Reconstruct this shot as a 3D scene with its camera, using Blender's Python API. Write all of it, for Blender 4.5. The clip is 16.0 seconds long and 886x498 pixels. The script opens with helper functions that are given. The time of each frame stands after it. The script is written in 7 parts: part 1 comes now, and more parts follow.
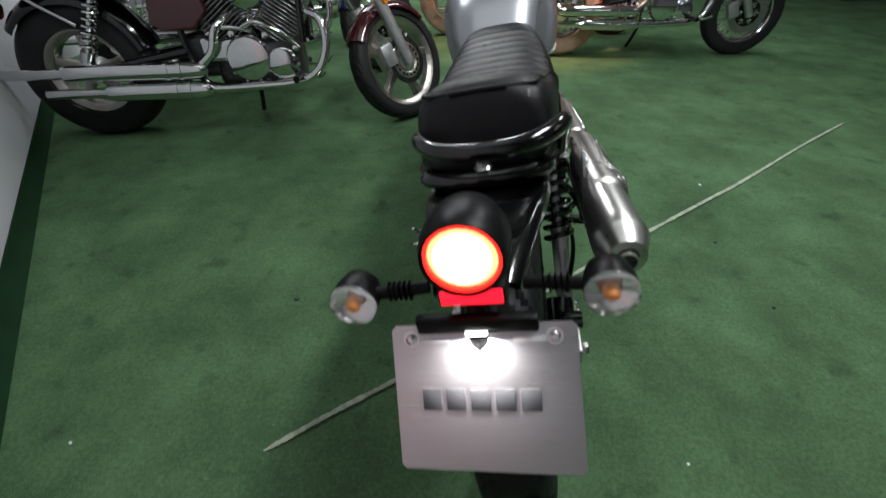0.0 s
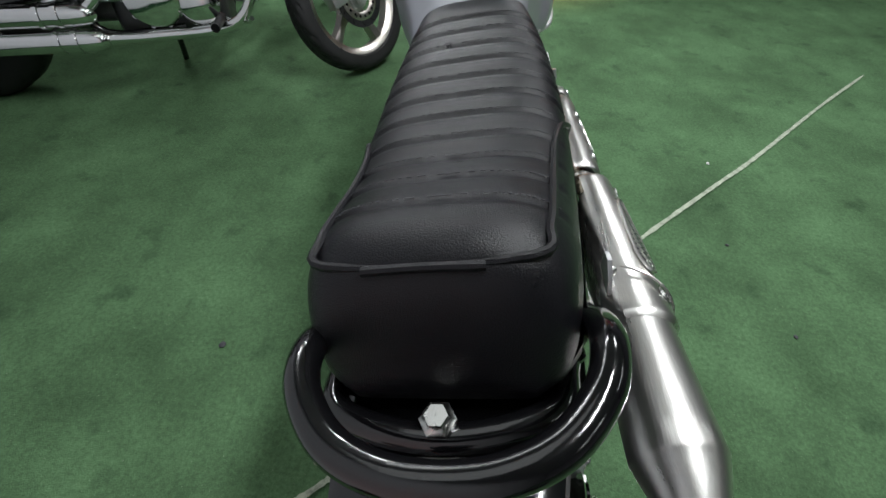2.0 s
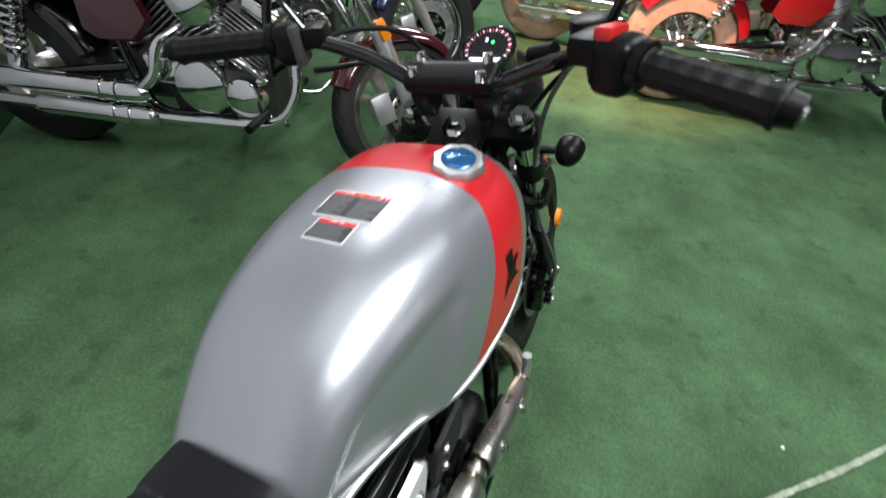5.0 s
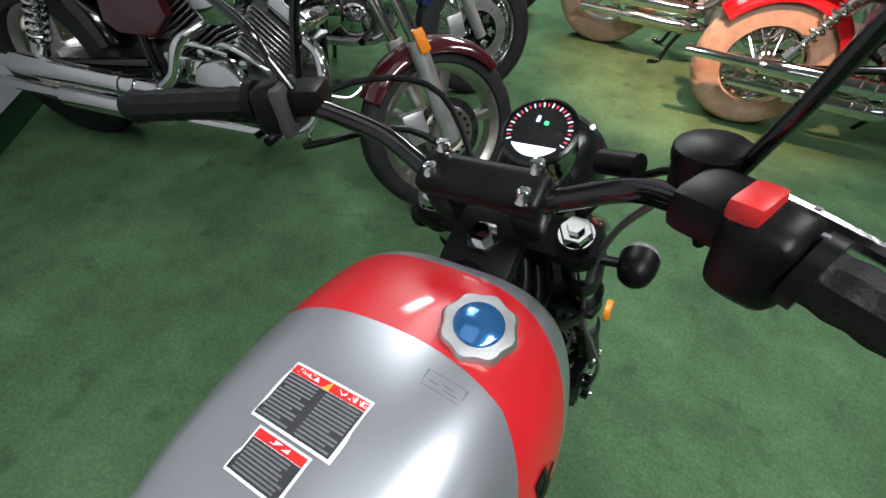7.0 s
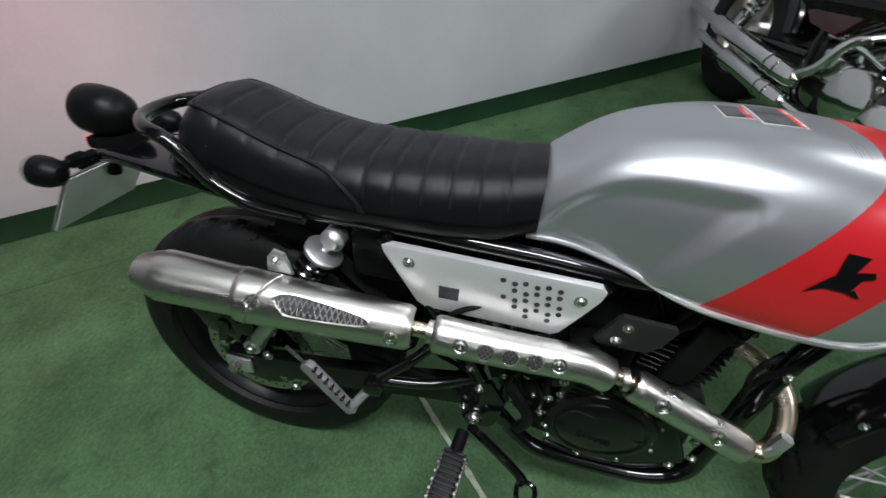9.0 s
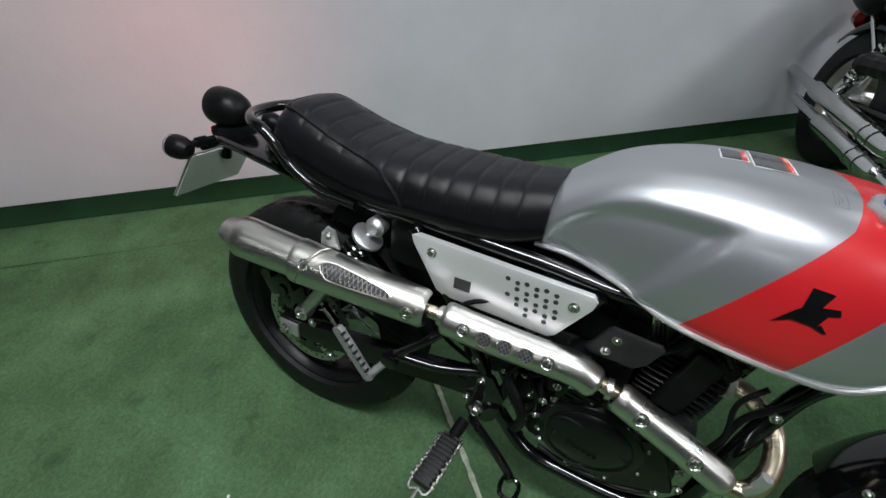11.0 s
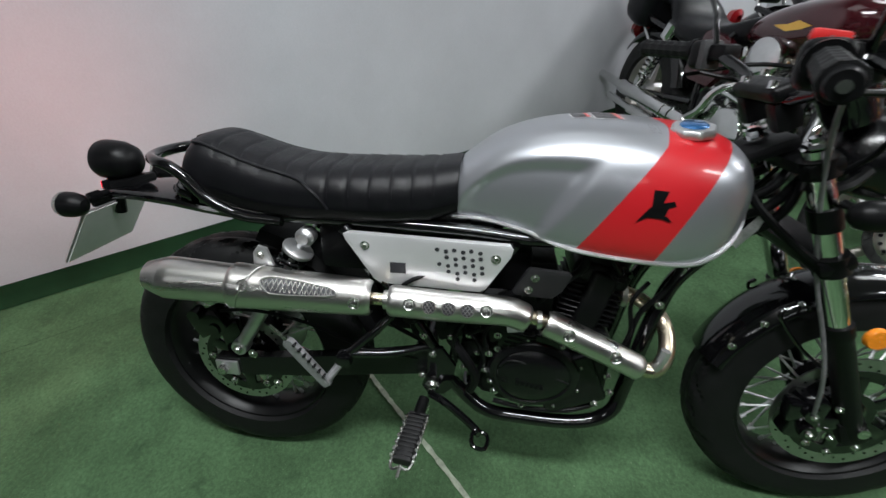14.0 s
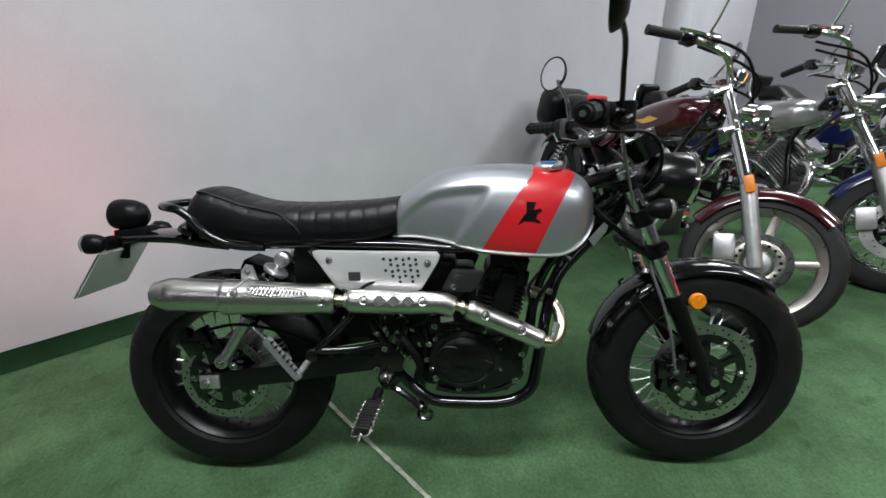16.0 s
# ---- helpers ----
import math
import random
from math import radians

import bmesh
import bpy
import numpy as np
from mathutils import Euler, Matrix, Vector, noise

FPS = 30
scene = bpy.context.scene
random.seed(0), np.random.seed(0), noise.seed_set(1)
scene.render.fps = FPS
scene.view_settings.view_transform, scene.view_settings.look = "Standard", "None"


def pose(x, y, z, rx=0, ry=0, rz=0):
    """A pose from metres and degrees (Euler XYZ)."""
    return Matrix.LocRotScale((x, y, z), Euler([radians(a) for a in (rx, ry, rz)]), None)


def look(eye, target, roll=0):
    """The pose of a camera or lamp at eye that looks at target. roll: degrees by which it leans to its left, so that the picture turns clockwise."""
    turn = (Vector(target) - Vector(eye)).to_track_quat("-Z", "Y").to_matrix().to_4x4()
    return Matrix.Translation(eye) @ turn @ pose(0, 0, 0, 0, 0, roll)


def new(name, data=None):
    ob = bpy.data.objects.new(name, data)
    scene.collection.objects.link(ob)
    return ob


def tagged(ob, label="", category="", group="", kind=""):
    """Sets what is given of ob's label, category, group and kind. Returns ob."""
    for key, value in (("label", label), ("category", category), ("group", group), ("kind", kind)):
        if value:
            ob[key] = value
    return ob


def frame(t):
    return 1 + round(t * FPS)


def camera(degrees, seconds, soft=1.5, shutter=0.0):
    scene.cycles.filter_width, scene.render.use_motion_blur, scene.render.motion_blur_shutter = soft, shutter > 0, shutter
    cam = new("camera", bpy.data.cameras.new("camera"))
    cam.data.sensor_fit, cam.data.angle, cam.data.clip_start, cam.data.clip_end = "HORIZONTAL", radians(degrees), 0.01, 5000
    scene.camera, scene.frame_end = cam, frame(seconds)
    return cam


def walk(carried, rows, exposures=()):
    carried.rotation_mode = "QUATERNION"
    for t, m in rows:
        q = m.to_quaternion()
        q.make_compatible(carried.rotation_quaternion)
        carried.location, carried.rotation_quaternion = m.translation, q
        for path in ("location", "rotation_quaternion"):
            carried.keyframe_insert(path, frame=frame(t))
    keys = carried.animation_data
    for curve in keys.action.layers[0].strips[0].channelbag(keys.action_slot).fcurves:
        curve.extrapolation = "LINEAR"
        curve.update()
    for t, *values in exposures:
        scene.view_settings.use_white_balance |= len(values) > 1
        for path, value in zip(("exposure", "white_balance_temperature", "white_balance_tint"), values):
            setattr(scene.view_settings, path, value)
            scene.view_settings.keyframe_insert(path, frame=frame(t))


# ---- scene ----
cam = camera(90.8, 16.0, soft=1.5, shutter=0.35)
PATH = [
    (0, (0.023, -0.507, 0.966), (-0.239, 1.038, -0.276), -0.1),
    (0.5, (0.002, -0.421, 1.044), (-0.207, 1.123, -0.209), 0.7),
    (1, (0.017, -0.319, 1.028), (-0.173, 1.197, -0.262), 0.7),
    (1.5, (0.0, -0.181, 0.99), (-0.162, 1.249, -0.399), 1.5),
    (2, (0.0, -0.116, 0.973), (-0.124, 1.223, -0.507), 1.6),
    (2.5, (-0.004, -0.113, 0.976), (-0.105, 1.175, -0.55), 1.9),
    (3, (0.014, -0.102, 0.983), (-0.073, 1.167, -0.56), 2.6),
    (3.5, (0.078, -0.01, 1.046), (-0.218, 1.323, -0.415), 3.3),
    (4, (0.143, 0.149, 1.073), (-0.192, 1.478, -0.384), 4.0),
    (4.5, (0.146, 0.322, 1.11), (-0.27, 1.638, -0.338), 2.9),
    (5, (0.164, 0.497, 1.145), (-0.372, 1.808, -0.268), 4.6),
    (5.2, (0.167, 0.555, 1.159), (-0.422, 1.86, -0.238), 4.9),
    (7.3, (0.058, 0.73, 1.153), (-0.61, 1.899, -0.326), 5.8),
    (7.5, (0.069, 0.697, 1.152), (-0.674, 1.825, -0.324), 5.3),
    (8, (0.144, 0.632, 1.143), (-0.931, 1.412, -0.353), 5.7),
    (8.5, (0.302, 0.552, 1.079), (-1.033, 0.865, -0.378), 10.0),
    (9, (0.502, 0.532, 1.098), (-0.844, 0.196, -0.342), 1.1),
    (11.5, (0.586, 0.67, 1.126), (-0.744, -0.031, -0.193), 0.3),
    (12, (0.579, 0.673, 1.124), (-0.756, -0.03, -0.19), -0.8),
    (12.5, (0.574, 0.649, 1.121), (-0.822, 0.061, -0.185), -2.5),
    (13, (0.576, 0.609, 1.115), (-0.884, 0.227, -0.198), -3.4),
    (13.5, (0.609, 0.602, 1.099), (-0.88, 0.305, -0.203), -2.6),
    (14, (0.735, 0.636, 1.106), (-0.857, 0.368, -0.074), -1.2),
    (14.5, (0.857, 0.685, 1.112), (-0.797, 0.432, 0.016), -2.0),
    (15, (0.936, 0.674, 1.124), (-0.789, 0.459, 0.134), -2.1),
    (15.5, (1.013, 0.674, 1.099), (-0.783, 0.525, 0.233), -1.9),
    (16, (1.076, 0.72, 1.069), (-0.767, 0.617, 0.299), -1.6),
]
EXPOSURES = [(0, -0.25), (0.6, 0.06), (1.5, 0.08), (3.5, 0.16), (5, 0.20), (7.5, 0.02), (8.5, -0.08), (9, -0.08), (12.5, -0.04), (14, 0.0), (16, 0.10)]
BIKE_AT = pose(0.131, 0, 0.004, 0, -11.5, 1.55)
walk(cam, [(t, look(eye, target, roll)) for t, eye, target, roll in PATH], EXPOSURES)

# ---- world, lights ----
world = bpy.data.worlds.new("world")
scene.world = world
world.use_nodes = True
world.node_tree.nodes["Background"].inputs[0].default_value = (0.75, 0.8, 0.86, 1)
world.node_tree.nodes["Background"].inputs[1].default_value = 0.008


def area_lamp(name, loc, target, size, size_y, watts, colour=(1, 1, 1)):
    data = bpy.data.lights.new(name, "AREA")
    data.shape, data.size, data.size_y, data.energy, data.color = "RECTANGLE", size, size_y, watts, colour
    ob = new(name, data)
    ob.matrix_world = look(loc, target)
    return ob


CEIL = 3.6
# all out of view; the last two, wider ones are fill added over the left floor
TUBES = [(0.79, 0.6), (1.2, 3.4), (-0.9, 5.2), (3.8, 1.2), (3.2, -1.4), (-3.0, 4.4), (-2.0, 6.4), (-1.7, 3.0), (-0.70, 0.5)]
WATTS = [74, 42, 64, 11, 8, 70, 60, 16, 5]
HIGH = [2.81, 2.81, 2.81, 2.81, 2.81, 3.5, 3.5, 2.81, 2.81]
WIDE = [0.24, 0.24, 0.24, 0.24, 0.24, 0.24, 0.24, 0.6, 1.3]
for (lx, ly), w, wide, high in zip(TUBES, WATTS, WIDE, HIGH):
    area_lamp("ceiling_and_fill_lamp", (lx, ly, high), (lx, ly, 0), wide, 1.4, w, (0.94, 0.98, 1.0))
spot = bpy.data.lights.new("warm_spot", "SPOT")
spot.energy, spot.color, spot.spot_size, spot.spot_blend, spot.shadow_soft_size = 860, (1.0, 0.52, 0.33), radians(40), 0.9, 0.06
warm = new("warm_spot", spot)
warm.matrix_world = look((-0.1, 2.2, 2.75), (0.05, 3.5, 0.4))
glow = area_lamp("tail_lamp_light", BIKE_AT @ Vector((0, -0.290, 0.74)), BIKE_AT @ Vector((0, -1.3, 0.84)), 0.06, 0.06, 2.0, (1.0, 0.07, 0.05))
for lx in (-0.011, 0.011):
    area_lamp("plate_lamp_light", BIKE_AT @ Vector((lx, -0.226, 0.642)), BIKE_AT @ Vector((lx, -0.90, -0.159)), 0.006, 0.005, 0.45, (1.0, 0.98, 0.96))


# ---- materials ----
def material(name, colour, rough=0.5, metal=0.0, vary=0.15, scale=8.0, bump=0.0, bump_scale=200.0, coat=0.0, spots=0.0, spec=0.5, stretch=None, rvar=0.22):
    """A principled surface with variation at two scales, rough wear and fine relief."""
    m = bpy.data.materials.new(name)
    m.use_nodes = True
    nt = m.node_tree
    b = nt.nodes["Principled BSDF"]
    b.inputs["Metallic"].default_value = metal
    b.inputs["Coat Weight"].default_value = coat
    b.inputs["Specular IOR Level"].default_value = spec
    b.inputs["Coat Roughness"].default_value = 0.06
    tc = nt.nodes.new("ShaderNodeTexCoord")
    src = tc.outputs["Object"]
    if stretch:
        mp = nt.nodes.new("ShaderNodeMapping")
        mp.inputs["Scale"].default_value = stretch
        nt.links.new(src, mp.inputs["Vector"])
        src = mp.outputs["Vector"]
    big = nt.nodes.new("ShaderNodeTexNoise")
    big.inputs["Scale"].default_value = scale
    big.inputs["Detail"].default_value = 6
    big.inputs["Roughness"].default_value = 0.65
    nt.links.new(src, big.inputs["Vector"])
    fine = nt.nodes.new("ShaderNodeTexNoise")
    fine.inputs["Scale"].default_value = bump_scale
    fine.inputs["Detail"].default_value = 3
    nt.links.new(src, fine.inputs["Vector"])
    add = nt.nodes.new("ShaderNodeMath")
    add.operation = "MULTIPLY_ADD"
    nt.links.new(fine.outputs["Fac"], add.inputs[0])
    add.inputs[1].default_value = 0.35
    nt.links.new(big.outputs["Fac"], add.inputs[2])
    ramp = nt.nodes.new("ShaderNodeMapRange")
    ramp.inputs["From Min"].default_value, ramp.inputs["From Max"].default_value = 0.45, 0.95
    ramp.inputs["To Min"].default_value, ramp.inputs["To Max"].default_value = 1 - vary, 1 + vary
    nt.links.new(add.outputs[0], ramp.inputs["Value"])
    mul = nt.nodes.new("ShaderNodeMix")
    mul.data_type, mul.blend_type = "RGBA", "MULTIPLY"
    mul.inputs["Factor"].default_value = 1.0
    mul.inputs[6].default_value = (*colour, 1)
    nt.links.new(ramp.outputs[0], mul.inputs[7])
    nt.links.new(mul.outputs[2], b.inputs["Base Color"])
    rr = nt.nodes.new("ShaderNodeMapRange")
    rr.inputs["From Min"].default_value, rr.inputs["From Max"].default_value = 0.3, 0.7
    rr.inputs["To Min"].default_value, rr.inputs["To Max"].default_value = max(0.02, rough * (1 - rvar)), min(1, rough * (1 + rvar))
    nt.links.new(big.outputs["Fac"], rr.inputs["Value"])
    nt.links.new(rr.outputs[0], b.inputs["Roughness"])
    if bump:
        bp = nt.nodes.new("ShaderNodeBump")
        bp.inputs["Strength"].default_value = bump
        bp.inputs["Distance"].default_value = 0.002
        nt.links.new(fine.outputs["Fac"], bp.inputs["Height"])
        nt.links.new(bp.outputs[0], b.inputs["Normal"])
    return m


def emitter(name, colour, strength):
    m = bpy.data.materials.new(name)
    m.use_nodes = True
    b = m.node_tree.nodes["Principled BSDF"]
    b.inputs["Base Color"].default_value = (*colour, 1)
    b.inputs["Emission Color"].default_value = (*colour, 1)
    b.inputs["Emission Strength"].default_value = strength
    b.inputs["Roughness"].default_value = 0.2
    return m


def clear(name, colour, rough=0.05):
    m = bpy.data.materials.new(name)
    m.use_nodes = True
    b = m.node_tree.nodes["Principled BSDF"]
    b.inputs["Base Color"].default_value = (*colour, 1)
    b.inputs["Roughness"].default_value = rough
    b.inputs["Transmission Weight"].default_value = 0.85
    b.inputs["IOR"].default_value = 1.3
    return m


def carpet_material():
    """Green needle-felt carpet: fibre grain, worn pale patches, dark stains."""
    m = material("carpet", (0.074, 0.138, 0.068), 0.95, 0, 0.42, 3.2, 1.0, 300.0)
    nt = m.node_tree
    b = nt.nodes["Principled BSDF"]
    b.inputs["Specular IOR Level"].default_value = 0.04
    tc = nt.nodes.new("ShaderNodeTexCoord")
    stains = nt.nodes.new("ShaderNodeTexNoise")
    stains.inputs["Scale"].default_value, stains.inputs["Detail"].default_value = 9.0, 5
    nt.links.new(tc.outputs["Object"], stains.inputs["Vector"])
    mr = nt.nodes.new("ShaderNodeMapRange")
    mr.inputs["From Min"].default_value, mr.inputs["From Max"].default_value = 0.60, 0.72
    mr.inputs["To Min"].default_value, mr.inputs["To Max"].default_value = 0.0, 0.42
    nt.links.new(stains.outputs["Fac"], mr.inputs["Value"])
    mix = nt.nodes.new("ShaderNodeMix")
    mix.data_type = "RGBA"
    old = b.inputs["Base Color"].links[0].from_socket
    nt.links.new(old, mix.inputs[6])
    mix.inputs[7].default_value = (0.018, 0.035, 0.02, 1)
    nt.links.new(mr.outputs[0], mix.inputs["Factor"])
    # felt mottle, a few millimetres across, and rare pale flecks
    felt = nt.nodes.new("ShaderNodeTexNoise")
    felt.inputs["Scale"].default_value, felt.inputs["Detail"].default_value, felt.inputs["Roughness"].default_value = 95.0, 4, 0.75
    nt.links.new(tc.outputs["Object"], felt.inputs["Vector"])
    fr = nt.nodes.new("ShaderNodeMapRange")
    fr.inputs["From Min"].default_value, fr.inputs["From Max"].default_value = 0.32, 0.68
    fr.inputs["To Min"].default_value, fr.inputs["To Max"].default_value = 0.76, 1.24
    nt.links.new(felt.outputs["Fac"], fr.inputs["Value"])
    mul = nt.nodes.new("ShaderNodeMix")
    mul.data_type, mul.blend_type = "RGBA", "MULTIPLY"
    mul.inputs["Factor"].default_value = 1.0
    nt.links.new(mix.outputs[2], mul.inputs[6])
    nt.links.new(fr.outputs[0], mul.inputs[7])
    fleck = nt.nodes.new("ShaderNodeTexNoise")
    fleck.inputs["Scale"].default_value, fleck.inputs["Detail"].default_value = 210.0, 1
    nt.links.new(tc.outputs["Object"], fleck.inputs["Vector"])
    kr = nt.nodes.new("ShaderNodeMapRange")
    kr.inputs["From Min"].default_value, kr.inputs["From Max"].default_value = 0.74, 0.80
    kr.inputs["To Min"].default_value, kr.inputs["To Max"].default_value = 0.0, 0.6
    nt.links.new(fleck.outputs["Fac"], kr.inputs["Value"])
    top = nt.nodes.new("ShaderNodeMix")
    top.data_type = "RGBA"
    nt.links.new(kr.outputs[0], top.inputs["Factor"])
    nt.links.new(mul.outputs[2], top.inputs[6])
    top.inputs[7].default_value = (0.26, 0.34, 0.22, 1)
    nt.links.new(top.outputs[2], b.inputs["Base Color"])
    return m


def tank_material():
    """Brushed silver lacquer with a slanting red band round the tank."""
    m = material("tank_paint", (0.42, 0.43, 0.465), 0.35, 0.7, 0.01, 3, 0.0, 600.0, coat=0.4, rvar=0.03)
    nt = m.node_tree
    b = nt.nodes["Principled BSDF"]
    tc = nt.nodes.new("ShaderNodeTexCoord")
    sep = nt.nodes.new("ShaderNodeSeparateXYZ")
    nt.links.new(tc.outputs["Object"], sep.inputs[0])

    def op(kind, a, c):
        n = nt.nodes.new("ShaderNodeMath")
        n.operation = kind
        for i, v in enumerate((a, c)):
            if isinstance(v, (int, float)):
                n.inputs[i].default_value = v
            else:
                nt.links.new(v, n.inputs[i])
        return n.outputs[0]
    # distance along the band: y leaning back with height, bowed with the tank's width
    bow = op("MULTIPLY", op("MULTIPLY", sep.outputs["X"], sep.outputs["X"]), 1.2)
    t = op("ADD", op("SUBTRACT", sep.outputs["Y"], op("MULTIPLY", sep.outputs["Z"], 0.66)), bow)
    first = op("SUBTRACT", 0.353, op("MULTIPLY", op("MAXIMUM", op("SUBTRACT", sep.outputs["Z"], 0.82), 0.0), 0.6))
    last = op("SUBTRACT", 0.488, op("MULTIPLY", op("SUBTRACT", sep.outputs["Z"], 0.644), 0.19))
    inside = op("MULTIPLY", op("GREATER_THAN", t, first), op("LESS_THAN", t, last))
    old = b.inputs["Base Color"].links[0].from_socket
    mix = nt.nodes.new("ShaderNodeMix")
    mix.data_type = "RGBA"
    nt.links.new(inside, mix.inputs["Factor"])
    nt.links.new(old, mix.inputs[6])
    mix.inputs[7].default_value = (0.50, 0.012, 0.018, 1)
    nt.links.new(mix.outputs[2], b.inputs["Base Color"])
    nt.links.new(op("MULTIPLY", op("SUBTRACT", 1.0, inside), 0.75), b.inputs["Metallic"])
    return m


CARPET = carpet_material()
CARPET_EDGE = material("carpet_edge", (0.014, 0.040, 0.018), 0.95, 0, 0.3, 5, 0.8, 700, spec=0.05)
WALL = material("wall_paint", (0.51, 0.51, 0.545), 0.72, 0, 0.09, 2.0, 0.25, 160)
# wall paint darkened to stand for the little light reaching the far walls
WALL_FAR = material("wall_paint_dimmed", (0.24, 0.225, 0.255), 0.8, 0, 0.06, 1.2, 0.25, 160)
CEILING = material("ceiling_paint", (0.5, 0.5, 0.51), 0.9, 0, 0.05, 2)
LINE = material("line_paint", (0.36, 0.40, 0.31), 0.95, 0, 0.5, 45, 0.8, 500)
TANK = tank_material()
LEATHER = material("black_vinyl", (0.005, 0.005, 0.0065), 0.35, 0, 0.2, 20, 0.3, 900, spec=0.3)
THREAD = material("black_thread", (0.045, 0.045, 0.05), 0.7, 0, 0.1, 50)
BLACK = material("black_enamel", (0.003, 0.003, 0.0035), 0.12, 0, 0.2, 20, 0.05, 300, coat=0.5)
MATT = material("black_plastic", (0.004, 0.004, 0.0045), 0.38, 0, 0.25, 30, 0.08, 500, spec=0.17)
PANEL = material("satin_panel", (0.70, 0.70, 0.71), 0.4, 0.5, 0.04, 12, 0.05, 400)
DATALABEL = material("data_label_foil", (0.52, 0.52, 0.54), 0.5, 0.2, 0.25, 180, 0.0, 300)
ENGINE = material("black_casting", (0.004, 0.004, 0.0045), 0.36, 0, 0.3, 25, 0.4, 500, spec=0.32)
GRIPRUB = material("grip_rubber", (0.007, 0.007, 0.0075), 0.5, 0, 0.35, 22, 0.3, 420, spec=0.22)
PADDARK = material("dark_grey_band", (0.045, 0.045, 0.047), 0.5, 0, 0.2, 30, 0.1, 400, spec=0.3)
POLISHED = material("polished_steel", (0.42, 0.42, 0.42), 0.2, 1.0, 0.2, 30, stretch=None)
HEROTYRE = material("new_tyre_rubber", (0.008, 0.008, 0.0085), 0.5, 0, 0.35, 22, 0.4, 420, spec=0.22)
RUBBER = material("tyre_rubber", (0.015, 0.015, 0.0155), 0.55, 0, 0.35, 22, 0.4, 420, spec=0.32)
STEEL = material("brushed_steel", (0.67, 0.655, 0.63), 0.30, 1.0, 0.10, 8, 0.12, 240, stretch=(3, 0.06, 3), rvar=0.2)
CHROME = material("chrome", (0.78, 0.78, 0.78), 0.07, 1.0, 0.06, 15)
ALU = material("satin_aluminium", (0.64, 0.64, 0.65), 0.38, 0.9, 0.1, 20, 0.2, 500)
CASTALU = material("machined_alloy", (0.54, 0.51, 0.465), 0.32, 1.0, 0.12, 20, 0.15, 400)
RIMBLACK = material("black_rim_paint", (0.004, 0.004, 0.0045), 0.34, 0, 0.2, 20, 0.1, 300, spec=0.28)
DIALBLACK = material("dial_black", (0.0035, 0.0035, 0.004), 0.45, 0, 0.1, 40, spec=0.15)
FINBRIGHT = material("bright_fin", (0.34, 0.34, 0.34), 0.3, 0.85, 0.2, 30)
DISC = material("disc_steel", (0.52, 0.52, 0.51), 0.36, 1.0, 0.15, 30, 0.2, 400)
ZINC = material("zinc_bolt", (0.6, 0.6, 0.58), 0.25, 1.0, 0.1, 60)
FINEPRINT = material("fine_print", (0.16, 0.16, 0.17), 0.5, 0, 0.2, 60)
CASE = material("black_case_paint", (0.004, 0.004, 0.0045), 0.22, 0, 0.3, 25, 0.15, 300, spec=0.45)
COVER = material("grey_black_plastic", (0.012, 0.012, 0.013), 0.5, 0, 0.2, 30, 0.4, 700, spec=0.4)
PIPE = material("heat_tinted_steel", (0.66, 0.57, 0.44), 0.28, 1.0, 0.12, 14, 0.1, 300)
GREYHOSE = material("braided_hose", (0.16, 0.16, 0.165), 0.4, 0.4, 0.3, 60, 0.3, 900)
PEGGREY = material("peg_alloy", (0.30, 0.30, 0.31), 0.5, 0.5, 0.3, 60, 0.5, 500)
GREYPAD = material("grey_rubber", (0.30, 0.30, 0.30), 0.6, 0.1, 0.25, 60, 0.4, 500)
RED = material("red_plastic", (0.62, 0.02, 0.02), 0.4, 0, 0.08, 40)
WHITE = material("white_label", (0.75, 0.75, 0.76), 0.45, 0, 0.04, 40)
INK = material("dark_print", (0.03, 0.03, 0.035), 0.5, 0, 0.1, 40)
AMBER = material("amber_reflector", (0.85, 0.25, 0.01), 0.25, 0, 0.2, 120, 0.5, 400, coat=0.6)
PLATE = material("plate_steel", (0.62, 0.60, 0.62), 0.32, 0.85, 0.06, 10, 0.15, 120, stretch=(1, 1, 20))
PRINT = material("plate_print", (0.10, 0.10, 0.11), 0.5, 0.2, 0.1, 30)
LAMP = emitter("tail_lamp_glow", (1.0, 0.55, 0.36), 6.0)
LAMPMID = emitter("tail_lamp_outer", (1.0, 0.17, 0.07), 7.0)
LAMPRIM = emitter("tail_lamp_rim", (1.0, 0.015, 0.01), 4.0)
LAMPLOW = emitter("red_lens", (0.9, 0.01, 0.03), 2.0)
PLATELAMP = emitter("plate_lamp", (1.0, 0.97, 0.95), 8.0)
GLASS = clear("clear_lens", (0.95, 0.95, 0.95))
LENS = clear("ribbed_lens", (0.97, 0.97, 0.97), 0.10)
LENS.node_tree.nodes["Principled BSDF"].inputs["Transmission Weight"].default_value = 0.90
MIRROR = material("mirror_glass", (0.85, 0.85, 0.86), 0.02, 1.0, 0.0, 5)
BLUE = material("blue_cap", (0.04, 0.17, 0.42), 0.14, 0.6, 0.1, 30, coat=0.8)
# dusty rubber, with the warm spot's orange light mixed into its colour
DUSTYWARM = material("dusty_warm_lit_tyre", (0.44, 0.29, 0.21), 0.8, 0, 0.3, 18, 0.4, 400)
DIALGLASS = clear("dial_glass", (1, 1, 1), 0.02)
DIALGLASS.node_tree.nodes["Principled BSDF"].inputs["Transmission Weight"].default_value = 1.0
DIALGLASS.node_tree.nodes["Principled BSDF"].inputs["IOR"].default_value = 1.15
FIN = material("dark_fin", (0.06, 0.06, 0.062), 0.35, 0.6, 0.2, 30)
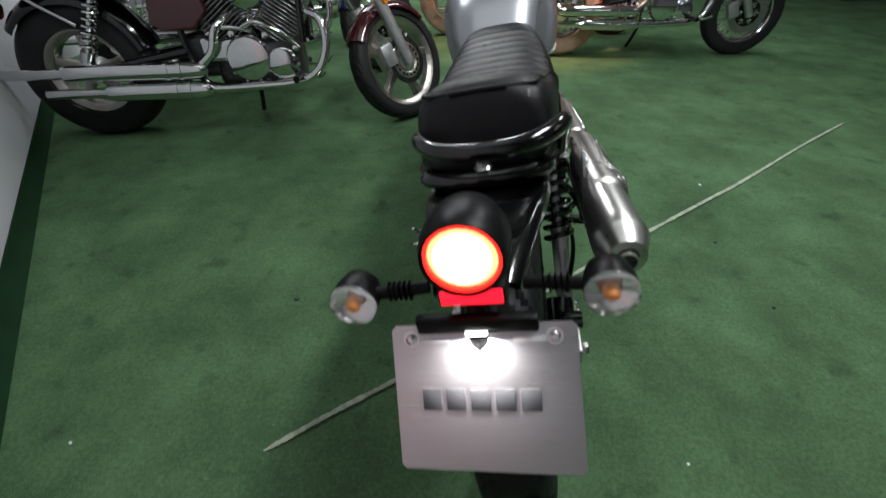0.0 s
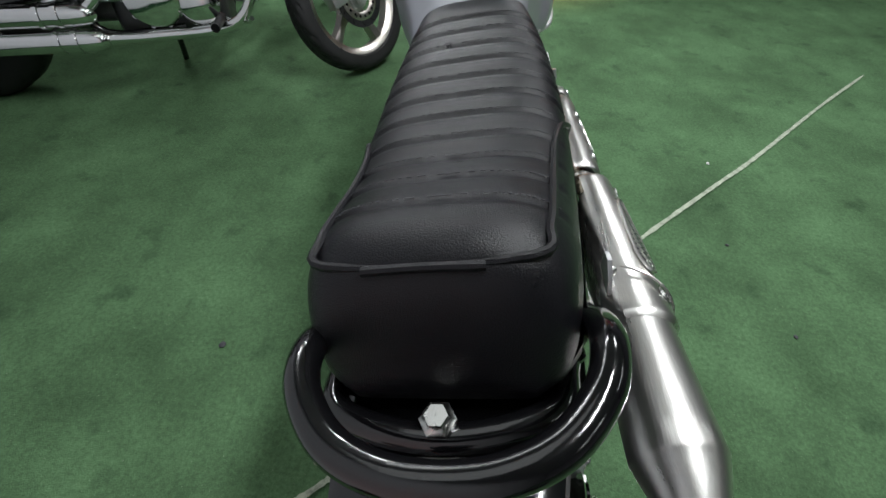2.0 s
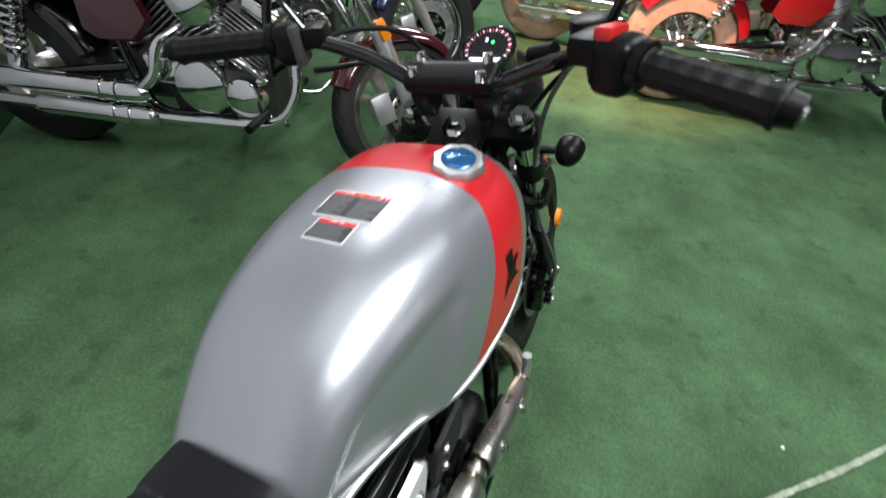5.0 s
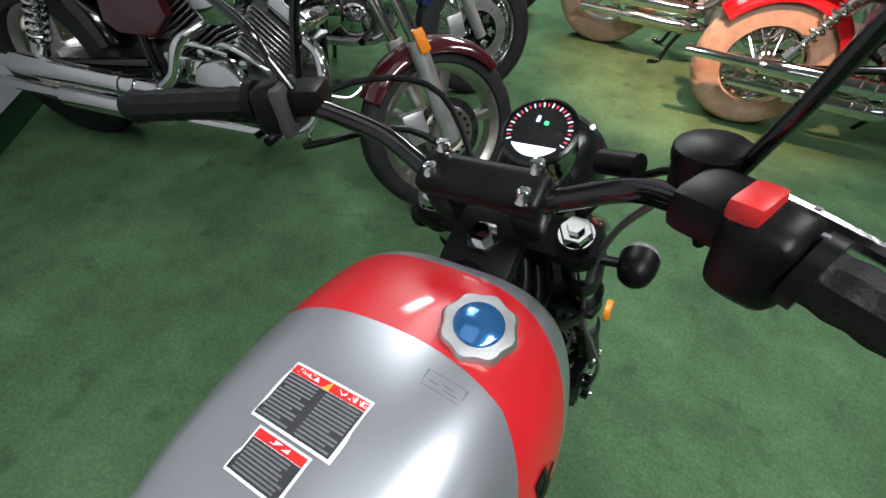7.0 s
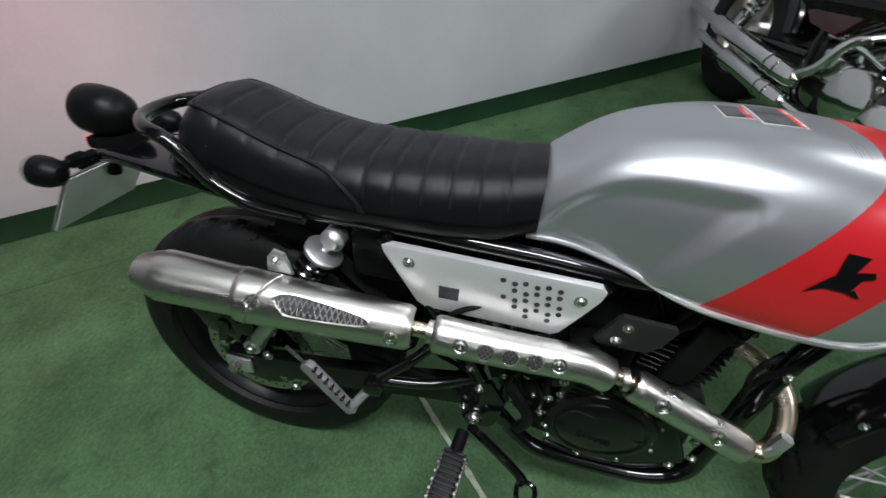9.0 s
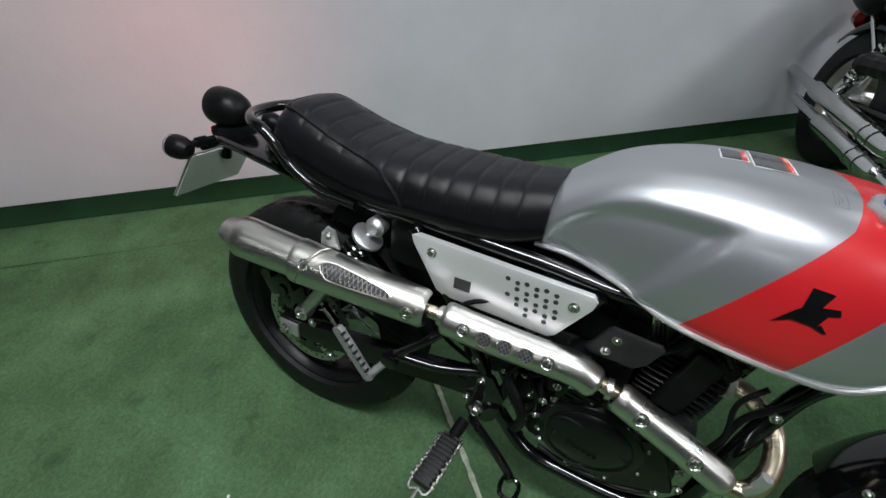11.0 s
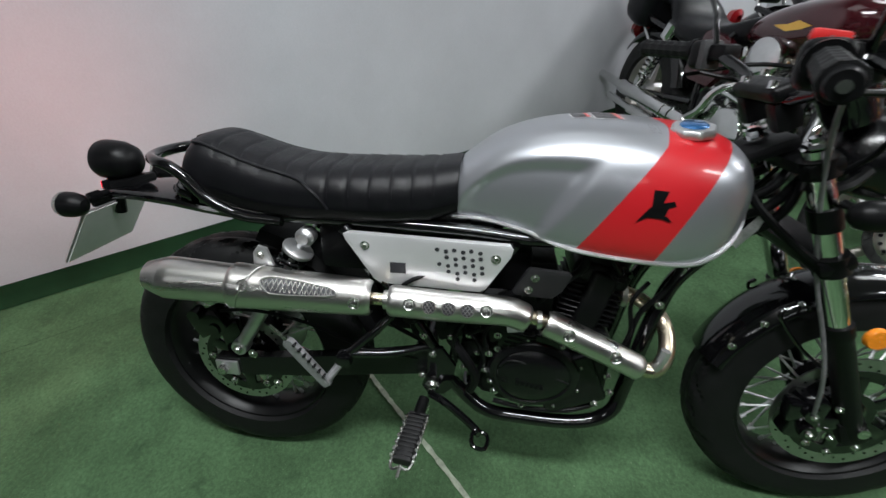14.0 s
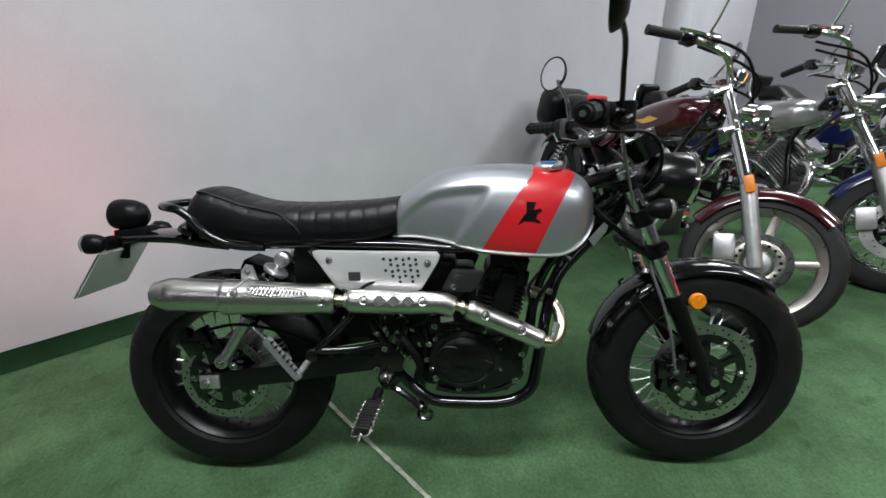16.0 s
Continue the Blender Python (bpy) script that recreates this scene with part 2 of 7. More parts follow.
MAROON = material("maroon_lacquer", (0.055, 0.006, 0.010), 0.14, 0.1, 0.1, 10, coat=1.0)
NAVY = material("navy_lacquer", (0.008, 0.015, 0.09), 0.14, 0.1, 0.1, 10, coat=1.0)
SILVER = material("silver_lacquer", (0.5, 0.5, 0.5), 0.22, 0.7, 0.05, 10, coat=1.0)
CANDY = material("red_lacquer", (0.42, 0.01, 0.015), 0.15, 0.1, 0.1, 10, coat=1.0)
GOLD = material("yellow_stripe", (0.8, 0.45, 0.08), 0.25, 0.1, 0.1, 10, coat=0.6)


# ---- shape helpers ----
def smooth_path(pts, res=6, closed=False):
    """Points on a Catmull-Rom curve through pts."""
    pts = [Vector(p) for p in pts]
    n = len(pts)
    if n < 3 and not closed:
        return pts
    out = []
    last = n if closed else n - 1
    for i in range(last):
        if closed:
            p0, p1, p2, p3 = pts[i - 1], pts[i], pts[(i + 1) % n], pts[(i + 2) % n]
        else:
            p1, p2 = pts[i], pts[i + 1]
            p0 = pts[i - 1] if i else p1 * 2 - p2
            p3 = pts[i + 2] if i + 2 < n else p2 * 2 - p1
        for k in range(res):
            t = k / res
            out.append(0.5 * ((2 * p1) + (p2 - p0) * t + (2 * p0 - 5 * p1 + 4 * p2 - p3) * t * t + (3 * p1 - p0 - 3 * p2 + p3) * t ** 3))
    if not closed:
        out.append(pts[-1])
    return out


def skin(bm, rings, caps=True, closed=False, loop=True):
    """Faces between successive rings of points."""
    vs = [[bm.verts.new(p) for p in ring] for ring in rings]
    pairs = list(zip(vs, vs[1:])) + ([(vs[-1], vs[0])] if closed else [])
    for a, b in pairs:
        n = len(a)
        for i in range(n if loop else n - 1):
            j = (i + 1) % n
            bm.faces.new((a[i], a[j], b[j], b[i]))
    if caps and not closed and loop:
        bm.faces.new(list(reversed(vs[0])))
        bm.faces.new(vs[-1])
    return vs


def tube(bm, pts, r, seg=10, res=5, closed=False, caps=True):
    """A round bar along a curve; r is one radius or one per point given."""
    path = smooth_path(pts, res, closed)
    n = len(path)
    m = len(pts)
    radii = []
    for i in range(n):
        if isinstance(r, (int, float)):
            radii.append(r)
        else:
            f = i / max(1, n - 1) * (m - 1)
            k = min(int(f), m - 2)
            radii.append(r[k] + (r[k + 1] - r[k]) * (f - k))
    rings = []
    up = None
    for i, p in enumerate(path):
        a, b = path[i - 1 if (i or closed) else 0], path[(i + 1) % n if (i + 1 < n or closed) else i]
        d = (b - a).normalized()
        if up is None:
            up = d.orthogonal().normalized()
        up = (up - d * up.dot(d)).normalized()
        side = d.cross(up)
        rings.append([p + (up * math.cos(2 * math.pi * k / seg) + side * math.sin(2 * math.pi * k / seg)) * radii[i] for k in range(seg)])
    skin(bm, rings, caps, closed)
    return bm


def lathe(bm, profile, seg=32, axis="x", centre=(0, 0, 0), closed=False, caps=False):
    """Turn a profile of (radius, height) round an axis."""
    c = Vector(centre)
    rings = []
    for r, h in profile:
        ring = []
        for k in range(seg):
            a = 2 * math.pi * k / seg
            u, v = r * math.cos(a), r * math.sin(a)
            ring.append(c + Vector({"x": (h, u, v), "y": (u, h, v), "z": (u, v, h)}[axis]))
        rings.append(ring)
    skin(bm, rings, caps, closed)
    return bm


def rod(bm, a, b, r, seg=12, r2=None):
    """A straight round bar from a to b."""
    a, b = Vector(a), Vector(b)
    d = (b - a).normalized()
    u = d.orthogonal().normalized()
    v = d.cross(u)
    skin(bm, [[p + (u * math.cos(2 * math.pi * k / seg) + v * math.sin(2 * math.pi * k / seg)) * q for k in range(seg)]
              for p, q in ((a, r), (b, r if r2 is None else r2))])
    return bm


def block(bm, size, loc=(0, 0, 0), rot=(0, 0, 0), bevel=0.004, segs=2):
    """A box with rounded edges."""
    tmp = bmesh.new()
    bmesh.ops.create_cube(tmp, size=1)
    bmesh.ops.scale(tmp, vec=size, verts=tmp.verts)
    if bevel:
        bmesh.ops.bevel(tmp, geom=tmp.edges[:], offset=min(bevel, min(size) * 0.45), segments=segs, affect="EDGES", profile=0.6)
    bmesh.ops.transform(tmp, matrix=pose(*loc, *rot), verts=tmp.verts)
    me = bpy.data.meshes.new("tmp")
    tmp.to_mesh(me)
    tmp.free()
    bm.from_mesh(me)
    bpy.data.meshes.remove(me)
    return bm


def slab(bm, outline, thick, to_world, bevel=0.003, holes=()):
    """A flat plate of the given outline (u, v), thickened along w; to_world maps (u, v, w) to a place."""
    tmp = bmesh.new()
    top = [tmp.verts.new((u, v, thick)) for u, v in outline]
    bot = [tmp.verts.new((u, v, 0)) for u, v in outline]
    tmp.faces.new(top)
    tmp.faces.new(list(reversed(bot)))
    n = len(top)
    for i in range(n):
        j = (i + 1) % n
        tmp.faces.new((bot[i], bot[j], top[j], top[i]))
    bmesh.ops.recalc_face_normals(tmp, faces=tmp.faces)
    if bevel:
        edges = [e for e in tmp.edges if all(abs(v.co.z - thick) < 1e-6 for v in e.verts)]
        bmesh.ops.bevel(tmp, geom=edges, offset=bevel, segments=2, affect="EDGES", profile=0.6)
    for v in tmp.verts:
        v.co = Vector(to_world(v.co.x, v.co.y, v.co.z))
    me = bpy.data.meshes.new("tmp")
    tmp.to_mesh(me)
    tmp.free()
    bm.from_mesh(me)
    bpy.data.meshes.remove(me)
    return bm


def finish(name, bm, mat, smooth=True, angle=40):
    bmesh.ops.recalc_face_normals(bm, faces=bm.faces)
    me = bpy.data.meshes.new(name)
    bm.to_mesh(me)
    bm.free()
    me.materials.append(mat)
    if smooth:
        me.shade_smooth()
        me.set_sharp_from_angle(angle=radians(angle))
    return me


def part(name, bm, mat, parent, label="", at=None, smooth=True, angle=40):
    """Link a bmesh as one mesh object under a thing or a part; at places its own origin."""
    ob = new(name, finish(name, bm, mat, smooth, angle))
    ob.parent = parent
    if at is not None:
        ob.matrix_local = at if isinstance(at, Matrix) else Matrix.Translation(at)
    return tagged(ob, label) if label else ob


def share(name, ob, parent, m):
    """Another part on the same mesh."""
    o = new(name, ob.data)
    o.parent = parent
    o.matrix_local = m
    return o


def thing(name, m, label, category, group="", kind=""):
    ob = new(name)
    ob.empty_display_size = 0.1
    ob.matrix_world = m
    return tagged(ob, label, category, group, kind)


def solid(name, bm, mat, label, category, kind="", group="", smooth=True):
    ob = new(name, finish(name, bm, mat, smooth))
    return tagged(ob, label, category, group, kind)


def curve_fn(pairs):
    """A smooth function through (x, value) pairs."""
    xs = [p[0] for p in pairs]
    ys = [p[1] for p in pairs]

    def f(x):
        if x <= xs[0]:
            return ys[0]
        if x >= xs[-1]:
            return ys[-1]
        i = max(k for k in range(len(xs) - 1) if xs[k] <= x)
        h = xs[i + 1] - xs[i]
        t = (x - xs[i]) / h

        def slope(k):
            if k == 0:
                return (ys[1] - ys[0]) / (xs[1] - xs[0])
            if k == len(xs) - 1:
                return (ys[-1] - ys[-2]) / (xs[-1] - xs[-2])
            return (ys[k + 1] - ys[k - 1]) / (xs[k + 1] - xs[k - 1])
        m0, m1 = slope(i) * h, slope(i + 1) * h
        return (2 * t ** 3 - 3 * t * t + 1) * ys[i] + (t ** 3 - 2 * t * t + t) * m0 + (-2 * t ** 3 + 3 * t * t) * ys[i + 1] + (t ** 3 - t * t) * m1
    return f


# ---- the room ----
WALL_P, WALL_D, WALL_N = Vector((0.133, -1.545, 0)), Vector((-0.669, 0.743, 0)), Vector((0.743, 0.669, 0))


def wall_point(along, off, z):
    p = WALL_P + WALL_D * along + WALL_N * off
    return (p.x, p.y, z)


def wall_box(bm, a0, a1, o0, o1, z0, z1):
    c = [wall_point(a, o, z) for z in (z0, z1) for a, o in ((a0, o0), (a1, o0), (a1, o1), (a0, o1))]
    v = [bm.verts.new(p) for p in c]
    for f in ((0, 3, 2, 1), (4, 5, 6, 7), (0, 1, 5, 4), (1, 2, 6, 5), (2, 3, 7, 6), (3, 0, 4, 7)):
        bm.faces.new([v[i] for i in f])
    return bm


A0, A1, DEEP = -6.0, 7.78, 8.9
bm = bmesh.new()
n = 60
grid = [[bm.verts.new((*wall_point(A0 + (A1 - A0) * i / n, DEEP * j / n, 0)[:2], 0)) for j in range(n + 1)] for i in range(n + 1)]
for i in range(n):
    for j in range(n):
        bm.faces.new((grid[i][j], grid[i][j + 1], grid[i + 1][j + 1], grid[i + 1][j]))
for v in bm.verts:
    v.co.z = 0.0015 * noise.noise(v.co * 1.3)
floor = solid("floor", bm, CARPET, "worn green needle-felt carpet floor with dark stains", "floor", "structure")
solid("wall_main", wall_box(bmesh.new(), A0, A1, -0.2, 0, -0.02, CEIL), WALL, "plain light grey painted showroom wall", "wall", "structure", smooth=False)
solid("wall_end", wall_box(bmesh.new(), A1, A1 + 0.2, -0.2, DEEP, -0.02, CEIL), WALL_FAR, "grey painted wall at the far end, coloured darker as if unlit", "wall", "structure", smooth=False)
solid("wall_back", wall_box(bmesh.new(), A0 - 0.2, A0, -0.2, DEEP, -0.02, CEIL), WALL, "plain light grey painted wall", "wall", "structure", smooth=False)
solid("wall_far", wall_box(bmesh.new(), A0 - 0.2, A1 + 0.2, DEEP, DEEP + 0.2, -0.02, CEIL), WALL_FAR, "plain grey painted wall in the dimmed tone", "wall", "structure", smooth=False)
solid("ceiling", wall_box(bmesh.new(), A0 - 0.2, A1 + 0.2, -0.2, DEEP + 0.2, CEIL, CEIL + 0.15), CEILING, "plain white ceiling", "ceiling", "structure", smooth=False)
bm = bmesh.new()
prof = [(0.003, 0.0), (0.003, 0.082), (0.009, 0.083), (0.012, 0.030), (0.034, 0.004)]
skin(bm, [[wall_point(a, o, z) for o, z in prof] for a in [A0 + (A1 - A0) * i / 40 for i in range(41)]], caps=False, loop=False)
solid("baseboard", bm, CARPET_EDGE, "dark green carpet edging turned up the wall", "baseboard", "structure")
bm = bmesh.new()
skin(bm, [[Vector(wall_point(5.70, 0.0, z)) + WALL_D * 0.16 * math.cos(a) + WALL_N * 0.16 * math.sin(a) for a in [math.pi * k / 12 for k in range(13)]] for z in (0, CEIL)], caps=False, loop=False)
solid("pilaster", bm, WALL, "rounded grey wall column", "column", "structure")
# seam between two widths of carpet, along the wall
bm = bmesh.new()
skin(bm, [[Vector(wall_point(a, 0.297 + 0.003 * math.sin(a * 3), 0.0045)), Vector(wall_point(a, 0.2988 + 0.003 * math.sin(a * 3 + 0.3), 0.0045))] for a in [-3 + 0.1 * i for i in range(44)]], caps=False, loop=False)
solid("carpet_seam", bm, CARPET_EDGE, "dark seam between two widths of carpet", "seam", "structure")
# pale line on the carpet
rng = random.Random(5)
bm = bmesh.new()
key = smooth_path([(-0.455, -0.095, 0), (-0.337, 0.020, 0), (-0.223, 0.123, 0), (-0.036, 0.305, 0), (0.205, 0.562, 0), (0.50, 0.862, 0), (0.83, 1.180, 0), (1.03, 1.370, 0), (1.46, 1.810, 0), (1.825, 2.165, 0)], 26)
left, right = [], []
for i, p in enumerate(key):
    d = (key[min(i + 1, len(key) - 1)] - key[max(i - 1, 0)]).normalized()
    s = Vector((-d.y, d.x, 0))
    w = 0.0065 * (0.75 + 0.5 * rng.random()) * min(1, 0.25 + 0.12 * min(i, len(key) - 1 - i))
    left.append(p + s * w + Vector((0, 0, 0.005)))
    right.append(p - s * w + Vector((0, 0, 0.005)))
skin(bm, [left, right], caps=False, loop=False)
solid("floor_line", bm, LINE, "thin worn pale line across the green carpet", "line", "structure")
# an unseen fitting at every lamp, the added fill lamps included
for (lx, ly), wide, high in zip(TUBES, WIDE, HIGH):
    lamp = thing("ceiling_and_fill_light", Matrix.Translation((lx, ly, high)), "unseen white light fitting hung from the ceiling, some added only as fill", "ceiling light", "ceiling lights")
    part("housing", block(bmesh.new(), (wide + 0.04, 1.46, 0.05), (0, 0, 0.03), bevel=0.008), CEILING, lamp)
    for s in (-1, 1):
        part("suspension_rod", rod(bmesh.new(), (0, s * 0.6, 0.05), (0, s * 0.6, CEIL - high), 0.004, 8), CEILING, lamp)


# ---- the silver and red motorcycle ----
bike = thing("motorcycle", BIKE_AT, "silver scrambler motorcycle with red tank band and lit tail lamp", "motorcycle", "motorcycles")


def bolt(bm, p, r=0.007, h=0.005, axis="x"):
    """A domed socket screw with a washer."""
    s = 1 if h > 0 else -1
    h = abs(h)
    lathe(bm, [(0.0005, s * h), (r * 0.45, s * h), (r * 0.5, s * h * 0.6), (r * 0.62, s * h * 0.6), (r * 0.7, s * h), (r, s * h * 0.6), (r * 1.05, s * h * 0.2), (r * 1.5, s * h * 0.2), (r * 1.5, -s * 0.002)], 12, axis, p)
    return bm


BOLT_MESH = {}


def bolts(name, parent, places, r=0.006, h=0.006, axis="x", mat=None):
    """Screws, each a part of its own, sharing one mesh."""
    k = (round(r, 5), round(h, 5), axis)
    for p in places:
        if k not in BOLT_MESH:
            ob = part(name, bolt(bmesh.new(), (0, 0, 0), r, h, axis), mat or ZINC, parent, at=Vector(p))
            BOLT_MESH[k] = ob
        else:
            share(name, BOLT_MESH[k], parent, Matrix.Translation(p))


def tyre_bm(R, rim, width, crown=0.6, cuts=30):
    """A motorcycle tyre round the x axis, with slanting notches cut into its tread and a ribbed sidewall."""
    H = R - rim
    seg, n = cuts * 6, 28
    bm = bmesh.new()
    rings = []
    for k in range(n + 1):
        a = math.pi * k / n
        c, s = math.cos(a), math.sin(a)
        x = width / 2 * (1 if c > 0 else -1) * abs(c) ** crown
        r = rim + 0.004 + (H - 0.004) * s ** 0.55
        if k == n // 2:
            r -= 0.004
        if k in (3, n - 3):
            r += 0.0015
        ring = []
        for q in range(seg):
            rr = r
            # each cut runs slantwise from near the middle to the shoulder
            for side in (-1, 1):
                d = side * (k - n / 2)
                if 1.5 <= d <= 9.5:
                    u = (q + side * 1.5 - d * 0.75) % 6
                    if u < 1.4 and not (int((q - d * 0.75) // 6) % 2 and d > 5):
                        rr = r - 0.0055
            t = 2 * math.pi * q / seg
            ring.append((x, rr * math.cos(t), rr * math.sin(t)))
        rings.append(ring)
    rings = [[(width * 0.34, (rim - 0.004) * math.cos(2 * math.pi * q / seg), (rim - 0.004) * math.sin(2 * math.pi * q / seg)) for q in range(seg)]] + rings + [[(-width * 0.34, (rim - 0.004) * math.cos(2 * math.pi * q / seg), (rim - 0.004) * math.sin(2 * math.pi * q / seg)) for q in range(seg)]]
    skin(bm, rings, caps=False)
    return bm


def spoke_set(wheel, hub_r, rim_r, hub_w, n, mat, r=0.0021):
    """Crossed wire spokes, each a part of the wheel, sharing one mesh."""
    first = None
    for i in range(n):
        side = 1 if i % 2 else -1
        lean = 1 if (i // 2) % 2 else -1
        a = 2 * math.pi * i / n
        if first is None:
            bm = rod(bmesh.new(), (hub_w, 0, hub_r), (0.004, rim_r * math.sin(0.30), rim_r * math.cos(0.30)), r, 6)
            rod(bm, (0.004 + (hub_w - 0.004) * 0.12, rim_r * 0.88 * math.sin(0.285), rim_r * 0.90 * math.cos(0.285)), (0.004, rim_r * math.sin(0.30), rim_r * math.cos(0.30)), r * 1.7, 6)
            first = part("spoke", bm, mat, wheel)
            first.matrix_local = Matrix.Rotation(a, 4, "X")
        else:
            share("spoke", first, wheel, Matrix.Rotation(a, 4, "X") @ Matrix.Diagonal((side, lean, 1, 1)))


def disc_part(wheel, r_out, r_in, x, holes=40, carrier=True):
    """A drilled brake disc on a black carrier."""
    bm = bmesh.new()
    lathe(bm, [(r_in, x - 0.002), (r_in, x + 0.002), (r_out, x + 0.002), (r_out, x - 0.002)], 72, "x", closed=True)
    d = part("brake_disc", bm, DISC, wheel, "drilled steel brake disc")
    bm = bmesh.new()
    for i in range(holes):
        a = 2 * math.pi * i / holes
        r = r_in + (r_out - r_in) * (0.3 + 0.4 * ((i % 3) / 2))
        lathe(bm, [(0.0001, 0), (0.0032, 0)], 8, "x", (x + 0.0026, r * math.cos(a), r * math.sin(a)))
    part("drill_hole", bm, BLACK, d, smooth=False)
    if carrier:
        bm = bmesh.new()
        r0, r1 = r_in * 0.45, r_in + 0.006
        n = 6
        lathe(bm, [(r0 * 0.5, x - 0.004), (r0 * 0.5, x + 0.004), (r0 * 1.15, x + 0.004), (r0 * 1.15, x - 0.004)], 36, "x", closed=True)
        part("carrier_hub", bm, BLACK, d)
        bm = bmesh.new()
        lathe(bm, [(r_in * 0.84, x - 0.004), (r_in * 0.84, x + 0.003), (r1, x + 0.003), (r1, x - 0.004)], 48, "x", closed=True)
        hub = part("disc_carrier", bm, BLACK, d)
        for i in range(n):
            a = 2 * math.pi * i / n
            part("carrier_arm", block(bmesh.new(), (0.007, 0.026, r_in * 0.62), (x, math.sin(a) * r_in * 0.62, math.cos(a) * r_in * 0.62), (-math.degrees(a), 0, 0), 0.003), BLACK, wheel)
        bolts("disc_bolt", wheel, [(x + 0.004, math.sin(a) * r_in * 0.92, math.cos(a) * r_in * 0.92) for a in [2 * math.pi * (i + 0.5) / n for i in range(n)]], 0.006, 0.005)


def spoked_wheel(name, parent, at, R, rim, width, disc_r, disc_x, label):
    bm = bmesh.new()
    lathe(bm, [(0.012, -0.075), (0.030, -0.07), (0.052, -0.05), (0.052, -0.042), (0.030, -0.035), (0.030, 0.035), (0.052, 0.042), (0.052, 0.05), (0.03, 0.07), (0.012, 0.075)], 32, "x")
    wheel = part(name, bm, BLACK, parent, label, at)
    part("tyre", tyre_bm(R, rim, width), HEROTYRE, wheel, "black road tyre with cut tread", angle=22)
    w = width * 0.36
    bm = lathe(bmesh.new(), [(rim + 0.004, -w), (rim + 0.004, -w - 0.006), (rim - 0.006, -w - 0.006), (rim - 0.016, -w + 0.006), (rim - 0.022, -w * 0.5), (rim - 0.026, 0), (rim - 0.022, w * 0.5), (rim - 0.016, w - 0.006), (rim - 0.006, w + 0.006), (rim + 0.004, w + 0.006), (rim + 0.004, w)], 72, "x")
    part("rim", bm, RIMBLACK, wheel, "black enamelled rim")
    spoke_set(wheel, 0.048, rim - 0.02, 0.045, 36, ALU, 0.0025)
    disc_part(wheel, disc_r, disc_r * 0.76, disc_x)
    return wheel


RA, FA = Vector((0, 0.058, 0.287)), Vector((0, 1.352, 0.285))
rear = spoked_wheel("rear_wheel", bike, RA, 0.287, 0.200, 0.122, 0.118, 0.062, "spoked rear wheel with a drilled disc")
front = spoked_wheel("front_wheel", bike, FA, 0.285, 0.198, 0.106, 0.138, 0.06, "spoked front wheel with a large drilled disc")

# tank
tank_top = curve_fn([(0.535, 0.745), (0.561, 0.772), (0.63, 0.818), (0.718, 0.843), (0.806, 0.848), (0.894, 0.843), (0.975, 0.832), (1.018, 0.808), (1.042, 0.772), (1.050, 0.745)])
tank_bot = curve_fn([(0.535, 0.676), (0.60, 0.672), (0.671, 0.660), (0.752, 0.640), (0.853, 0.630), (0.935, 0.627), (0.980, 0.640), (1.012, 0.668), (1.040, 0.712), (1.050, 0.735)])
tank_half = curve_fn([(0.535, 0.080), (0.58, 0.094), (0.65, 0.115), (0.73, 0.136), (0.80, 0.148), (0.88, 0.154), (0.95, 0.149), (1.0, 0.132), (1.028, 0.105), (1.043, 0.070), (1.050, 0.042)])
TANK_X = -0.008


scoop_top = curve_fn([(0.545, 0.695), (0.565, 0.727), (0.603, 0.765), (0.645, 0.789), (0.714, 0.800), (0.80, 0.801)])


def ease(f):
    f = max(0.0, min(1.0, f))
    return f * f * (3 - 2 * f)


def tank_surface(y, a):
    """A point of the tank's skin: y along the bike, a round the section (0 = right side, pi/2 = top)."""
    zt, zb, w = tank_top(y), tank_bot(y), tank_half(y)
    c, s = math.cos(a), math.sin(a)
    zm = zb + (zt - zb) * 0.40
    e = 0.62 if s > 0 else 0.13
    x = w * (1 if c > 0 else -1) * abs(c) ** e
    z = zm + (zt - zm) * s ** 0.86 if s > 0 else zm - (zm - zb + 0.008) * abs(s) ** 0.9
    # knee scoop in each flank, deepest low down behind the middle, with a slanting front face
    if abs(c) > 0.02:
        front = 0.722 + 0.62 * (z - 0.682)
        f = ease((front - y) / 0.028) * ease((y - 0.545) / 0.04) * ease((scoop_top(y) - z) / 0.030)
        dent = 0.0125 * f
    else:
        dent = 0.0
    x -= (1 if c > 0 else -1) * dent * min(1, abs(c) * 2)
    return Vector((x + TANK_X, y, z))


ys = [0.535 + (1.050 - 0.535) * (1 - math.cos(math.pi * i / 110)) / 2 for i in range(111)]
bm = bmesh.new()
skin(bm, [[tank_surface(y, 2 * math.pi * k / 176) for k in range(176)] for y in ys])
tank = part("fuel_tank", bm, TANK, bike, "satin silver fuel tank with a red lacquer band", angle=60)
bm = bmesh.new()
for s in (-1, 1):
    tube(bm, [(TANK_X + s * (tank_surface(y, -1.0).x - TANK_X + 0.0015), y, tank_surface(y, -1.0).z - 0.002) for y in (0.540, 0.60, 0.671, 0.752, 0.853, 0.935, 0.975, 1.005, 1.028, 1.043)], 0.0042, 8, 5)
part("seam", bm, ALU, tank, "bright pressed seam along the tank's lower edge")


def tank_hit(y, z):
    """The right-hand skin of the tank at a height."""
    best = min((abs(tank_surface(y, a).z - z), a) for a in [math.pi * (k / 120 - 0.5) for k in range(1, 240) if math.cos(math.pi * (k / 120 - 0.5)) > 0])
    return tank_surface(y, best[1])


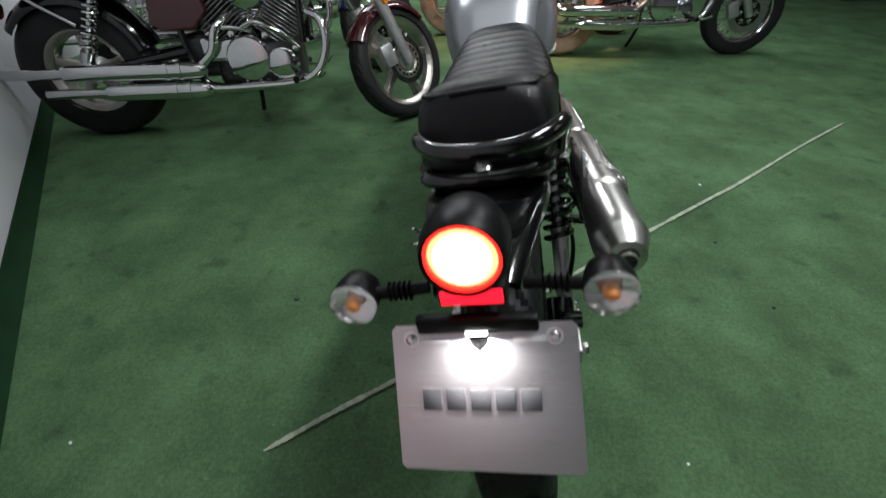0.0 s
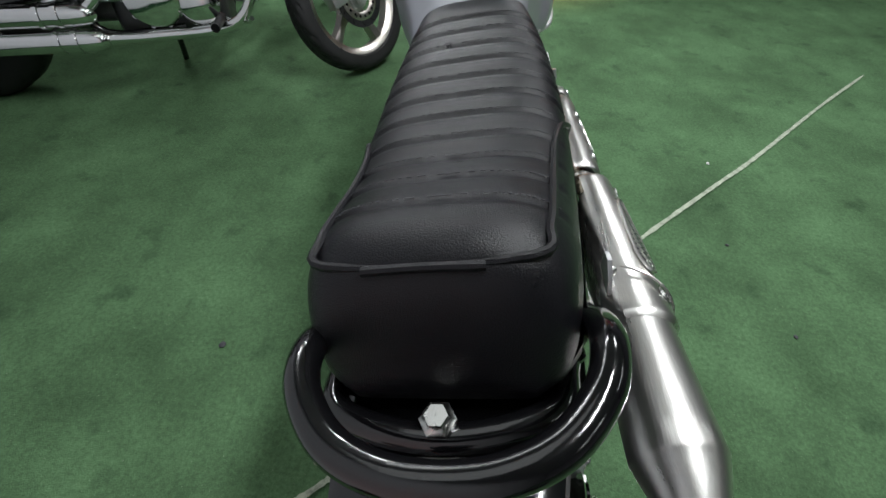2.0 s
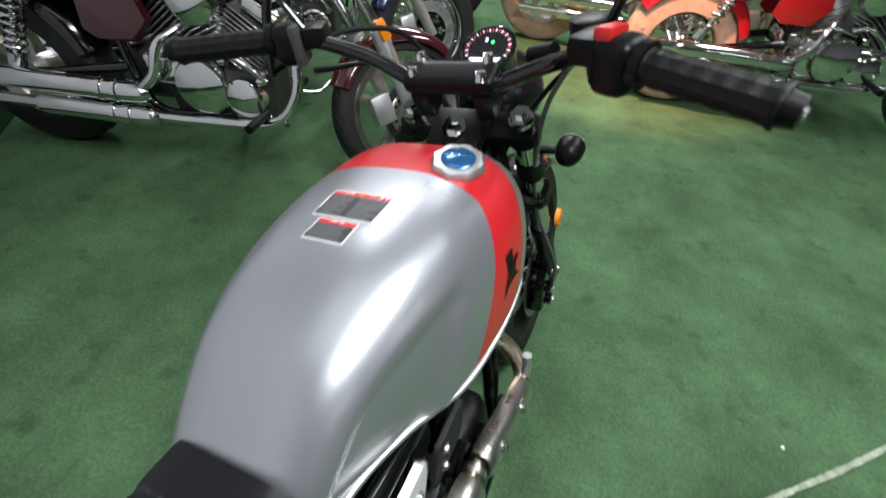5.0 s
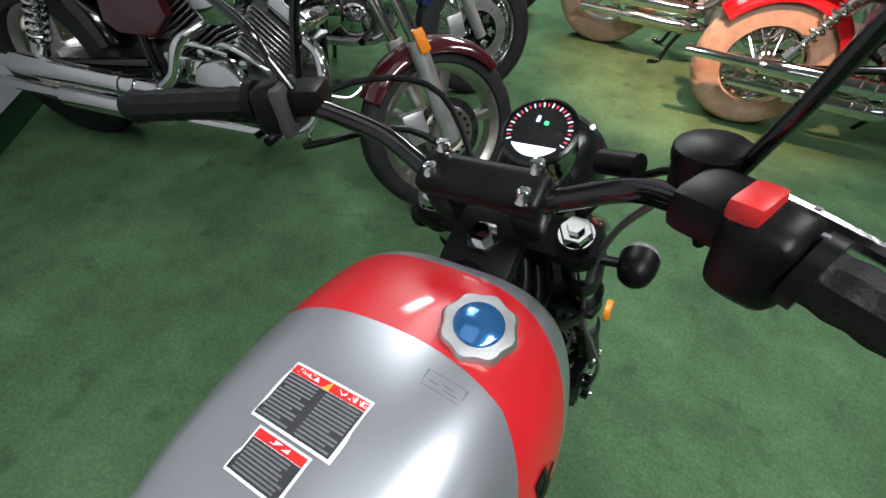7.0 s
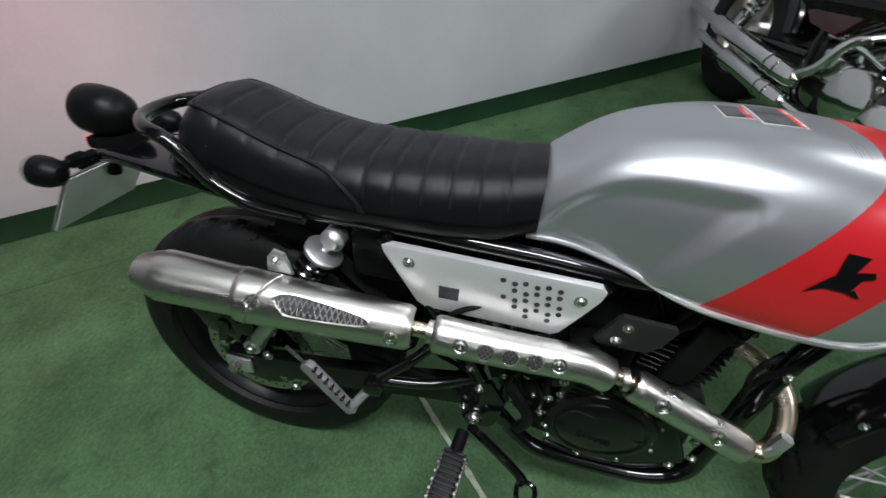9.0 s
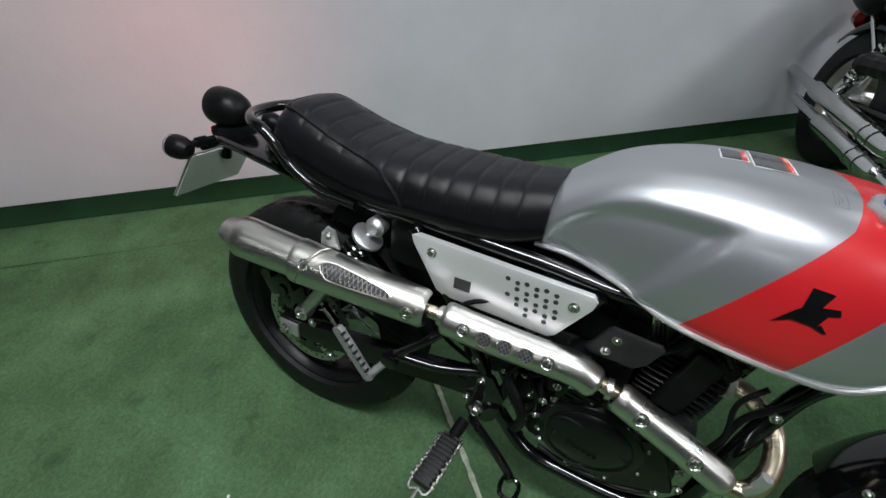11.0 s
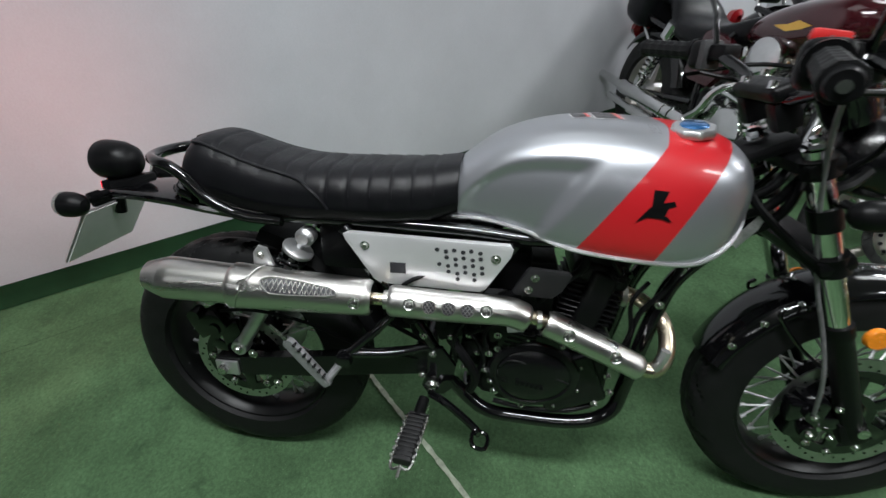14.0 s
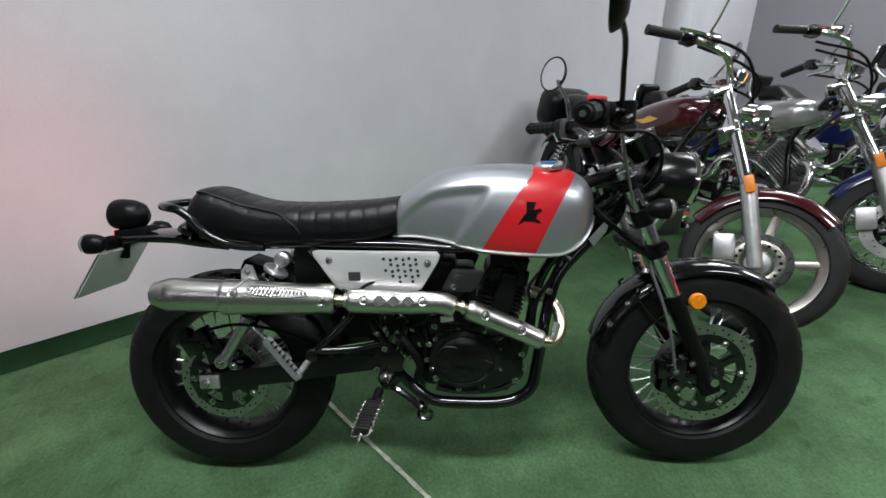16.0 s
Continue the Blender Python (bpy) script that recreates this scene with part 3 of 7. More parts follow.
def tank_over(x, y):
    """The top skin of the tank at a place in the plan."""
    best = min((abs(tank_surface(y, a).x - x), a) for a in [math.pi * (0.12 + 0.76 * k / 300) for k in range(301)])
    return tank_surface(y, best[1])


# emblem: a plain dark shape on each flank
for s in (1, -1):
    bm = bmesh.new()
    for poly in ([(-0.036, -0.026), (-0.016, -0.012), (0.012, -0.014), (0.018, 0.004), (0.030, 0.010), (0.026, 0.018), (-0.006, 0.012), (-0.016, 0.002)], [(-0.012, 0.004), (-0.012, 0.036), (0.014, 0.034), (0.006, 0.010)], [(0.016, -0.008), (0.028, -0.020), (0.022, -0.022), (0.010, -0.013)]):
        vs = []
        for u, v in poly:
            p = tank_hit(0.872 + u * 0.86, 0.728 + v * 0.86)
            vs.append(bm.verts.new((TANK_X + s * (p.x - TANK_X + 0.0016), p.y, p.z)))
        bm.faces.new(vs if s > 0 else vs[::-1])
    part("emblem", bm, DIALBLACK, tank, "small black emblem shape on the red band", smooth=False)


def decal(name, x0, x1, y0, y1, mat, parent, lift, label="", nx=8, ny=6):
    bm = bmesh.new()
    g = [[bm.verts.new(tank_over(x0 + (x1 - x0) * i / nx, y0 + (y1 - y0) * j / ny) + Vector((0, 0, lift))) for j in range(ny + 1)] for i in range(nx + 1)]
    for i in range(nx):
        for j in range(ny):
            bm.faces.new((g[i][j], g[i + 1][j], g[i + 1][j + 1], g[i][j + 1]))
    return part(name, bm, mat, parent, label)


def word(name, body, x, y, size, mat, parent, lift):
    """A printed word laid on the tank's top, read from the saddle."""
    data = bpy.data.curves.new(name, "FONT")
    data.body, data.size, data.align_x, data.align_y = body, size, "CENTER", "CENTER"
    tmp = bpy.data.objects.new(name, data)
    me = bpy.data.meshes.new_from_object(tmp)
    bpy.data.objects.remove(tmp)
    for v in me.vertices:
        v.co = tank_over(x + v.co.x, y + v.co.y) + Vector((0, 0, lift))
    me.materials.append(mat)
    ob = new(name, me)
    ob.parent = parent
    return ob


big = decal("warning_label", -0.0505, 0.029, 0.780, 0.830, WHITE, tank, 0.0008, "white-edged warning label with red heading")
decal("heading", -0.048, 0.0265, 0.8205, 0.8278, RED, big, 0.0014)
decal("text_panel", -0.048, 0.0265, 0.7822, 0.8200, INK, big, 0.0014)
small = decal("caution_label", -0.0365, 0.0155, 0.7435, 0.7775, WHITE, tank, 0.0006, "smaller white-edged label with red heading")
decal("heading", -0.0345, 0.0135, 0.7695, 0.7757, RED, small, 0.0012)
decal("text_panel", -0.0345, 0.0135, 0.7455, 0.7690, INK, small, 0.0012)
print_rng = random.Random(11)
for j in range(12):
    for x0, x1 in ((-0.0465, -0.0150), (-0.0085, 0.0250)):
        e = print_rng.random()
        decal("text_line", x0 + 0.003 * (e > 0.7), x1 - 0.012 * e * (j % 3 == 1), 0.7838 + j * 0.0030, 0.7853 + j * 0.0030, FINEPRINT, big, 0.0019, nx=4, ny=1)
for j in range(8):
    decal("text_line", -0.032, 0.011 - 0.010 * print_rng.random(), 0.7472 + j * 0.0027, 0.7485 + j * 0.0027, FINEPRINT, small, 0.0017, nx=4, ny=1)
word("heading_word", "UWAGA", -0.0325, 0.8242, 0.0062, WHITE, big, 0.0021)
word("heading_word", "WARNING", 0.0125, 0.8242, 0.0062, WHITE, big, 0.0021)
word("heading_word", "UWAGA", -0.0105, 0.7726, 0.0048, WHITE, small, 0.0019)
bm = bmesh.new()
bm.faces.new([bm.verts.new(tank_over(x, y) + Vector((0, 0, 0.0022))) for x, y in ((-0.0165, 0.8200), (-0.0065, 0.8200), (-0.0115, 0.8285))])
part("warning_triangle", bm, GOLD, big, "small yellow warning triangle", smooth=False)
for x0, x1, y0, y1 in ((0.0475, 0.0815, 0.8745, 0.8750), (0.0475, 0.0815, 0.8610, 0.8615), (0.0475, 0.0481, 0.8610, 0.8750), (0.0809, 0.0815, 0.8610, 0.8750), (0.052, 0.060, 0.866, 0.8668), (0.063, 0.072, 0.868, 0.8688), (0.066, 0.077, 0.8645, 0.8652)):
    decal("fine_print_mark", x0, x1, y0, y1, FINEPRINT, tank, 0.0006, nx=3, ny=1)

# fuel cap
cp = tank_over(0.062, 0.929)
bm = bmesh.new()
prof = [(0.034, 0.0), (0.036, 0.004), (0.036, 0.011), (0.033, 0.015), (0.020, 0.016)]
rings = [[Vector((r * (1 + 0.045 * math.cos(8 * a) * (1 if r > 0.03 else 0)) * math.cos(a), r * (1 + 0.045 * math.cos(8 * a) * (1 if r > 0.03 else 0)) * math.sin(a), h)) for a in [2 * math.pi * k / 64 for k in range(64)]] for r, h in prof]
skin(bm, rings)
cap = part("fuel_cap", bm, ALU, tank, "scalloped aluminium filler cap with a blue disc", pose(cp.x, cp.y, cp.z - 0.003, 4, 10, 0) @ Matrix.Scale(0.93, 4))
part("cap_disc", lathe(bmesh.new(), [(0.0235, 0.014), (0.0235, 0.0165), (0.021, 0.0185), (0.0005, 0.0195)], 40, "z"), BLUE, cap, "glossy blue protective disc")

# seat
seat_top = curve_fn([(0.008, 0.722), (0.018, 0.752), (0.034, 0.785), (0.055, 0.802), (0.088, 0.801), (0.13, 0.786), (0.206, 0.763), (0.297, 0.756), (0.388, 0.757), (0.48, 0.761), (0.552, 0.768)])
seat_bot = curve_fn([(0.008, 0.704), (0.05, 0.692), (0.12, 0.677), (0.20, 0.668), (0.34, 0.667), (0.493, 0.670), (0.552, 0.688)])
seat_half = curve_fn([(0.008, 0.060), (0.020, 0.078), (0.05, 0.090), (0.10, 0.096), (0.20, 0.104), (0.30, 0.107), (0.40, 0.104), (0.50, 0.094), (0.552, 0.082)])
SEAT_X = 0.003


def seat_surface(y, a, out=0.0):
    zt, zb, w = seat_top(y), seat_bot(y), seat_half(y)
    c, s = math.cos(a), math.sin(a)
    zm = zb + (zt - zb) * 0.35
    x = (w + out) * (1 if c > 0 else -1) * abs(c) ** 0.55
    z = zm + (zt - zm + out) * max(s, 0) ** 0.80 if s > 0 else zm - (zm - zb) * abs(s) ** 0.5
    return Vector((x + SEAT_X, y, z))


PLEAT = [0.098, 0.142, 0.186, 0.230, 0.272, 0.312, 0.352, 0.391, 0.430, 0.468, 0.505]


def pleated(y, a):
    """The seat's skin pulled in along the stitched pleats."""
    p = seat_surface(y, a)
    s = math.sin(a)
    if s <= -0.05:
        return p
    d = min(abs(y - q) for q in PLEAT)
    reach = 1.0 if y > 0.29 else max(0.0, min(1, (s - 0.50) / 0.25))
    dip = 0.0024 * math.exp(-(d / 0.0045) ** 2) * reach
    puff = 0.0012 * math.cos(min(1, d / 0.02) * math.pi / 2) * reach
    n = Vector((math.cos(a), 0, max(s, 0.0))).normalized()
    return p - n * (dip + puff * 0.4)


ys = [0.008 + 0.544 * i / 190 for i in range(191)]
bm = bmesh.new()
skin(bm, [[pleated(y, 2 * math.pi * k / 72) for k in range(72)] for y in ys])
seat = part("seat", bm, LEATHER, bike, "black vinyl seat with stitched cross pleats", angle=75)
bm = bmesh.new()
edge = []
for s in (1, -1):
    run = [(0.318, -0.2), (0.303, 0.10), (0.284, 0.35), (0.262, 0.62), (0.225, 0.78), (0.17, 0.84), (0.115, 0.86), (0.074, 0.90), (0.050, 1.05)]
    run = [(y, a) if s > 0 else (y, math.pi - a) for y, a in run]
    edge.append([seat_surface(y, a, 0.001) for y, a in run])
tube(bm, edge[0] + [seat_surface(0.043, math.pi / 2 - k * 0.25, 0.001) for k in (-0.7, 0, 0.7)] + edge[1][::-1], 0.0032, 8, 5)
part("piping", bm, LEATHER, seat, "raised black piping round the pleated top")
for q in PLEAT:
    bm = bmesh.new()
    a0, a1 = (0.15, math.pi - 0.15) if q > 0.29 else (0.75, math.pi - 0.75)
    for k in range(34):
        a = a0 + (a1 - a0) * k / 33
        p1, p2 = pleated(q + 0.0055, a), pleated(q + 0.0055, a + (a1 - a0) * 0.017)
        up = Vector((0.4 * math.cos(a), 0, math.sin(a))) * 0.0016
        tube(bm, [p1 + up, p2 + up], 0.0006, 4, 1)
    part("thread_line", bm, THREAD, seat)
bm = bmesh.new()
skin(bm, [[seat_surface(y, a, 0.003) - Vector((0, 0, 0.010)) for a in [math.pi * (1 + k / 16) for k in range(17)]] for y in [0.012 + 0.540 * i / 20 for i in range(21)]], caps=False, loop=False)
part("seat_base", bm, MATT, seat)

# frame
bm = bmesh.new()
for s in (-1, 1):
    x = s * 0.088
    tube(bm, [(x * 0.5, 1.02, 0.66), (s * 0.06, 0.90, 0.655), (s * 0.085, 0.72, 0.640), (x, 0.56, 0.652), (x, 0.34, 0.660), (x, 0.18, 0.664), (x, 0.06, 0.690)], 0.0125, 12)
    tube(bm, [(s * 0.10, 0.34, 0.650), (s * 0.105, 0.43, 0.53), (s * 0.105, 0.50, 0.42), (s * 0.10, 0.55, 0.31), (s * 0.09, 0.60, 0.255)], 0.0125, 12)
    tube(bm, [(s * 0.09, 0.55, 0.30), (s * 0.10, 0.62, 0.242), (s * 0.10, 0.70, 0.228), (s * 0.10, 0.82, 0.230), (s * 0.095, 0.885, 0.262), (s * 0.085, 0.905, 0.33), (s * 0.078, 0.928, 0.47), (s * 0.062, 0.955, 0.555), (s * 0.050, 0.998, 0.607), (s * 0.042, 1.043, 0.650), (s * 0.028, 1.080, 0.688)], 0.015, 14)
    tube(bm, [(s * 0.10, 0.66, 0.635), (s * 0.105, 0.58, 0.50), (s * 0.105, 0.555, 0.38)], 0.011, 10)
    tube(bm, [(s * 0.06, 0.93, 0.655), (s * 0.065, 0.985, 0.60)], 0.010, 8)
frame_part = part("frame", bm, BLACK, bike, "glossy black tubular steel frame")
bm = rod(bmesh.new(), (0, 1.045, 0.66), (0, 0.998, 0.80), 0.03, 20)
part("steering_head", bm, BLACK, frame_part)
bm = slab(bmesh.new(), [(0.97, 0.668), (1.035, 0.655), (1.075, 0.692), (1.050, 0.745), (0.985, 0.725)], 0.050, lambda u, v, w: (w - 0.025, u, v), 0.008)
part("head_gusset", bm, BLACK, frame_part, "black plate gusset behind the steering head")
for loom in ([(0.045, 0.96, 0.700), (0.048, 1.03, 0.718), (0.040, 1.085, 0.742), (0.020, 1.12, 0.78)], [(0.036, 0.95, 0.682), (0.055, 1.02, 0.690), (0.058, 1.08, 0.715), (0.035, 1.13, 0.76)], [(-0.040, 0.96, 0.69), (-0.050, 1.04, 0.71), (-0.035, 1.11, 0.76)], [(0.025, 1.04, 0.64), (0.050, 1.085, 0.675), (0.060, 1.11, 0.720), (0.040, 1.13, 0.770)]):
    part("wiring_loom", tube(bmesh.new(), loom, 0.0085, 10), MATT, bike, "taped black wiring loom by the steering head")
part("frame_label", block(bmesh.new(), (0.002, 0.085, 0.024), (0.0590, 1.066, 0.676), (43, 0, 18), 0.0008), DATALABEL, frame_part, "small silver data label on the down tube")

# swingarm, chain guard, rear hugger
bm = bmesh.new()
for s in (-1, 1):
    skin(bm, [[(s * 0.10 + dx, y, z + dz * h) for dx, dz in ((-0.012, -1), (0.012, -1), (0.014, 0), (0.012, 1), (-0.012, 1), (-0.014, 0))] for y, z, h in ((0.02, 0.303, 0.020), (0.10, 0.306, 0.024), (0.25, 0.322, 0.026), (0.40, 0.345, 0.026), (0.50, 0.362, 0.030))])
rod(bm, (-0.11, 0.49, 0.362), (0.11, 0.49, 0.362), 0.024, 18)
swing = part("swingarm", bm, CASE, bike, "black box-section swingarm")
bm = block(bmesh.new(), (0.006, 0.052, 0.036), (0.117, 0.048, 0.302), bevel=0.002)
part("chain_adjuster", bm, ALU, swing)
bm = lathe(bmesh.new(), [(0.0005, 0.012), (0.010, 0.012), (0.012, 0.009), (0.012, 0)], 6, "x", (0.121, 0.042, 0.302))
part("axle_nut", bm, ZINC, swing)
bolts("swingarm_bolt", swing, [(0.114, 0.16, 0.268), (0.116, 0.115, 0.345)], 0.007, 0.006)
rod_bm = rod(bmesh.new(), (-0.085, 0.05, 0.303), (0.118, 0.05, 0.303), 0.010, 14)
part("axle", rod_bm, ZINC, swing)
bm = block(bmesh.new(), (0.045, 0.075, 0.055), (0.086, 0.015, 0.405), (28, 0, 0), 0.010)
block(bm, (0.02, 0.05, 0.09), (0.08, 0.055, 0.36), (10, 0, 0), 0.006)
rod(bm, (0.09, -0.005, 0.43), (0.118, -0.005, 0.43), 0.014, 14)
rod(bm, (0.09, 0.03, 0.395), (0.114, 0.03, 0.395), 0.014, 14)
part("rear_caliper", bm, BLACK, bike, "black rear brake caliper")
bm = tube(bmesh.new(), [(0.10, 0.05, 0.44), (0.118, 0.14, 0.46), (0.118, 0.25, 0.44), (0.112, 0.36, 0.39), (0.11, 0.48, 0.37)], 0.004, 6)
tube(bm, [(0.10, 0.50, 0.40), (0.12, 0.42, 0.47), (0.12, 0.46, 0.55), (0.10, 0.55, 0.58)], 0.0045, 6)
part("brake_hose", bm, MATT, bike)
bm = bmesh.new()
skin(bm, [[(x, y, z) for x in (-0.060, -0.045, 0.045, 0.060)] for y, z in [(RA.y + 0.335 * math.cos(a), RA.z + 0.335 * math.sin(a)) for a in [math.radians(d) for d in (15, 28, 40, 52, 64, 76)]]], caps=False, loop=False)
for v in bm.verts:
    if abs(v.co.x) > 0.05:
        v.co -= (v.co - Vector((v.co.x, RA.y, RA.z))).normalized() * 0.02
part("inner_mudguard", bm, MATT, bike)
# chain side
bm = bmesh.new()
lathe(bm, [(0.02, -0.072), (0.085, -0.072), (0.09, -0.076), (0.085, -0.08), (0.02, -0.08)], 40, "x", RA)
part("sprocket", bm, DISC, bike)
bm = bmesh.new()
n = 46
for i in range(n):
    f = i / n
    for top in (1,):
        y = 0.05 + 0.51 * f
        z = RA.z + (0.088 - 0.05 * f if top else -0.088 + 0.05 * f) + 0.07 * f
        block(bm, (0.014, 0.0085, 0.010), (-0.076, y, z), (0, 0, 0), 0.002, 1)
part("chain", bm, DISC, bike, "roller drive chain")
bm = block(bmesh.new(), (0.03, 0.36, 0.03), (-0.078, 0.27, 0.432), (-3, 0, 0), 0.008)
part("chain_guard", bm, MATT, bike)

def lathe_on(base, d, profile, seg=24):
    """A turned piece round the axis d from base."""
    u = d.orthogonal().normalized()
    v = d.cross(u)
    bm = bmesh.new()
    skin(bm, [[base + d * h + (u * math.cos(2 * math.pi * k / seg) + v * math.sin(2 * math.pi * k / seg)) * r for k in range(seg)] for r, h in profile])
    return bm


# rear shocks
for s in (1, -1):
    top, low = Vector((s * 0.090, 0.260, 0.622)), Vector((s * 0.100, 0.082, 0.354))
    d = (top - low).normalized()
    L = (top - low).length
    bm = rod(bmesh.new(), low, low + d * L * 0.52, 0.0150, 18)
    rod(bm, low + d * L * 0.52, top, 0.007, 12)
    lathe(bm, [(0.005, -0.016), (0.017, -0.014), (0.019, 0), (0.017, 0.014), (0.005, 0.016)], 18, "x", low)
    shock = part("rear_shock", bm, ALU, bike, "rear shock absorber with black coil spring")
    part("shock_cap", lathe_on(top - d * 0.040, d, [(0.012, 0.0), (0.030, 0.0), (0.0315, 0.003), (0.0315, 0.008), (0.028, 0.011), (0.014, 0.013)], 28), ALU, shock)
    bm = lathe(bmesh.new(), [(0.004, -0.016), (0.018, -0.014), (0.019, 0.008), (0.013, 0.012), (0.011, 0.018), (0.0005, 0.019)] if s > 0 else [(0.004, 0.016), (0.018, 0.014), (0.019, -0.008), (0.013, -0.012), (0.011, -0.018), (0.0005, -0.019)], 20, "x", top)
    part("shock_eye", bm, ALU, shock)
    u = d.orthogonal().normalized()
    v = d.cross(u)
    turns = 8
    pts = [low + d * (L * 0.42 + L * 0.46 * k / (turns * 10)) + (u * math.cos(2 * math.pi * k / 10) + v * math.sin(2 * math.pi * k / 10)) * 0.024 for k in range(turns * 10 + 1)]
    part("spring", tube(bmesh.new(), pts, 0.0050, 8, 1), BLACK, shock)
    part("bolt", bolt(bmesh.new(), low + Vector((s * 0.016, 0, 0)), 0.008, s * 0.008), ZINC, shock)

# side panels
for s in (1, -1):
    out = [(0.343, 0.648), (0.352, 0.651), (0.650, 0.642), (0.658, 0.634), (0.654, 0.618), (0.612, 0.550), (0.600, 0.543), (0.412, 0.548), (0.398, 0.556), (0.346, 0.636)]
    bm = slab(bmesh.new(), out, 0.012, lambda u, v, w: (s * (0.102 + w - 0.03 * (u - 0.5) ** 2), u, v), 0.006)
    panel = part("side_panel", bm, PANEL, bike, "satin aluminium side panel with drilled vents", (s * 0.003, 0, -0.004))
    bm = bmesh.new()
    for i in range(6):
        for j in range(5):
            if (i + j) % 2 == 0 and not (i == 0 and j > 2) and not (i == 5 and j < 1):
                for half in (0,):
                    y, z = 0.520 + i * 0.0155 + j * 0.0020, 0.628 - j * 0.0145
                    lathe(bm, [(0.0001, 0), (0.0042, 0)], 10, "x", (s * (0.1147 - 0.03 * (y - 0.5) ** 2), y, z))
                    if i < 5 and j < 4:
                        lathe(bm, [(0.0001, 0), (0.0042, 0)], 10, "x", (s * (0.1147 - 0.03 * (y - 0.5) ** 2), y + 0.0165, z - 0.003))
    part("vent_hole", bm, INK, panel, smooth=False)
    bm = block(bmesh.new(), (0.003, 0.030, 0.022), (s * 0.1135, 0.446, 0.585), bevel=0.001)
    part("slot", bm, INK, panel)
    bolts("screw", panel, [(s * 0.1135, 0.385, 0.627), (s * 0.1135, 0.627, 0.615)], 0.006, s * 0.005)
    out = [(0.684, 0.592), (0.690, 0.597), (0.760, 0.592), (0.766, 0.585), (0.752, 0.552), (0.735, 0.536), (0.668, 0.538), (0.660, 0.546)]
    bm = slab(bmesh.new(), out, 0.008, lambda u, v, w: (s * (0.112 + w), u, v), 0.0055)
    shield = part("coil_cover", bm, COVER, bike, "small matt black cover behind the cylinder", (-s * 0.009, 0, -0.003))
    bolts("screw", shield, [(s * 0.120, 0.700, 0.578), (s * 0.120, 0.690, 0.553)], 0.0052, s * 0.005)
bm = block(bmesh.new(), (0.15, 0.20, 0.13), (0, 0.47, 0.58), bevel=0.02)
block(bm, (0.13, 0.16, 0.09), (0, 0.62, 0.56), bevel=0.02)
block(bm, (0.17, 0.13, 0.10), (0, 0.345, 0.60), bevel=0.02)
block(bm, (0.10, 0.10, 0.16), (0, 0.44, 0.47), bevel=0.02)
part("airbox", bm, MATT, bike)

# exhaust
bm = bmesh.new()
pipe = [(0.03, 0.880, 0.515), (0.050, 0.915, 0.512), (0.085, 0.950, 0.490), (0.120, 0.957, 0.450), (0.146, 0.935, 0.420), (0.152, 0.89, 0.428), (0.150, 0.82, 0.462), (0.147, 0.74, 0.500), (0.147, 0.68, 0.517), (0.150, 0.58, 0.524), (0.158, 0.44, 0.534), (0.163, 0.36, 0.541)]
tube(bm, pipe, [0.0148, 0.0148, 0.0148, 0.0148, 0.0148, 0.0148, 0.0135, 0.013, 0.013, 0.013, 0.012, 0.012], 18, 6)
exhaust = part("exhaust", bm, PIPE, bike, "high brushed steel exhaust with slotted heat shields", (-0.010, 0, -0.006))
m0, m1 = Vector((0.164, 0.385, 0.540)), Vector((0.186, -0.010, 0.567))
bm = lathe_on(m0, (m1 - m0).normalized(), [(0.016, 0.0), (0.028, 0.05), (0.034, 0.135), (0.038, 0.245), (0.0398, 0.345), (0.0400, 0.368), (0.0385, 0.371), (0.0360, 0.380), (0.0270, 0.405), (0.0160, 0.4065), (0.0150, 0.396)], 36)
muffler = part("muffler", bm, STEEL, exhaust, "tapered brushed steel muffler")
bm = bmesh.new()
lathe(bm, [(0.0125, -0.026), (0.0155, -0.026), (0.0155, -0.005), (0.0125, -0.005)], 24, "y", (0.186, 0.0, 0.565), closed=True)
part("outlet", bm, STEEL, muffler)
bm = lathe(bmesh.new(), [(0.0002, -0.0185), (0.0155, -0.0185), (0.0152,-0.0183)], 20, "y", (0.186, 0.0, 0.565))
part("outlet_bore", bm, INK, muffler)


def shell(path, r0, r1, a0, a1, n=28, seg=20):
    """A curved sheet wrapped round part of a pipe: angles from the outside (+x) to the top."""
    bm = bmesh.new()
    P = smooth_path(path, 14)
    rings = []
    for i, p in enumerate(P):
        f = i / (len(P) - 1)
        d = (P[min(i + 1, len(P) - 1)] - P[max(i - 1, 0)]).normalized()
        side = Vector((1, 0, 0))
        side = (side - d * side.dot(d)).normalized()
        up = side.cross(d)
        if up.z < 0:
            up = -up
        r = r0 + (r1 - r0) * f
        # the pressed ends turn in towards the pipe
        near = min((p - P[0]).length, (p - P[-1]).length)
        r -= 0.0045 * max(0.0, 1 - near / 0.008) ** 2
        arc = [side * math.cos(a) + up * math.sin(a) for a in [a0 + (a1 - a0) * k / seg for k in range(seg + 1)]]
        rings.append([p + q * r for q in arc] + [p + q * (r - 0.003) for q in reversed(arc)])
    skin(bm, rings)
    return bm


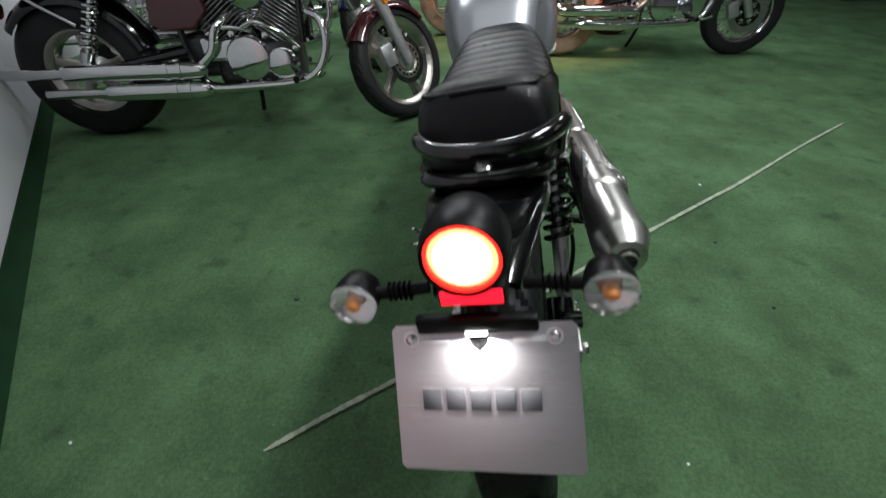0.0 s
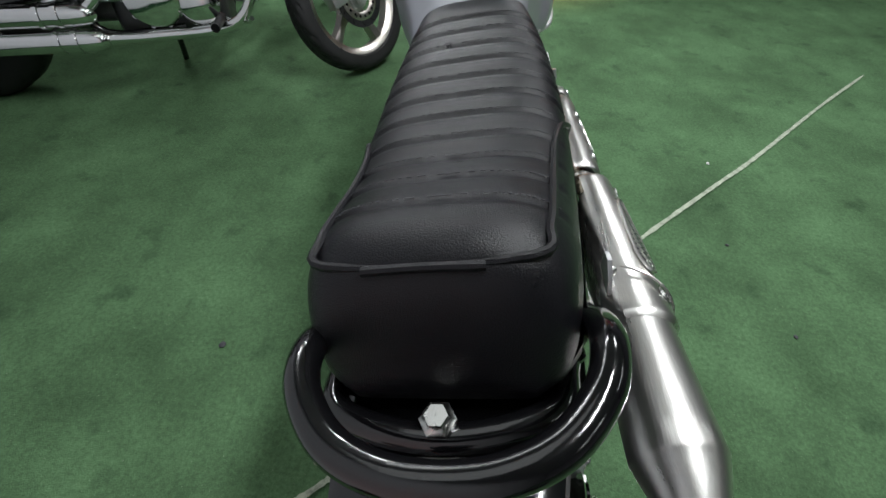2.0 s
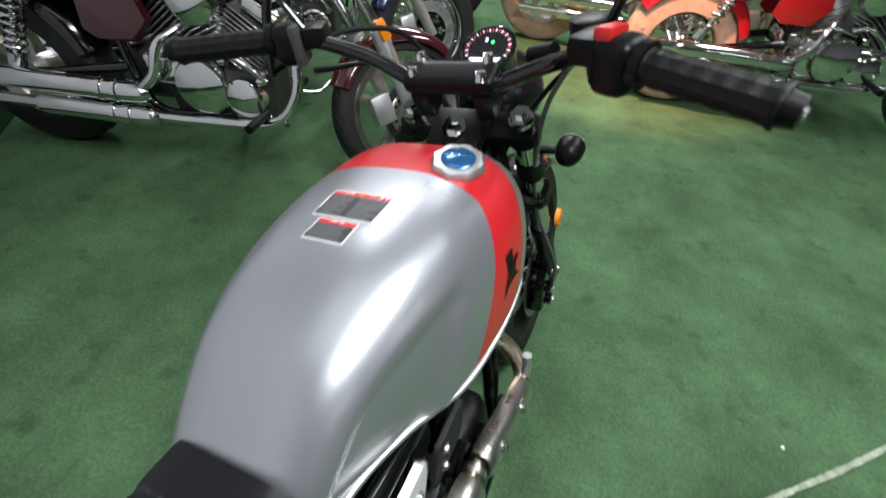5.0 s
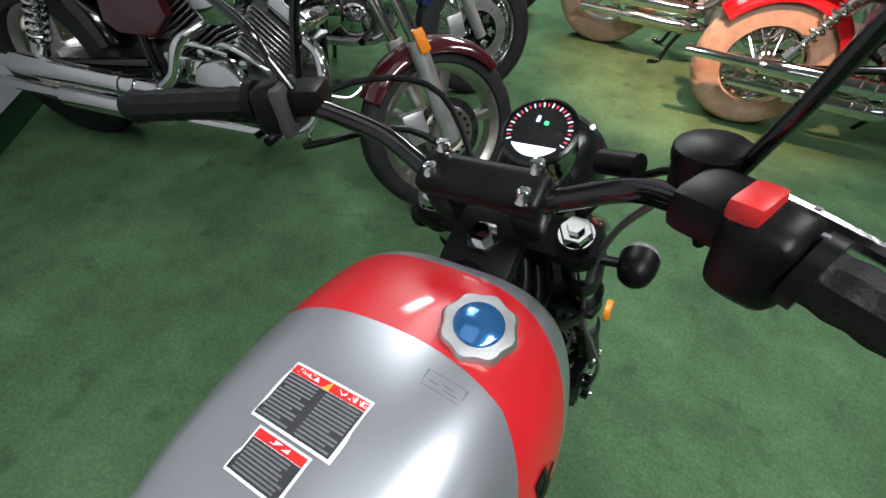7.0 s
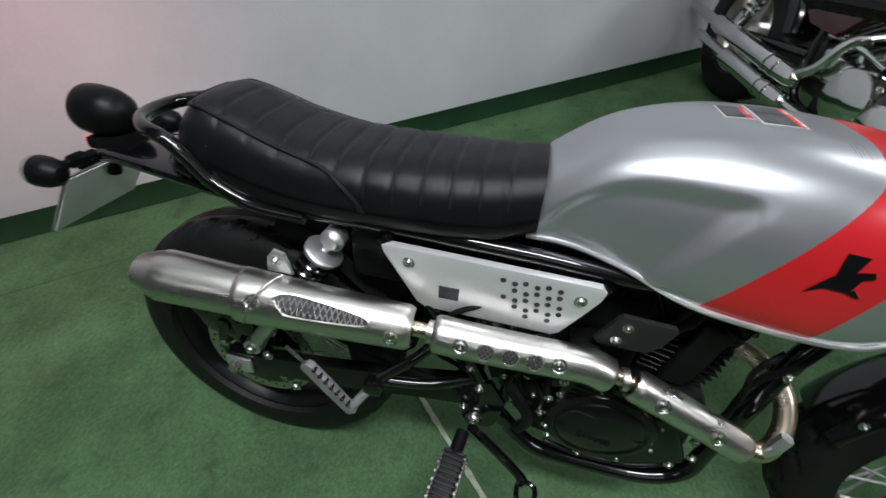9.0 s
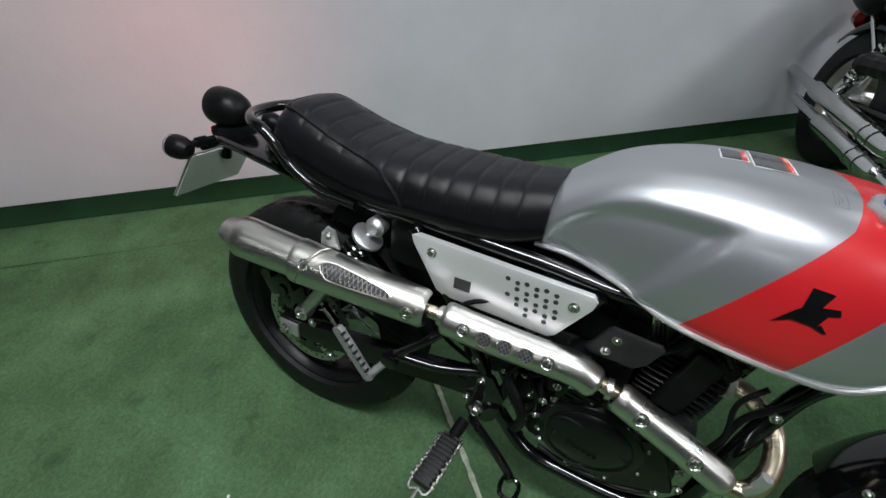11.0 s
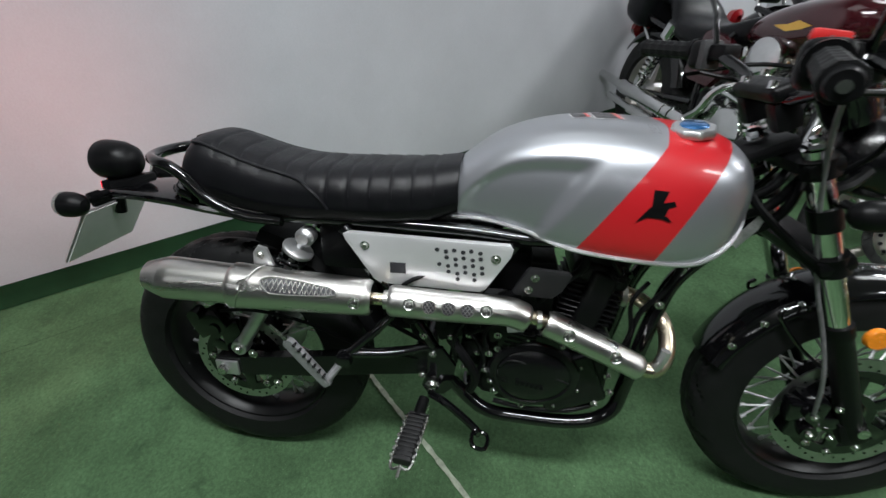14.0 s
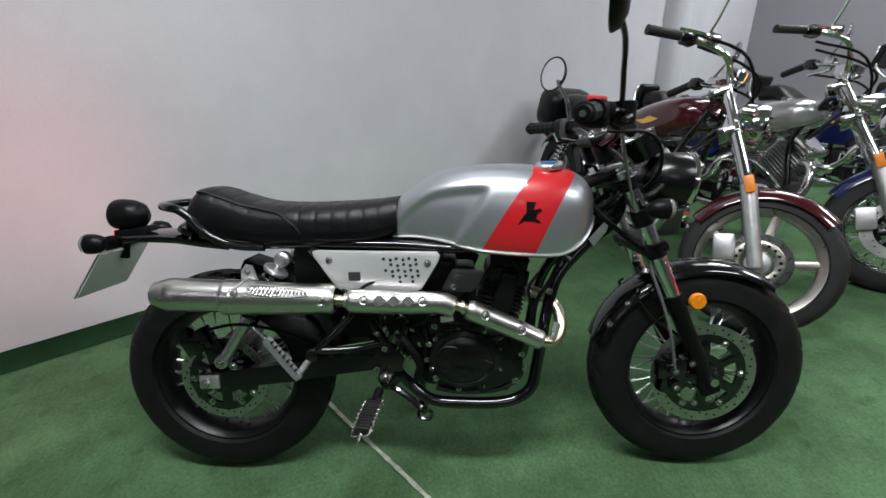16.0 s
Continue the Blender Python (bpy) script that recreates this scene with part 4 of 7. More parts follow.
A_LO, A_HI = math.radians(-88), math.radians(112)
S1 = [(0.161, 0.404, 0.5395), (0.168, 0.31, 0.545), (0.174, 0.21, 0.551), (0.178, 0.142, 0.5555)]
S2 = [(0.147, 0.692, 0.509), (0.147, 0.655, 0.5225), (0.150, 0.58, 0.525), (0.155, 0.50, 0.530), (0.158, 0.434, 0.535)]
S3 = [(0.152, 0.905, 0.4235), (0.1505, 0.83, 0.459), (0.148, 0.722, 0.507)]
sh1 = part("heat_shield", shell(S1, 0.0345, 0.0435, A_LO, A_HI), STEEL, exhaust, "brushed steel heat shield with a mesh slot")
sh2 = part("heat_shield", shell(S2, 0.0265, 0.030, A_LO, A_HI), STEEL, exhaust, "brushed steel heat shield with round holes")
sh3 = part("heat_shield", shell(S3, 0.0235, 0.0255, A_LO, A_HI), STEEL, exhaust, "brushed steel heat shield on the header")


def on_shell(path, r0, r1, y, ang):
    """A frame on a shield's skin at y, ang degrees up from its side: z points out of the sheet, x along the pipe."""
    P = smooth_path(path, 14)
    i = min(range(len(P)), key=lambda k: abs(P[k].y - y))
    d = (P[min(i + 1, len(P) - 1)] - P[max(i - 1, 0)]).normalized()
    side = (Vector((1, 0, 0)) - d * d.x).normalized()
    up = side.cross(d)
    if up.z < 0:
        up = -up
    r = r0 + (r1 - r0) * i / (len(P) - 1)
    n = side * math.cos(math.radians(ang)) + up * math.sin(math.radians(ang))
    return Matrix.Translation(P[i] + n * r) @ Matrix((d, n.cross(d), n)).transposed().to_4x4()


def dished_screw(parent, m):
    bm = lathe(bmesh.new(), [(0.0118, -0.0008), (0.0108, 0.0014), (0.0090, 0.0010), (0.0078, -0.0004), (0.0066, -0.0004), (0.0062, 0.0016), (0.0036, 0.0021), (0.0033, 0.0006), (0.0004, 0.0010)], 20, "z")
    part("screw", bm, ZINC, parent, at=m)


for y in (0.180, 0.378):
    dished_screw(sh1, on_shell(S1, 0.0345, 0.0435, y, 32 if y < 0.3 else 8))
for y in (0.615, 0.477):
    dished_screw(sh2, on_shell(S2, 0.0265, 0.030, y, 24))
for y in (0.760, 0.850):
    dished_screw(sh3, on_shell(S3, 0.0235, 0.0255, y, 20))
for y in (0.581, 0.546, 0.511):
    m = on_shell(S2, 0.0265, 0.030, y, 22)
    h = part("shield_hole", lathe(bmesh.new(), [(0.0002, 0.0012), (0.0112, 0.0004)], 22, "z"), INK, sh2, at=m)
    bm = lathe(bmesh.new(), [(0.0108, 0.0006), (0.0120, 0.0024), (0.0134, 0.0)], 22, "z")
    for k in (-1, 0, 1):
        c = 0.0105 * math.sqrt(1 - (0.55 * k) ** 2)
        for q in (0.9, -0.9):
            u, v = Vector((math.cos(q), math.sin(q), 0)), Vector((-math.sin(q), math.cos(q), 0))
            tube(bm, [v * 0.0058 * k - u * c + Vector((0, 0, 0.0016)), v * 0.0058 * k + u * c + Vector((0, 0, 0.0016))], 0.0009, 4, 1)
    part("hole_mesh", bm, STEEL, h)
# mesh slot: raised lip round a dark lattice
slot = [(0.212, 0.583), (0.240, 0.586), (0.330, 0.573), (0.348, 0.565), (0.335, 0.559), (0.245, 0.561), (0.224, 0.568)]


def on_shield(y, z, lift):
    f = (0.404 - y) / 0.262
    cx, cz = 0.161 + 0.017 * f, 0.5395 + 0.016 * f
    r = 0.0345 + 0.009 * f + lift + 0.0006
    dz = max(-r, min(r, z - cz))
    return Vector((cx + math.sqrt(max(0, r * r - dz * dz)), y, z))


tube_bm = tube(bmesh.new(), [on_shield(y, z, 0.001) for y, z in slot], 0.0022, 6, 4, closed=True)
part("slot_lip", tube_bm, STEEL, sh1)
bm = bmesh.new()
mid = on_shield(0.275, 0.571, 0.0008)
ring = [on_shield(p.y, p.z, 0.0008) for p in smooth_path([(0, y, z) for y, z in slot], 4, True)]
c0 = bm.verts.new(mid)
vs = [bm.verts.new(p) for p in ring]
for i in range(len(vs)):
    bm.faces.new((c0, vs[i], vs[(i + 1) % len(vs)]))
part("slot_backing", bm, INK, sh1)
bm = bmesh.new()
for i in range(15):
    y0 = 0.220 + i * 0.0085
    zc = 0.5775 - (y0 - 0.22) * 0.10
    h = 0.0085 if i > 1 else 0.006
    for s in (1, -1):
        tube(bm, [on_shield(y0 - s * 0.004, zc - h, 0.0016), on_shield(y0 + s * 0.004, zc + h, 0.0016)], 0.0011, 5, 1)
part("lattice", bm, STEEL, sh1)
bm = slab(bmesh.new(), [(0.205, 0.600), (0.208, 0.625), (0.220, 0.640), (0.236, 0.636), (0.246, 0.600)], 0.005, lambda u, v, w: (0.150 + w, u - 0.03, v - 0.012), 0.002)
bracket = part("muffler_bracket", bm, ALU, exhaust, "cast silver muffler bracket")
part("screw", bolt(bmesh.new(), (0.155, 0.192, 0.610), 0.006), ZINC, bracket)
for p, r0, r1, w in (((0.1585, 0.430, 0.535), 0.0125, 0.018, 0.004), ((0.148, 0.712, 0.510), 0.0125, 0.017, 0.004), ((0.032, 0.884, 0.515), 0.016, 0.028, 0.005)):
    bm = lathe(bmesh.new(), [(r0, -w), (r1, -w), (r1, w), (r0, w)], 20, "y", p, closed=True)
    part("clamp", bm, STEEL, exhaust)
# diagonal lip where the rear shield overlaps the muffler
bm = tube(bmesh.new(), [Vector((0.178 + 0.0425 * math.cos(a), 0.148 + 0.020 * (a + 1.2), 0.5555 + 0.0425 * math.sin(a))) for a in [-1.2 + 0.3 * k for k in range(11)]], 0.0016, 6, 2)
part("shield_lip", bm, STEEL, sh1)
bm = tube(bmesh.new(), [(0.152, 0.925, 0.418), (0.156, 0.935, 0.440), (0.155, 0.940, 0.462)], 0.008, 10)
rod(bm, (0.156, 0.936, 0.448), (0.155, 0.941, 0.470), 0.0095, 6)
part("oxygen_sensor", bm, ALU, exhaust, "small sensor screwed into the header")

# engine
bm = bmesh.new()
block(bm, (0.20, 0.27, 0.17), (0, 0.735, 0.355), (0, 0, 0), 0.035, 3)
block(bm, (0.12, 0.10, 0.17), (0, 0.70, 0.50), (0, 0, 0), 0.02)
block(bm, (0.18, 0.13, 0.13), (0, 0.62, 0.40), (0, 0, 0), 0.03, 3)
block(bm, (0.14, 0.20, 0.05), (0, 0.74, 0.265), (0, 0, 0), 0.015)
engine = part("engine", bm, ENGINE, bike, "black air-cooled single-cylinder engine")
# clutch cover: an oval casting with a raised inner face
bm = bmesh.new()
rings = []
for r, h in ((0.090, 0.092), (0.090, 0.112), (0.084, 0.121), (0.073, 0.124), (0.069, 0.1215), (0.065, 0.1245), (0.040, 0.130), (0.001, 0.1325)):
    rings.append([Vector((h, 0.712 + r * (1.0 + 0.10 * max(0, math.cos(a))) * math.cos(a), 0.358 + r * 0.90 * math.sin(a))) for a in [2 * math.pi * k / 56 for k in range(56)]])
skin(bm, rings)
cover = part("clutch_cover", bm, CASE, engine, "round gloss black clutch cover")
bm = block(bmesh.new(), (0.032, 0.13, 0.13), (0.100, 0.785, 0.340), (24, 0, 0), 0.014, 3)
block(bm, (0.036, 0.075, 0.06), (0.098, 0.675, 0.435), (-12, 0, 0), 0.016, 3)
block(bm, (0.03, 0.06, 0.05), (0.100, 0.74, 0.438), (10, 0, 0), 0.012, 3)
part("side_case", bm, CASE, engine, "gloss black engine side case")
for k in range(4):
    part("case_rib", block(bmesh.new(), (0.004, 0.052, 0.006), (0.1165, 0.675 + 0.004 * k, 0.418 + 0.011 * k), (-12, 0, 0), 0.002, 1), MATT, engine)
bolts("cover_bolt", cover, [(0.112, 0.716 + 0.097 * math.cos(a), 0.356 + 0.086 * math.sin(a)) for a in [math.radians(20 + 40 * i) for i in range(9)]], 0.0045, 0.006, mat=ZINC)
bm = tube(bmesh.new(), [(0.126, 0.648, 0.380), (0.1275, 0.668, 0.398), (0.1275, 0.715, 0.388), (0.127, 0.762, 0.362), (0.125, 0.785, 0.350)], 0.0022, 6)
part("cover_crease", bm, ENGINE, cover)
for i in range(6):
    part("lettering_bar", block(bmesh.new(), (0.002, 0.007, 0.009 if i else 0.013), (0.1322, 0.685 + 0.0095 * i, 0.350 - 0.002 * i), bevel=0), MATT, cover)
bm = tube(bmesh.new(), [(0.108, 0.64, 0.275), (0.110, 0.70, 0.264), (0.110, 0.79, 0.267), (0.106, 0.85, 0.29)], 0.005, 8)
part("gasket_edge", bm, ENGINE, engine)
CYL = pose(0, 0.800, 0.435, -14, 0, 0)
bm = bmesh.new()
block(bm, (0.100, 0.095, 0.19), (0, 0, 0.085), bevel=0.01)
cyl = part("cylinder", bm, ENGINE, engine, "black finned cylinder and head", CYL)
for i in range(8):
    w = 0.128 - 0.003 * abs(i - 3)
    part("cooling_fin", block(bmesh.new(), (w, w * 0.92, 0.0034), (0, 0.0, 0.016 + i * 0.0118), bevel=0.0012, segs=1), ENGINE, cyl)
bm = block(bmesh.new(), (0.118, 0.112, 0.045), (0, 0, 0.128), bevel=0.014, segs=3)
block(bm, (0.095, 0.085, 0.05), (0, 0.004, 0.168), bevel=0.018, segs=3)
for sx in (0.045, -0.045):
    rod(bm, (sx, 0.01, 0.135), (sx * 1.55, 0.03, 0.150), 0.016, 14)
block(bm, (0.030, 0.050, 0.13), (0.058, 0.004, 0.075), bevel=0.010, segs=3)
block(bm, (0.030, 0.050, 0.13), (-0.058, 0.004, 0.075), bevel=0.010, segs=3)
head_part = part("cylinder_head", bm, ENGINE, cyl, "black cylinder head")
for p in ((0.060, 0.045, 0.150), (0.060, -0.045, 0.150), (0.052, 0.04, 0.180), (0.052, -0.03, 0.185)):
    part("head_bolt", lathe(bmesh.new(), [(0.0005, 0.008), (0.005, 0.008), (0.006, 0)], 6, "x", p), BLACK, head_part)
bm = tube(bmesh.new(), [(0.066, 0.018, 0.148), (0.088, 0.014, 0.160), (0.090, -0.02, 0.19), (0.06, -0.05, 0.22)], 0.0055, 8)
rod(bm, (0.062, 0.018, 0.146), (0.086, 0.015, 0.158), 0.010, 12)
part("spark_lead", bm, MATT, cyl)
bm = tube(bmesh.new(), [(0.078, -0.06, 0.20), (0.086, -0.05, 0.15), (0.080, -0.075, 0.10), (0.075, -0.10, 0.05)], 0.008, 10)
part("breather_hose", bm, MATT, cyl)
bm = block(bmesh.new(), (0.02, 0.05, 0.04), (0.075, 0.03, 0.215), (0, 0, 0), 0.006)
rod(bm, (0.07, -0.01, 0.215), (0.09, -0.01, 0.215), 0.012, 12)
part("ignition_coil", bm, MATT, cyl)
bm = bmesh.new()
for p in ((0.08, 0.60, 0.46), (0.09, 0.64, 0.45), (0.085, 0.66, 0.50), (0.09, 0.60, 0.41)):
    block(bm, (0.05, 0.045, 0.04), p, (15, 0, 0), 0.008)
rod(bm, (0.05, 0.60, 0.46), (0.10, 0.61, 0.46), 0.022, 16)
rod(bm, (0.05, 0.66, 0.47), (0.11, 0.66, 0.47), 0.016, 16)
part("carburettor", bm, ENGINE, engine)
bolts("engine_bolt", engine, ((0.116, 0.612, 0.462), (0.118, 0.640, 0.448), (0.114, 0.665, 0.505), (0.113, 0.60, 0.40), (0.113, 0.585, 0.44), (0.115, 0.625, 0.40), (0.113, 0.56, 0.405), (0.118, 0.64, 0.31), (0.118, 0.632, 0.335), (0.115, 0.87, 0.33), (0.115, 0.86, 0.37)), 0.005, 0.006)
for pts, r in (([(0.10, 0.56, 0.46), (0.115, 0.60, 0.43), (0.11, 0.615, 0.38), (0.10, 0.60, 0.33)], 0.006),
               ([(0.095, 0.54, 0.44), (0.118, 0.585, 0.45), (0.118, 0.63, 0.47), (0.10, 0.70, 0.47)], 0.005),
               ([(0.09, 0.55, 0.57), (0.105, 0.60, 0.53), (0.10, 0.62, 0.50)], 0.006),
               ([(0.112, 0.545, 0.43), (0.128, 0.575, 0.40), (0.126, 0.60, 0.35), (0.112, 0.59, 0.30)], 0.010),
               ([(0.09, 0.96, 0.62), (0.10, 0.93, 0.56), (0.09, 0.90, 0.50), (0.095, 0.89, 0.42)], 0.0055)):
    part("engine_hose", tube(bmesh.new(), pts, r, 8), MATT, bike, "black hose beside the engine")
part("hose_tag", block(bmesh.new(), (0.003, 0.032, 0.016), (0.122, 0.672, 0.470), (8, 0, 0), 0.001), WHITE, bike, "small white tag on a hose")

# foot pegs and pedal
bm = bmesh.new()
slab(bm, [(0.50, 0.40), (0.53, 0.405), (0.56, 0.36), (0.55, 0.30), (0.535, 0.285), (0.50, 0.285), (0.488, 0.305), (0.50, 0.345)], 0.010, lambda u, v, w: (0.108 + w, u, v), 0.003)
part("peg_bracket", bm, BLACK, bike)
bolts("bracket_bolt", bike, [(0.122, 0.511, 0.312)], 0.010, 0.008)
bolts("bracket_bolt", bike, [(0.148, 0.498, 0.272)], 0.008, 0.008)
bolts("bracket_bolt", bike, [(0.120, 0.512, 0.39), (0.120, 0.49, 0.335)], 0.005, 0.006)
for s in (1, -1):
    a, b = Vector((s * 0.135, 0.496, 0.283)), Vector((s * 0.280, 0.476, 0.258))
    bm = rod(bmesh.new(), a, a.lerp(b, 0.3), 0.012, 12)
    peg = part("foot_peg", bm, MATT, bike, "folding foot peg with ribbed rubber")
    rub = part("peg_rubber", block(bmesh.new(), (0.10, 0.030, 0.015), a.lerp(b, 0.62), (0, s * 9, s * -7.5), 0.004), RUBBER, peg)
    for i in range(12):
        c = a.lerp(b, 0.28 + 0.66 * i / 11)
        part("peg_rib", block(bmesh.new(), (0.0055, 0.036, 0.021), c, (0, s * 9, s * -7.5), 0.004), RUBBER, rub)
    bm = tube(bmesh.new(), [a.lerp(b, 0.25) + Vector((0, 0.02, 0)), a.lerp(b, 0.98) + Vector((0, 0.02, 0)), a.lerp(b, 1.02), a.lerp(b, 0.98) - Vector((0, 0.02, 0)), a.lerp(b, 0.25) - Vector((0, 0.02, 0))], 0.003, 6)
    for k in range(7):
        for e in (0.021, -0.021):
            q = a.lerp(b, 0.34 + 0.095 * k) + Vector((0, e, 0))
            block(bm, (0.007, 0.007, 0.014), q + Vector((0, 0, 0.004)), (0, s * 9, 0), 0.0015, 1)
    rod(bm, b, b + Vector((s * 0.022, -0.002, -0.006)), 0.004, 8)
    part("peg_edge", bm, ZINC, peg)
bm = tube(bmesh.new(), [(0.125, 0.508, 0.290), (0.150, 0.535, 0.300), (0.165, 0.57, 0.285), (0.178, 0.605, 0.262), (0.190, 0.615, 0.258)], 0.0085, 8)
pedal = part("brake_pedal", bm, BLACK, bike, "black brake pedal with a looped toe piece")
bm = tube(bmesh.new(), [(0.188, 0.604, 0.262), (0.222, 0.604, 0.263), (0.222, 0.628, 0.258), (0.188, 0.631, 0.256)], 0.0045, 8, 3, closed=True)
part("toe_piece", bm, BLACK, pedal)
bm = tube(bmesh.new(), [(-0.12, 0.53, 0.29), (-0.145, 0.57, 0.285), (-0.15, 0.65, 0.27), (-0.20, 0.66, 0.272)], 0.006, 8)
part("gear_lever", bm, BLACK, bike)
# passenger pegs, folded up
for s in (1, -1):
    bm = bmesh.new()
    tube(bm, [(s * 0.105, 0.452, 0.500), (s * 0.140, 0.41, 0.46), (s * 0.155, 0.350, 0.405)], 0.009, 10)
    tube(bm, [(s * 0.11, 0.50, 0.40), (s * 0.140, 0.43, 0.40), (s * 0.155, 0.350, 0.403)], 0.009, 10)
    block(bm, (0.03, 0.03, 0.025), (s * 0.162, 0.342, 0.395), bevel=0.006)
    hanger = part("passenger_peg_hanger", bm, BLACK, bike)
    a, b = Vector((s * 0.186, 0.308, 0.352)), Vector((s * 0.192, 0.246, 0.446))
    d = (b - a).normalized()
    w = Vector((0, d.z, -d.y))
    bm = bmesh.new()
    skin(bm, [[p + w * (u * q) + Vector((s * v, 0, 0)) for u, v in ((-0.011, -0.006), (0.011, -0.006), (0.012, 0.0), (0.010, 0.006), (-0.010, 0.006), (-0.012, 0.0))] for p, q in ((a - d * 0.008, 0.7), (a, 0.9), (a.lerp(b, 0.5), 1.0), (b, 0.95), (b + d * 0.006, 0.6))])
    rod(bm, a, Vector((s * 0.165, 0.340, 0.394)), 0.008, 10)
    ppeg = part("passenger_peg", bm, PEGGREY, hanger, "flat grey alloy passenger peg, folded up")
    for i in range(7):
        c = a.lerp(b, 0.14 + 0.13 * i) + w * (0.009 if s > 0 else 0.009) + Vector((s * 0.003, 0, 0))
        part("peg_stud", block(bmesh.new(), (0.012, 0.007, 0.006), c, (math.degrees(math.atan2(d.z, d.y)) - 90, 0, 0), 0.002, 1), MATT, ppeg)
    bm = rod(bmesh.new(), b + d * 0.004, b + d * 0.034 + Vector((0, -0.012, 0.008)), 0.003, 8)
    part("peg_pin", bm, ZINC, ppeg)
# side stand on the left
bm = tube(bmesh.new(), [(-0.11, 0.60, 0.25), (-0.15, 0.585, 0.16), (-0.205, 0.575, 0.060)], 0.011, 10)
block(bm, (0.05, 0.04, 0.012), (-0.21, 0.575, 0.047), (0, 11.5, 0), 0.004)
part("side_stand", bm, BLACK, bike, "black side stand, down")

# fork
R_TOP, R_BOT = Vector((0, 1.100, 0.822)), Vector((0, 1.352, 0.258))
rake = (R_BOT - R_TOP).normalized()
for s in (1, -1):
    off = Vector((s * 0.092, 0, 0))
    bm = rod(bmesh.new(), R_TOP + off, R_TOP + off + rake * 0.345, 0.0195, 24)
    leg = part("fork_stanchion", bm, CHROME, bike, "chrome fork stanchion")
    bm = bmesh.new()
    prof = [(0.0185, 0.335), (0.024, 0.335), (0.024, 0.36), (0.0215, 0.365), (0.0215, 0.56), (0.019, 0.60), (0.017, 0.615)]
    base = R_TOP + off
    u = Vector((1, 0, 0))
    v = rake.cross(u)
    skin(bm, [[base + rake * h + (u * math.cos(2 * math.pi * k / 24) + v * math.sin(2 * math.pi * k / 24)) * r for k in range(24)] for r, h in prof])
    block(bm, (0.030, 0.05, 0.06), base + rake * 0.60, (24, 0, 0), 0.010)
    part("fork_slider", bm, MATT, leg, "black fork slider")
    bm = lathe(bmesh.new(), [(0.0005, 0.014), (0.009, 0.014), (0.010, 0.006), (0.0165, 0.006), (0.0185, 0.0)], 6, "z", (0, 0, 0))
    bmesh.ops.transform(bm, matrix=Matrix.Translation(R_TOP + off - rake * 0.004) @ pose(0, 0, 0, 24, 0, 0), verts=bm.verts)
    part("fork_cap", bm, CHROME, leg)
    bm = lathe(bmesh.new(), [(0.0005, 0.010), (0.018, 0.010), (0.0205, 0.006), (0.0205, 0)], 28, "x", (0.113, 1.288, 0.505)) if s > 0 else lathe(bmesh.new(), [(0.0005, -0.010), (0.018, -0.010), (0.0205, -0.006), (0.0205, 0)], 28, "x", (-0.113, 1.288, 0.505))
    part("reflector", bm, AMBER, leg, "round amber side reflector")
tilt = (24, 0, 0)
bm = block(bmesh.new(), (0.235, 0.055, 0.026), R_TOP + rake * 0.028, tilt, 0.012)
block(bm, (0.09, 0.09, 0.024), (0, 1.068, 0.805), tilt, 0.012)
for s in (1, -1):
    rod(bm, R_TOP + Vector((s * 0.092, 0, 0)) + rake * 0.015, R_TOP + Vector((s * 0.092, 0, 0)) + rake * 0.045, 0.027, 24)
yoke = part("upper_yoke", bm, MATT, bike, "black upper fork yoke")
bm = block(bmesh.new(), (0.235, 0.06, 0.03), R_TOP + rake * 0.205, tilt, 0.014)
for s in (1, -1):
    rod(bm, R_TOP + Vector((s * 0.092, 0, 0)) + rake * 0.19, R_TOP + Vector((s * 0.092, 0, 0)) + rake * 0.225, 0.027, 24)
part("lower_yoke", bm, MATT, bike, "black lower fork yoke")
for s in (1, -1):
    part("lamp_clamp", rod(bmesh.new(), R_TOP + Vector((s * 0.092, 0, 0)) + rake * 0.10, R_TOP + Vector((s * 0.092, 0, 0)) + rake * 0.14, 0.024, 20), MATT, bike)
bm = lathe(bmesh.new(), [(0.0005, 0.016), (0.012, 0.016), (0.013, 0.004), (0.020, 0.004), (0.020, 0)], 6, "z")
bmesh.ops.transform(bm, matrix=pose(0, 1.058, 0.818, 24, 0, 0), verts=bm.verts)
part("stem_nut", bm, CHROME, yoke)
bm = rod(bmesh.new(), (-0.0, 1.352, 0.285), (0.115, 1.352, 0.285), 0.011, 14)
rod(bm, (-0.115, 1.352, 0.285), (0, 1.352, 0.285), 0.011, 14)
part("front_axle", bm, ZINC, bike)
# front caliper and hose
bm = block(bmesh.new(), (0.05, 0.06, 0.10), (0.078, 1.255, 0.295), (-8, 0, 0), 0.014)
block(bm, (0.035, 0.05, 0.05), (0.090, 1.235, 0.315), (0, 0, 0), 0.012)
rod(bm, (0.09, 1.25, 0.32), (0.118, 1.25, 0.32), 0.016, 14)
rod(bm, (0.09, 1.255, 0.275), (0.118, 1.255, 0.275), 0.016, 14)
block(bm, (0.02, 0.07, 0.03), (0.09, 1.30, 0.29), (0, 0, 0), 0.006)
calip = part("front_caliper", bm, BLACK, bike, "black front brake caliper")
bolts("caliper_bolt", calip, ((0.119, 1.25, 0.32), (0.119, 1.255, 0.275), (0.108, 1.295, 0.335), (0.106, 1.305, 0.262), (0.106, 1.31, 0.225)), 0.005, 0.006)
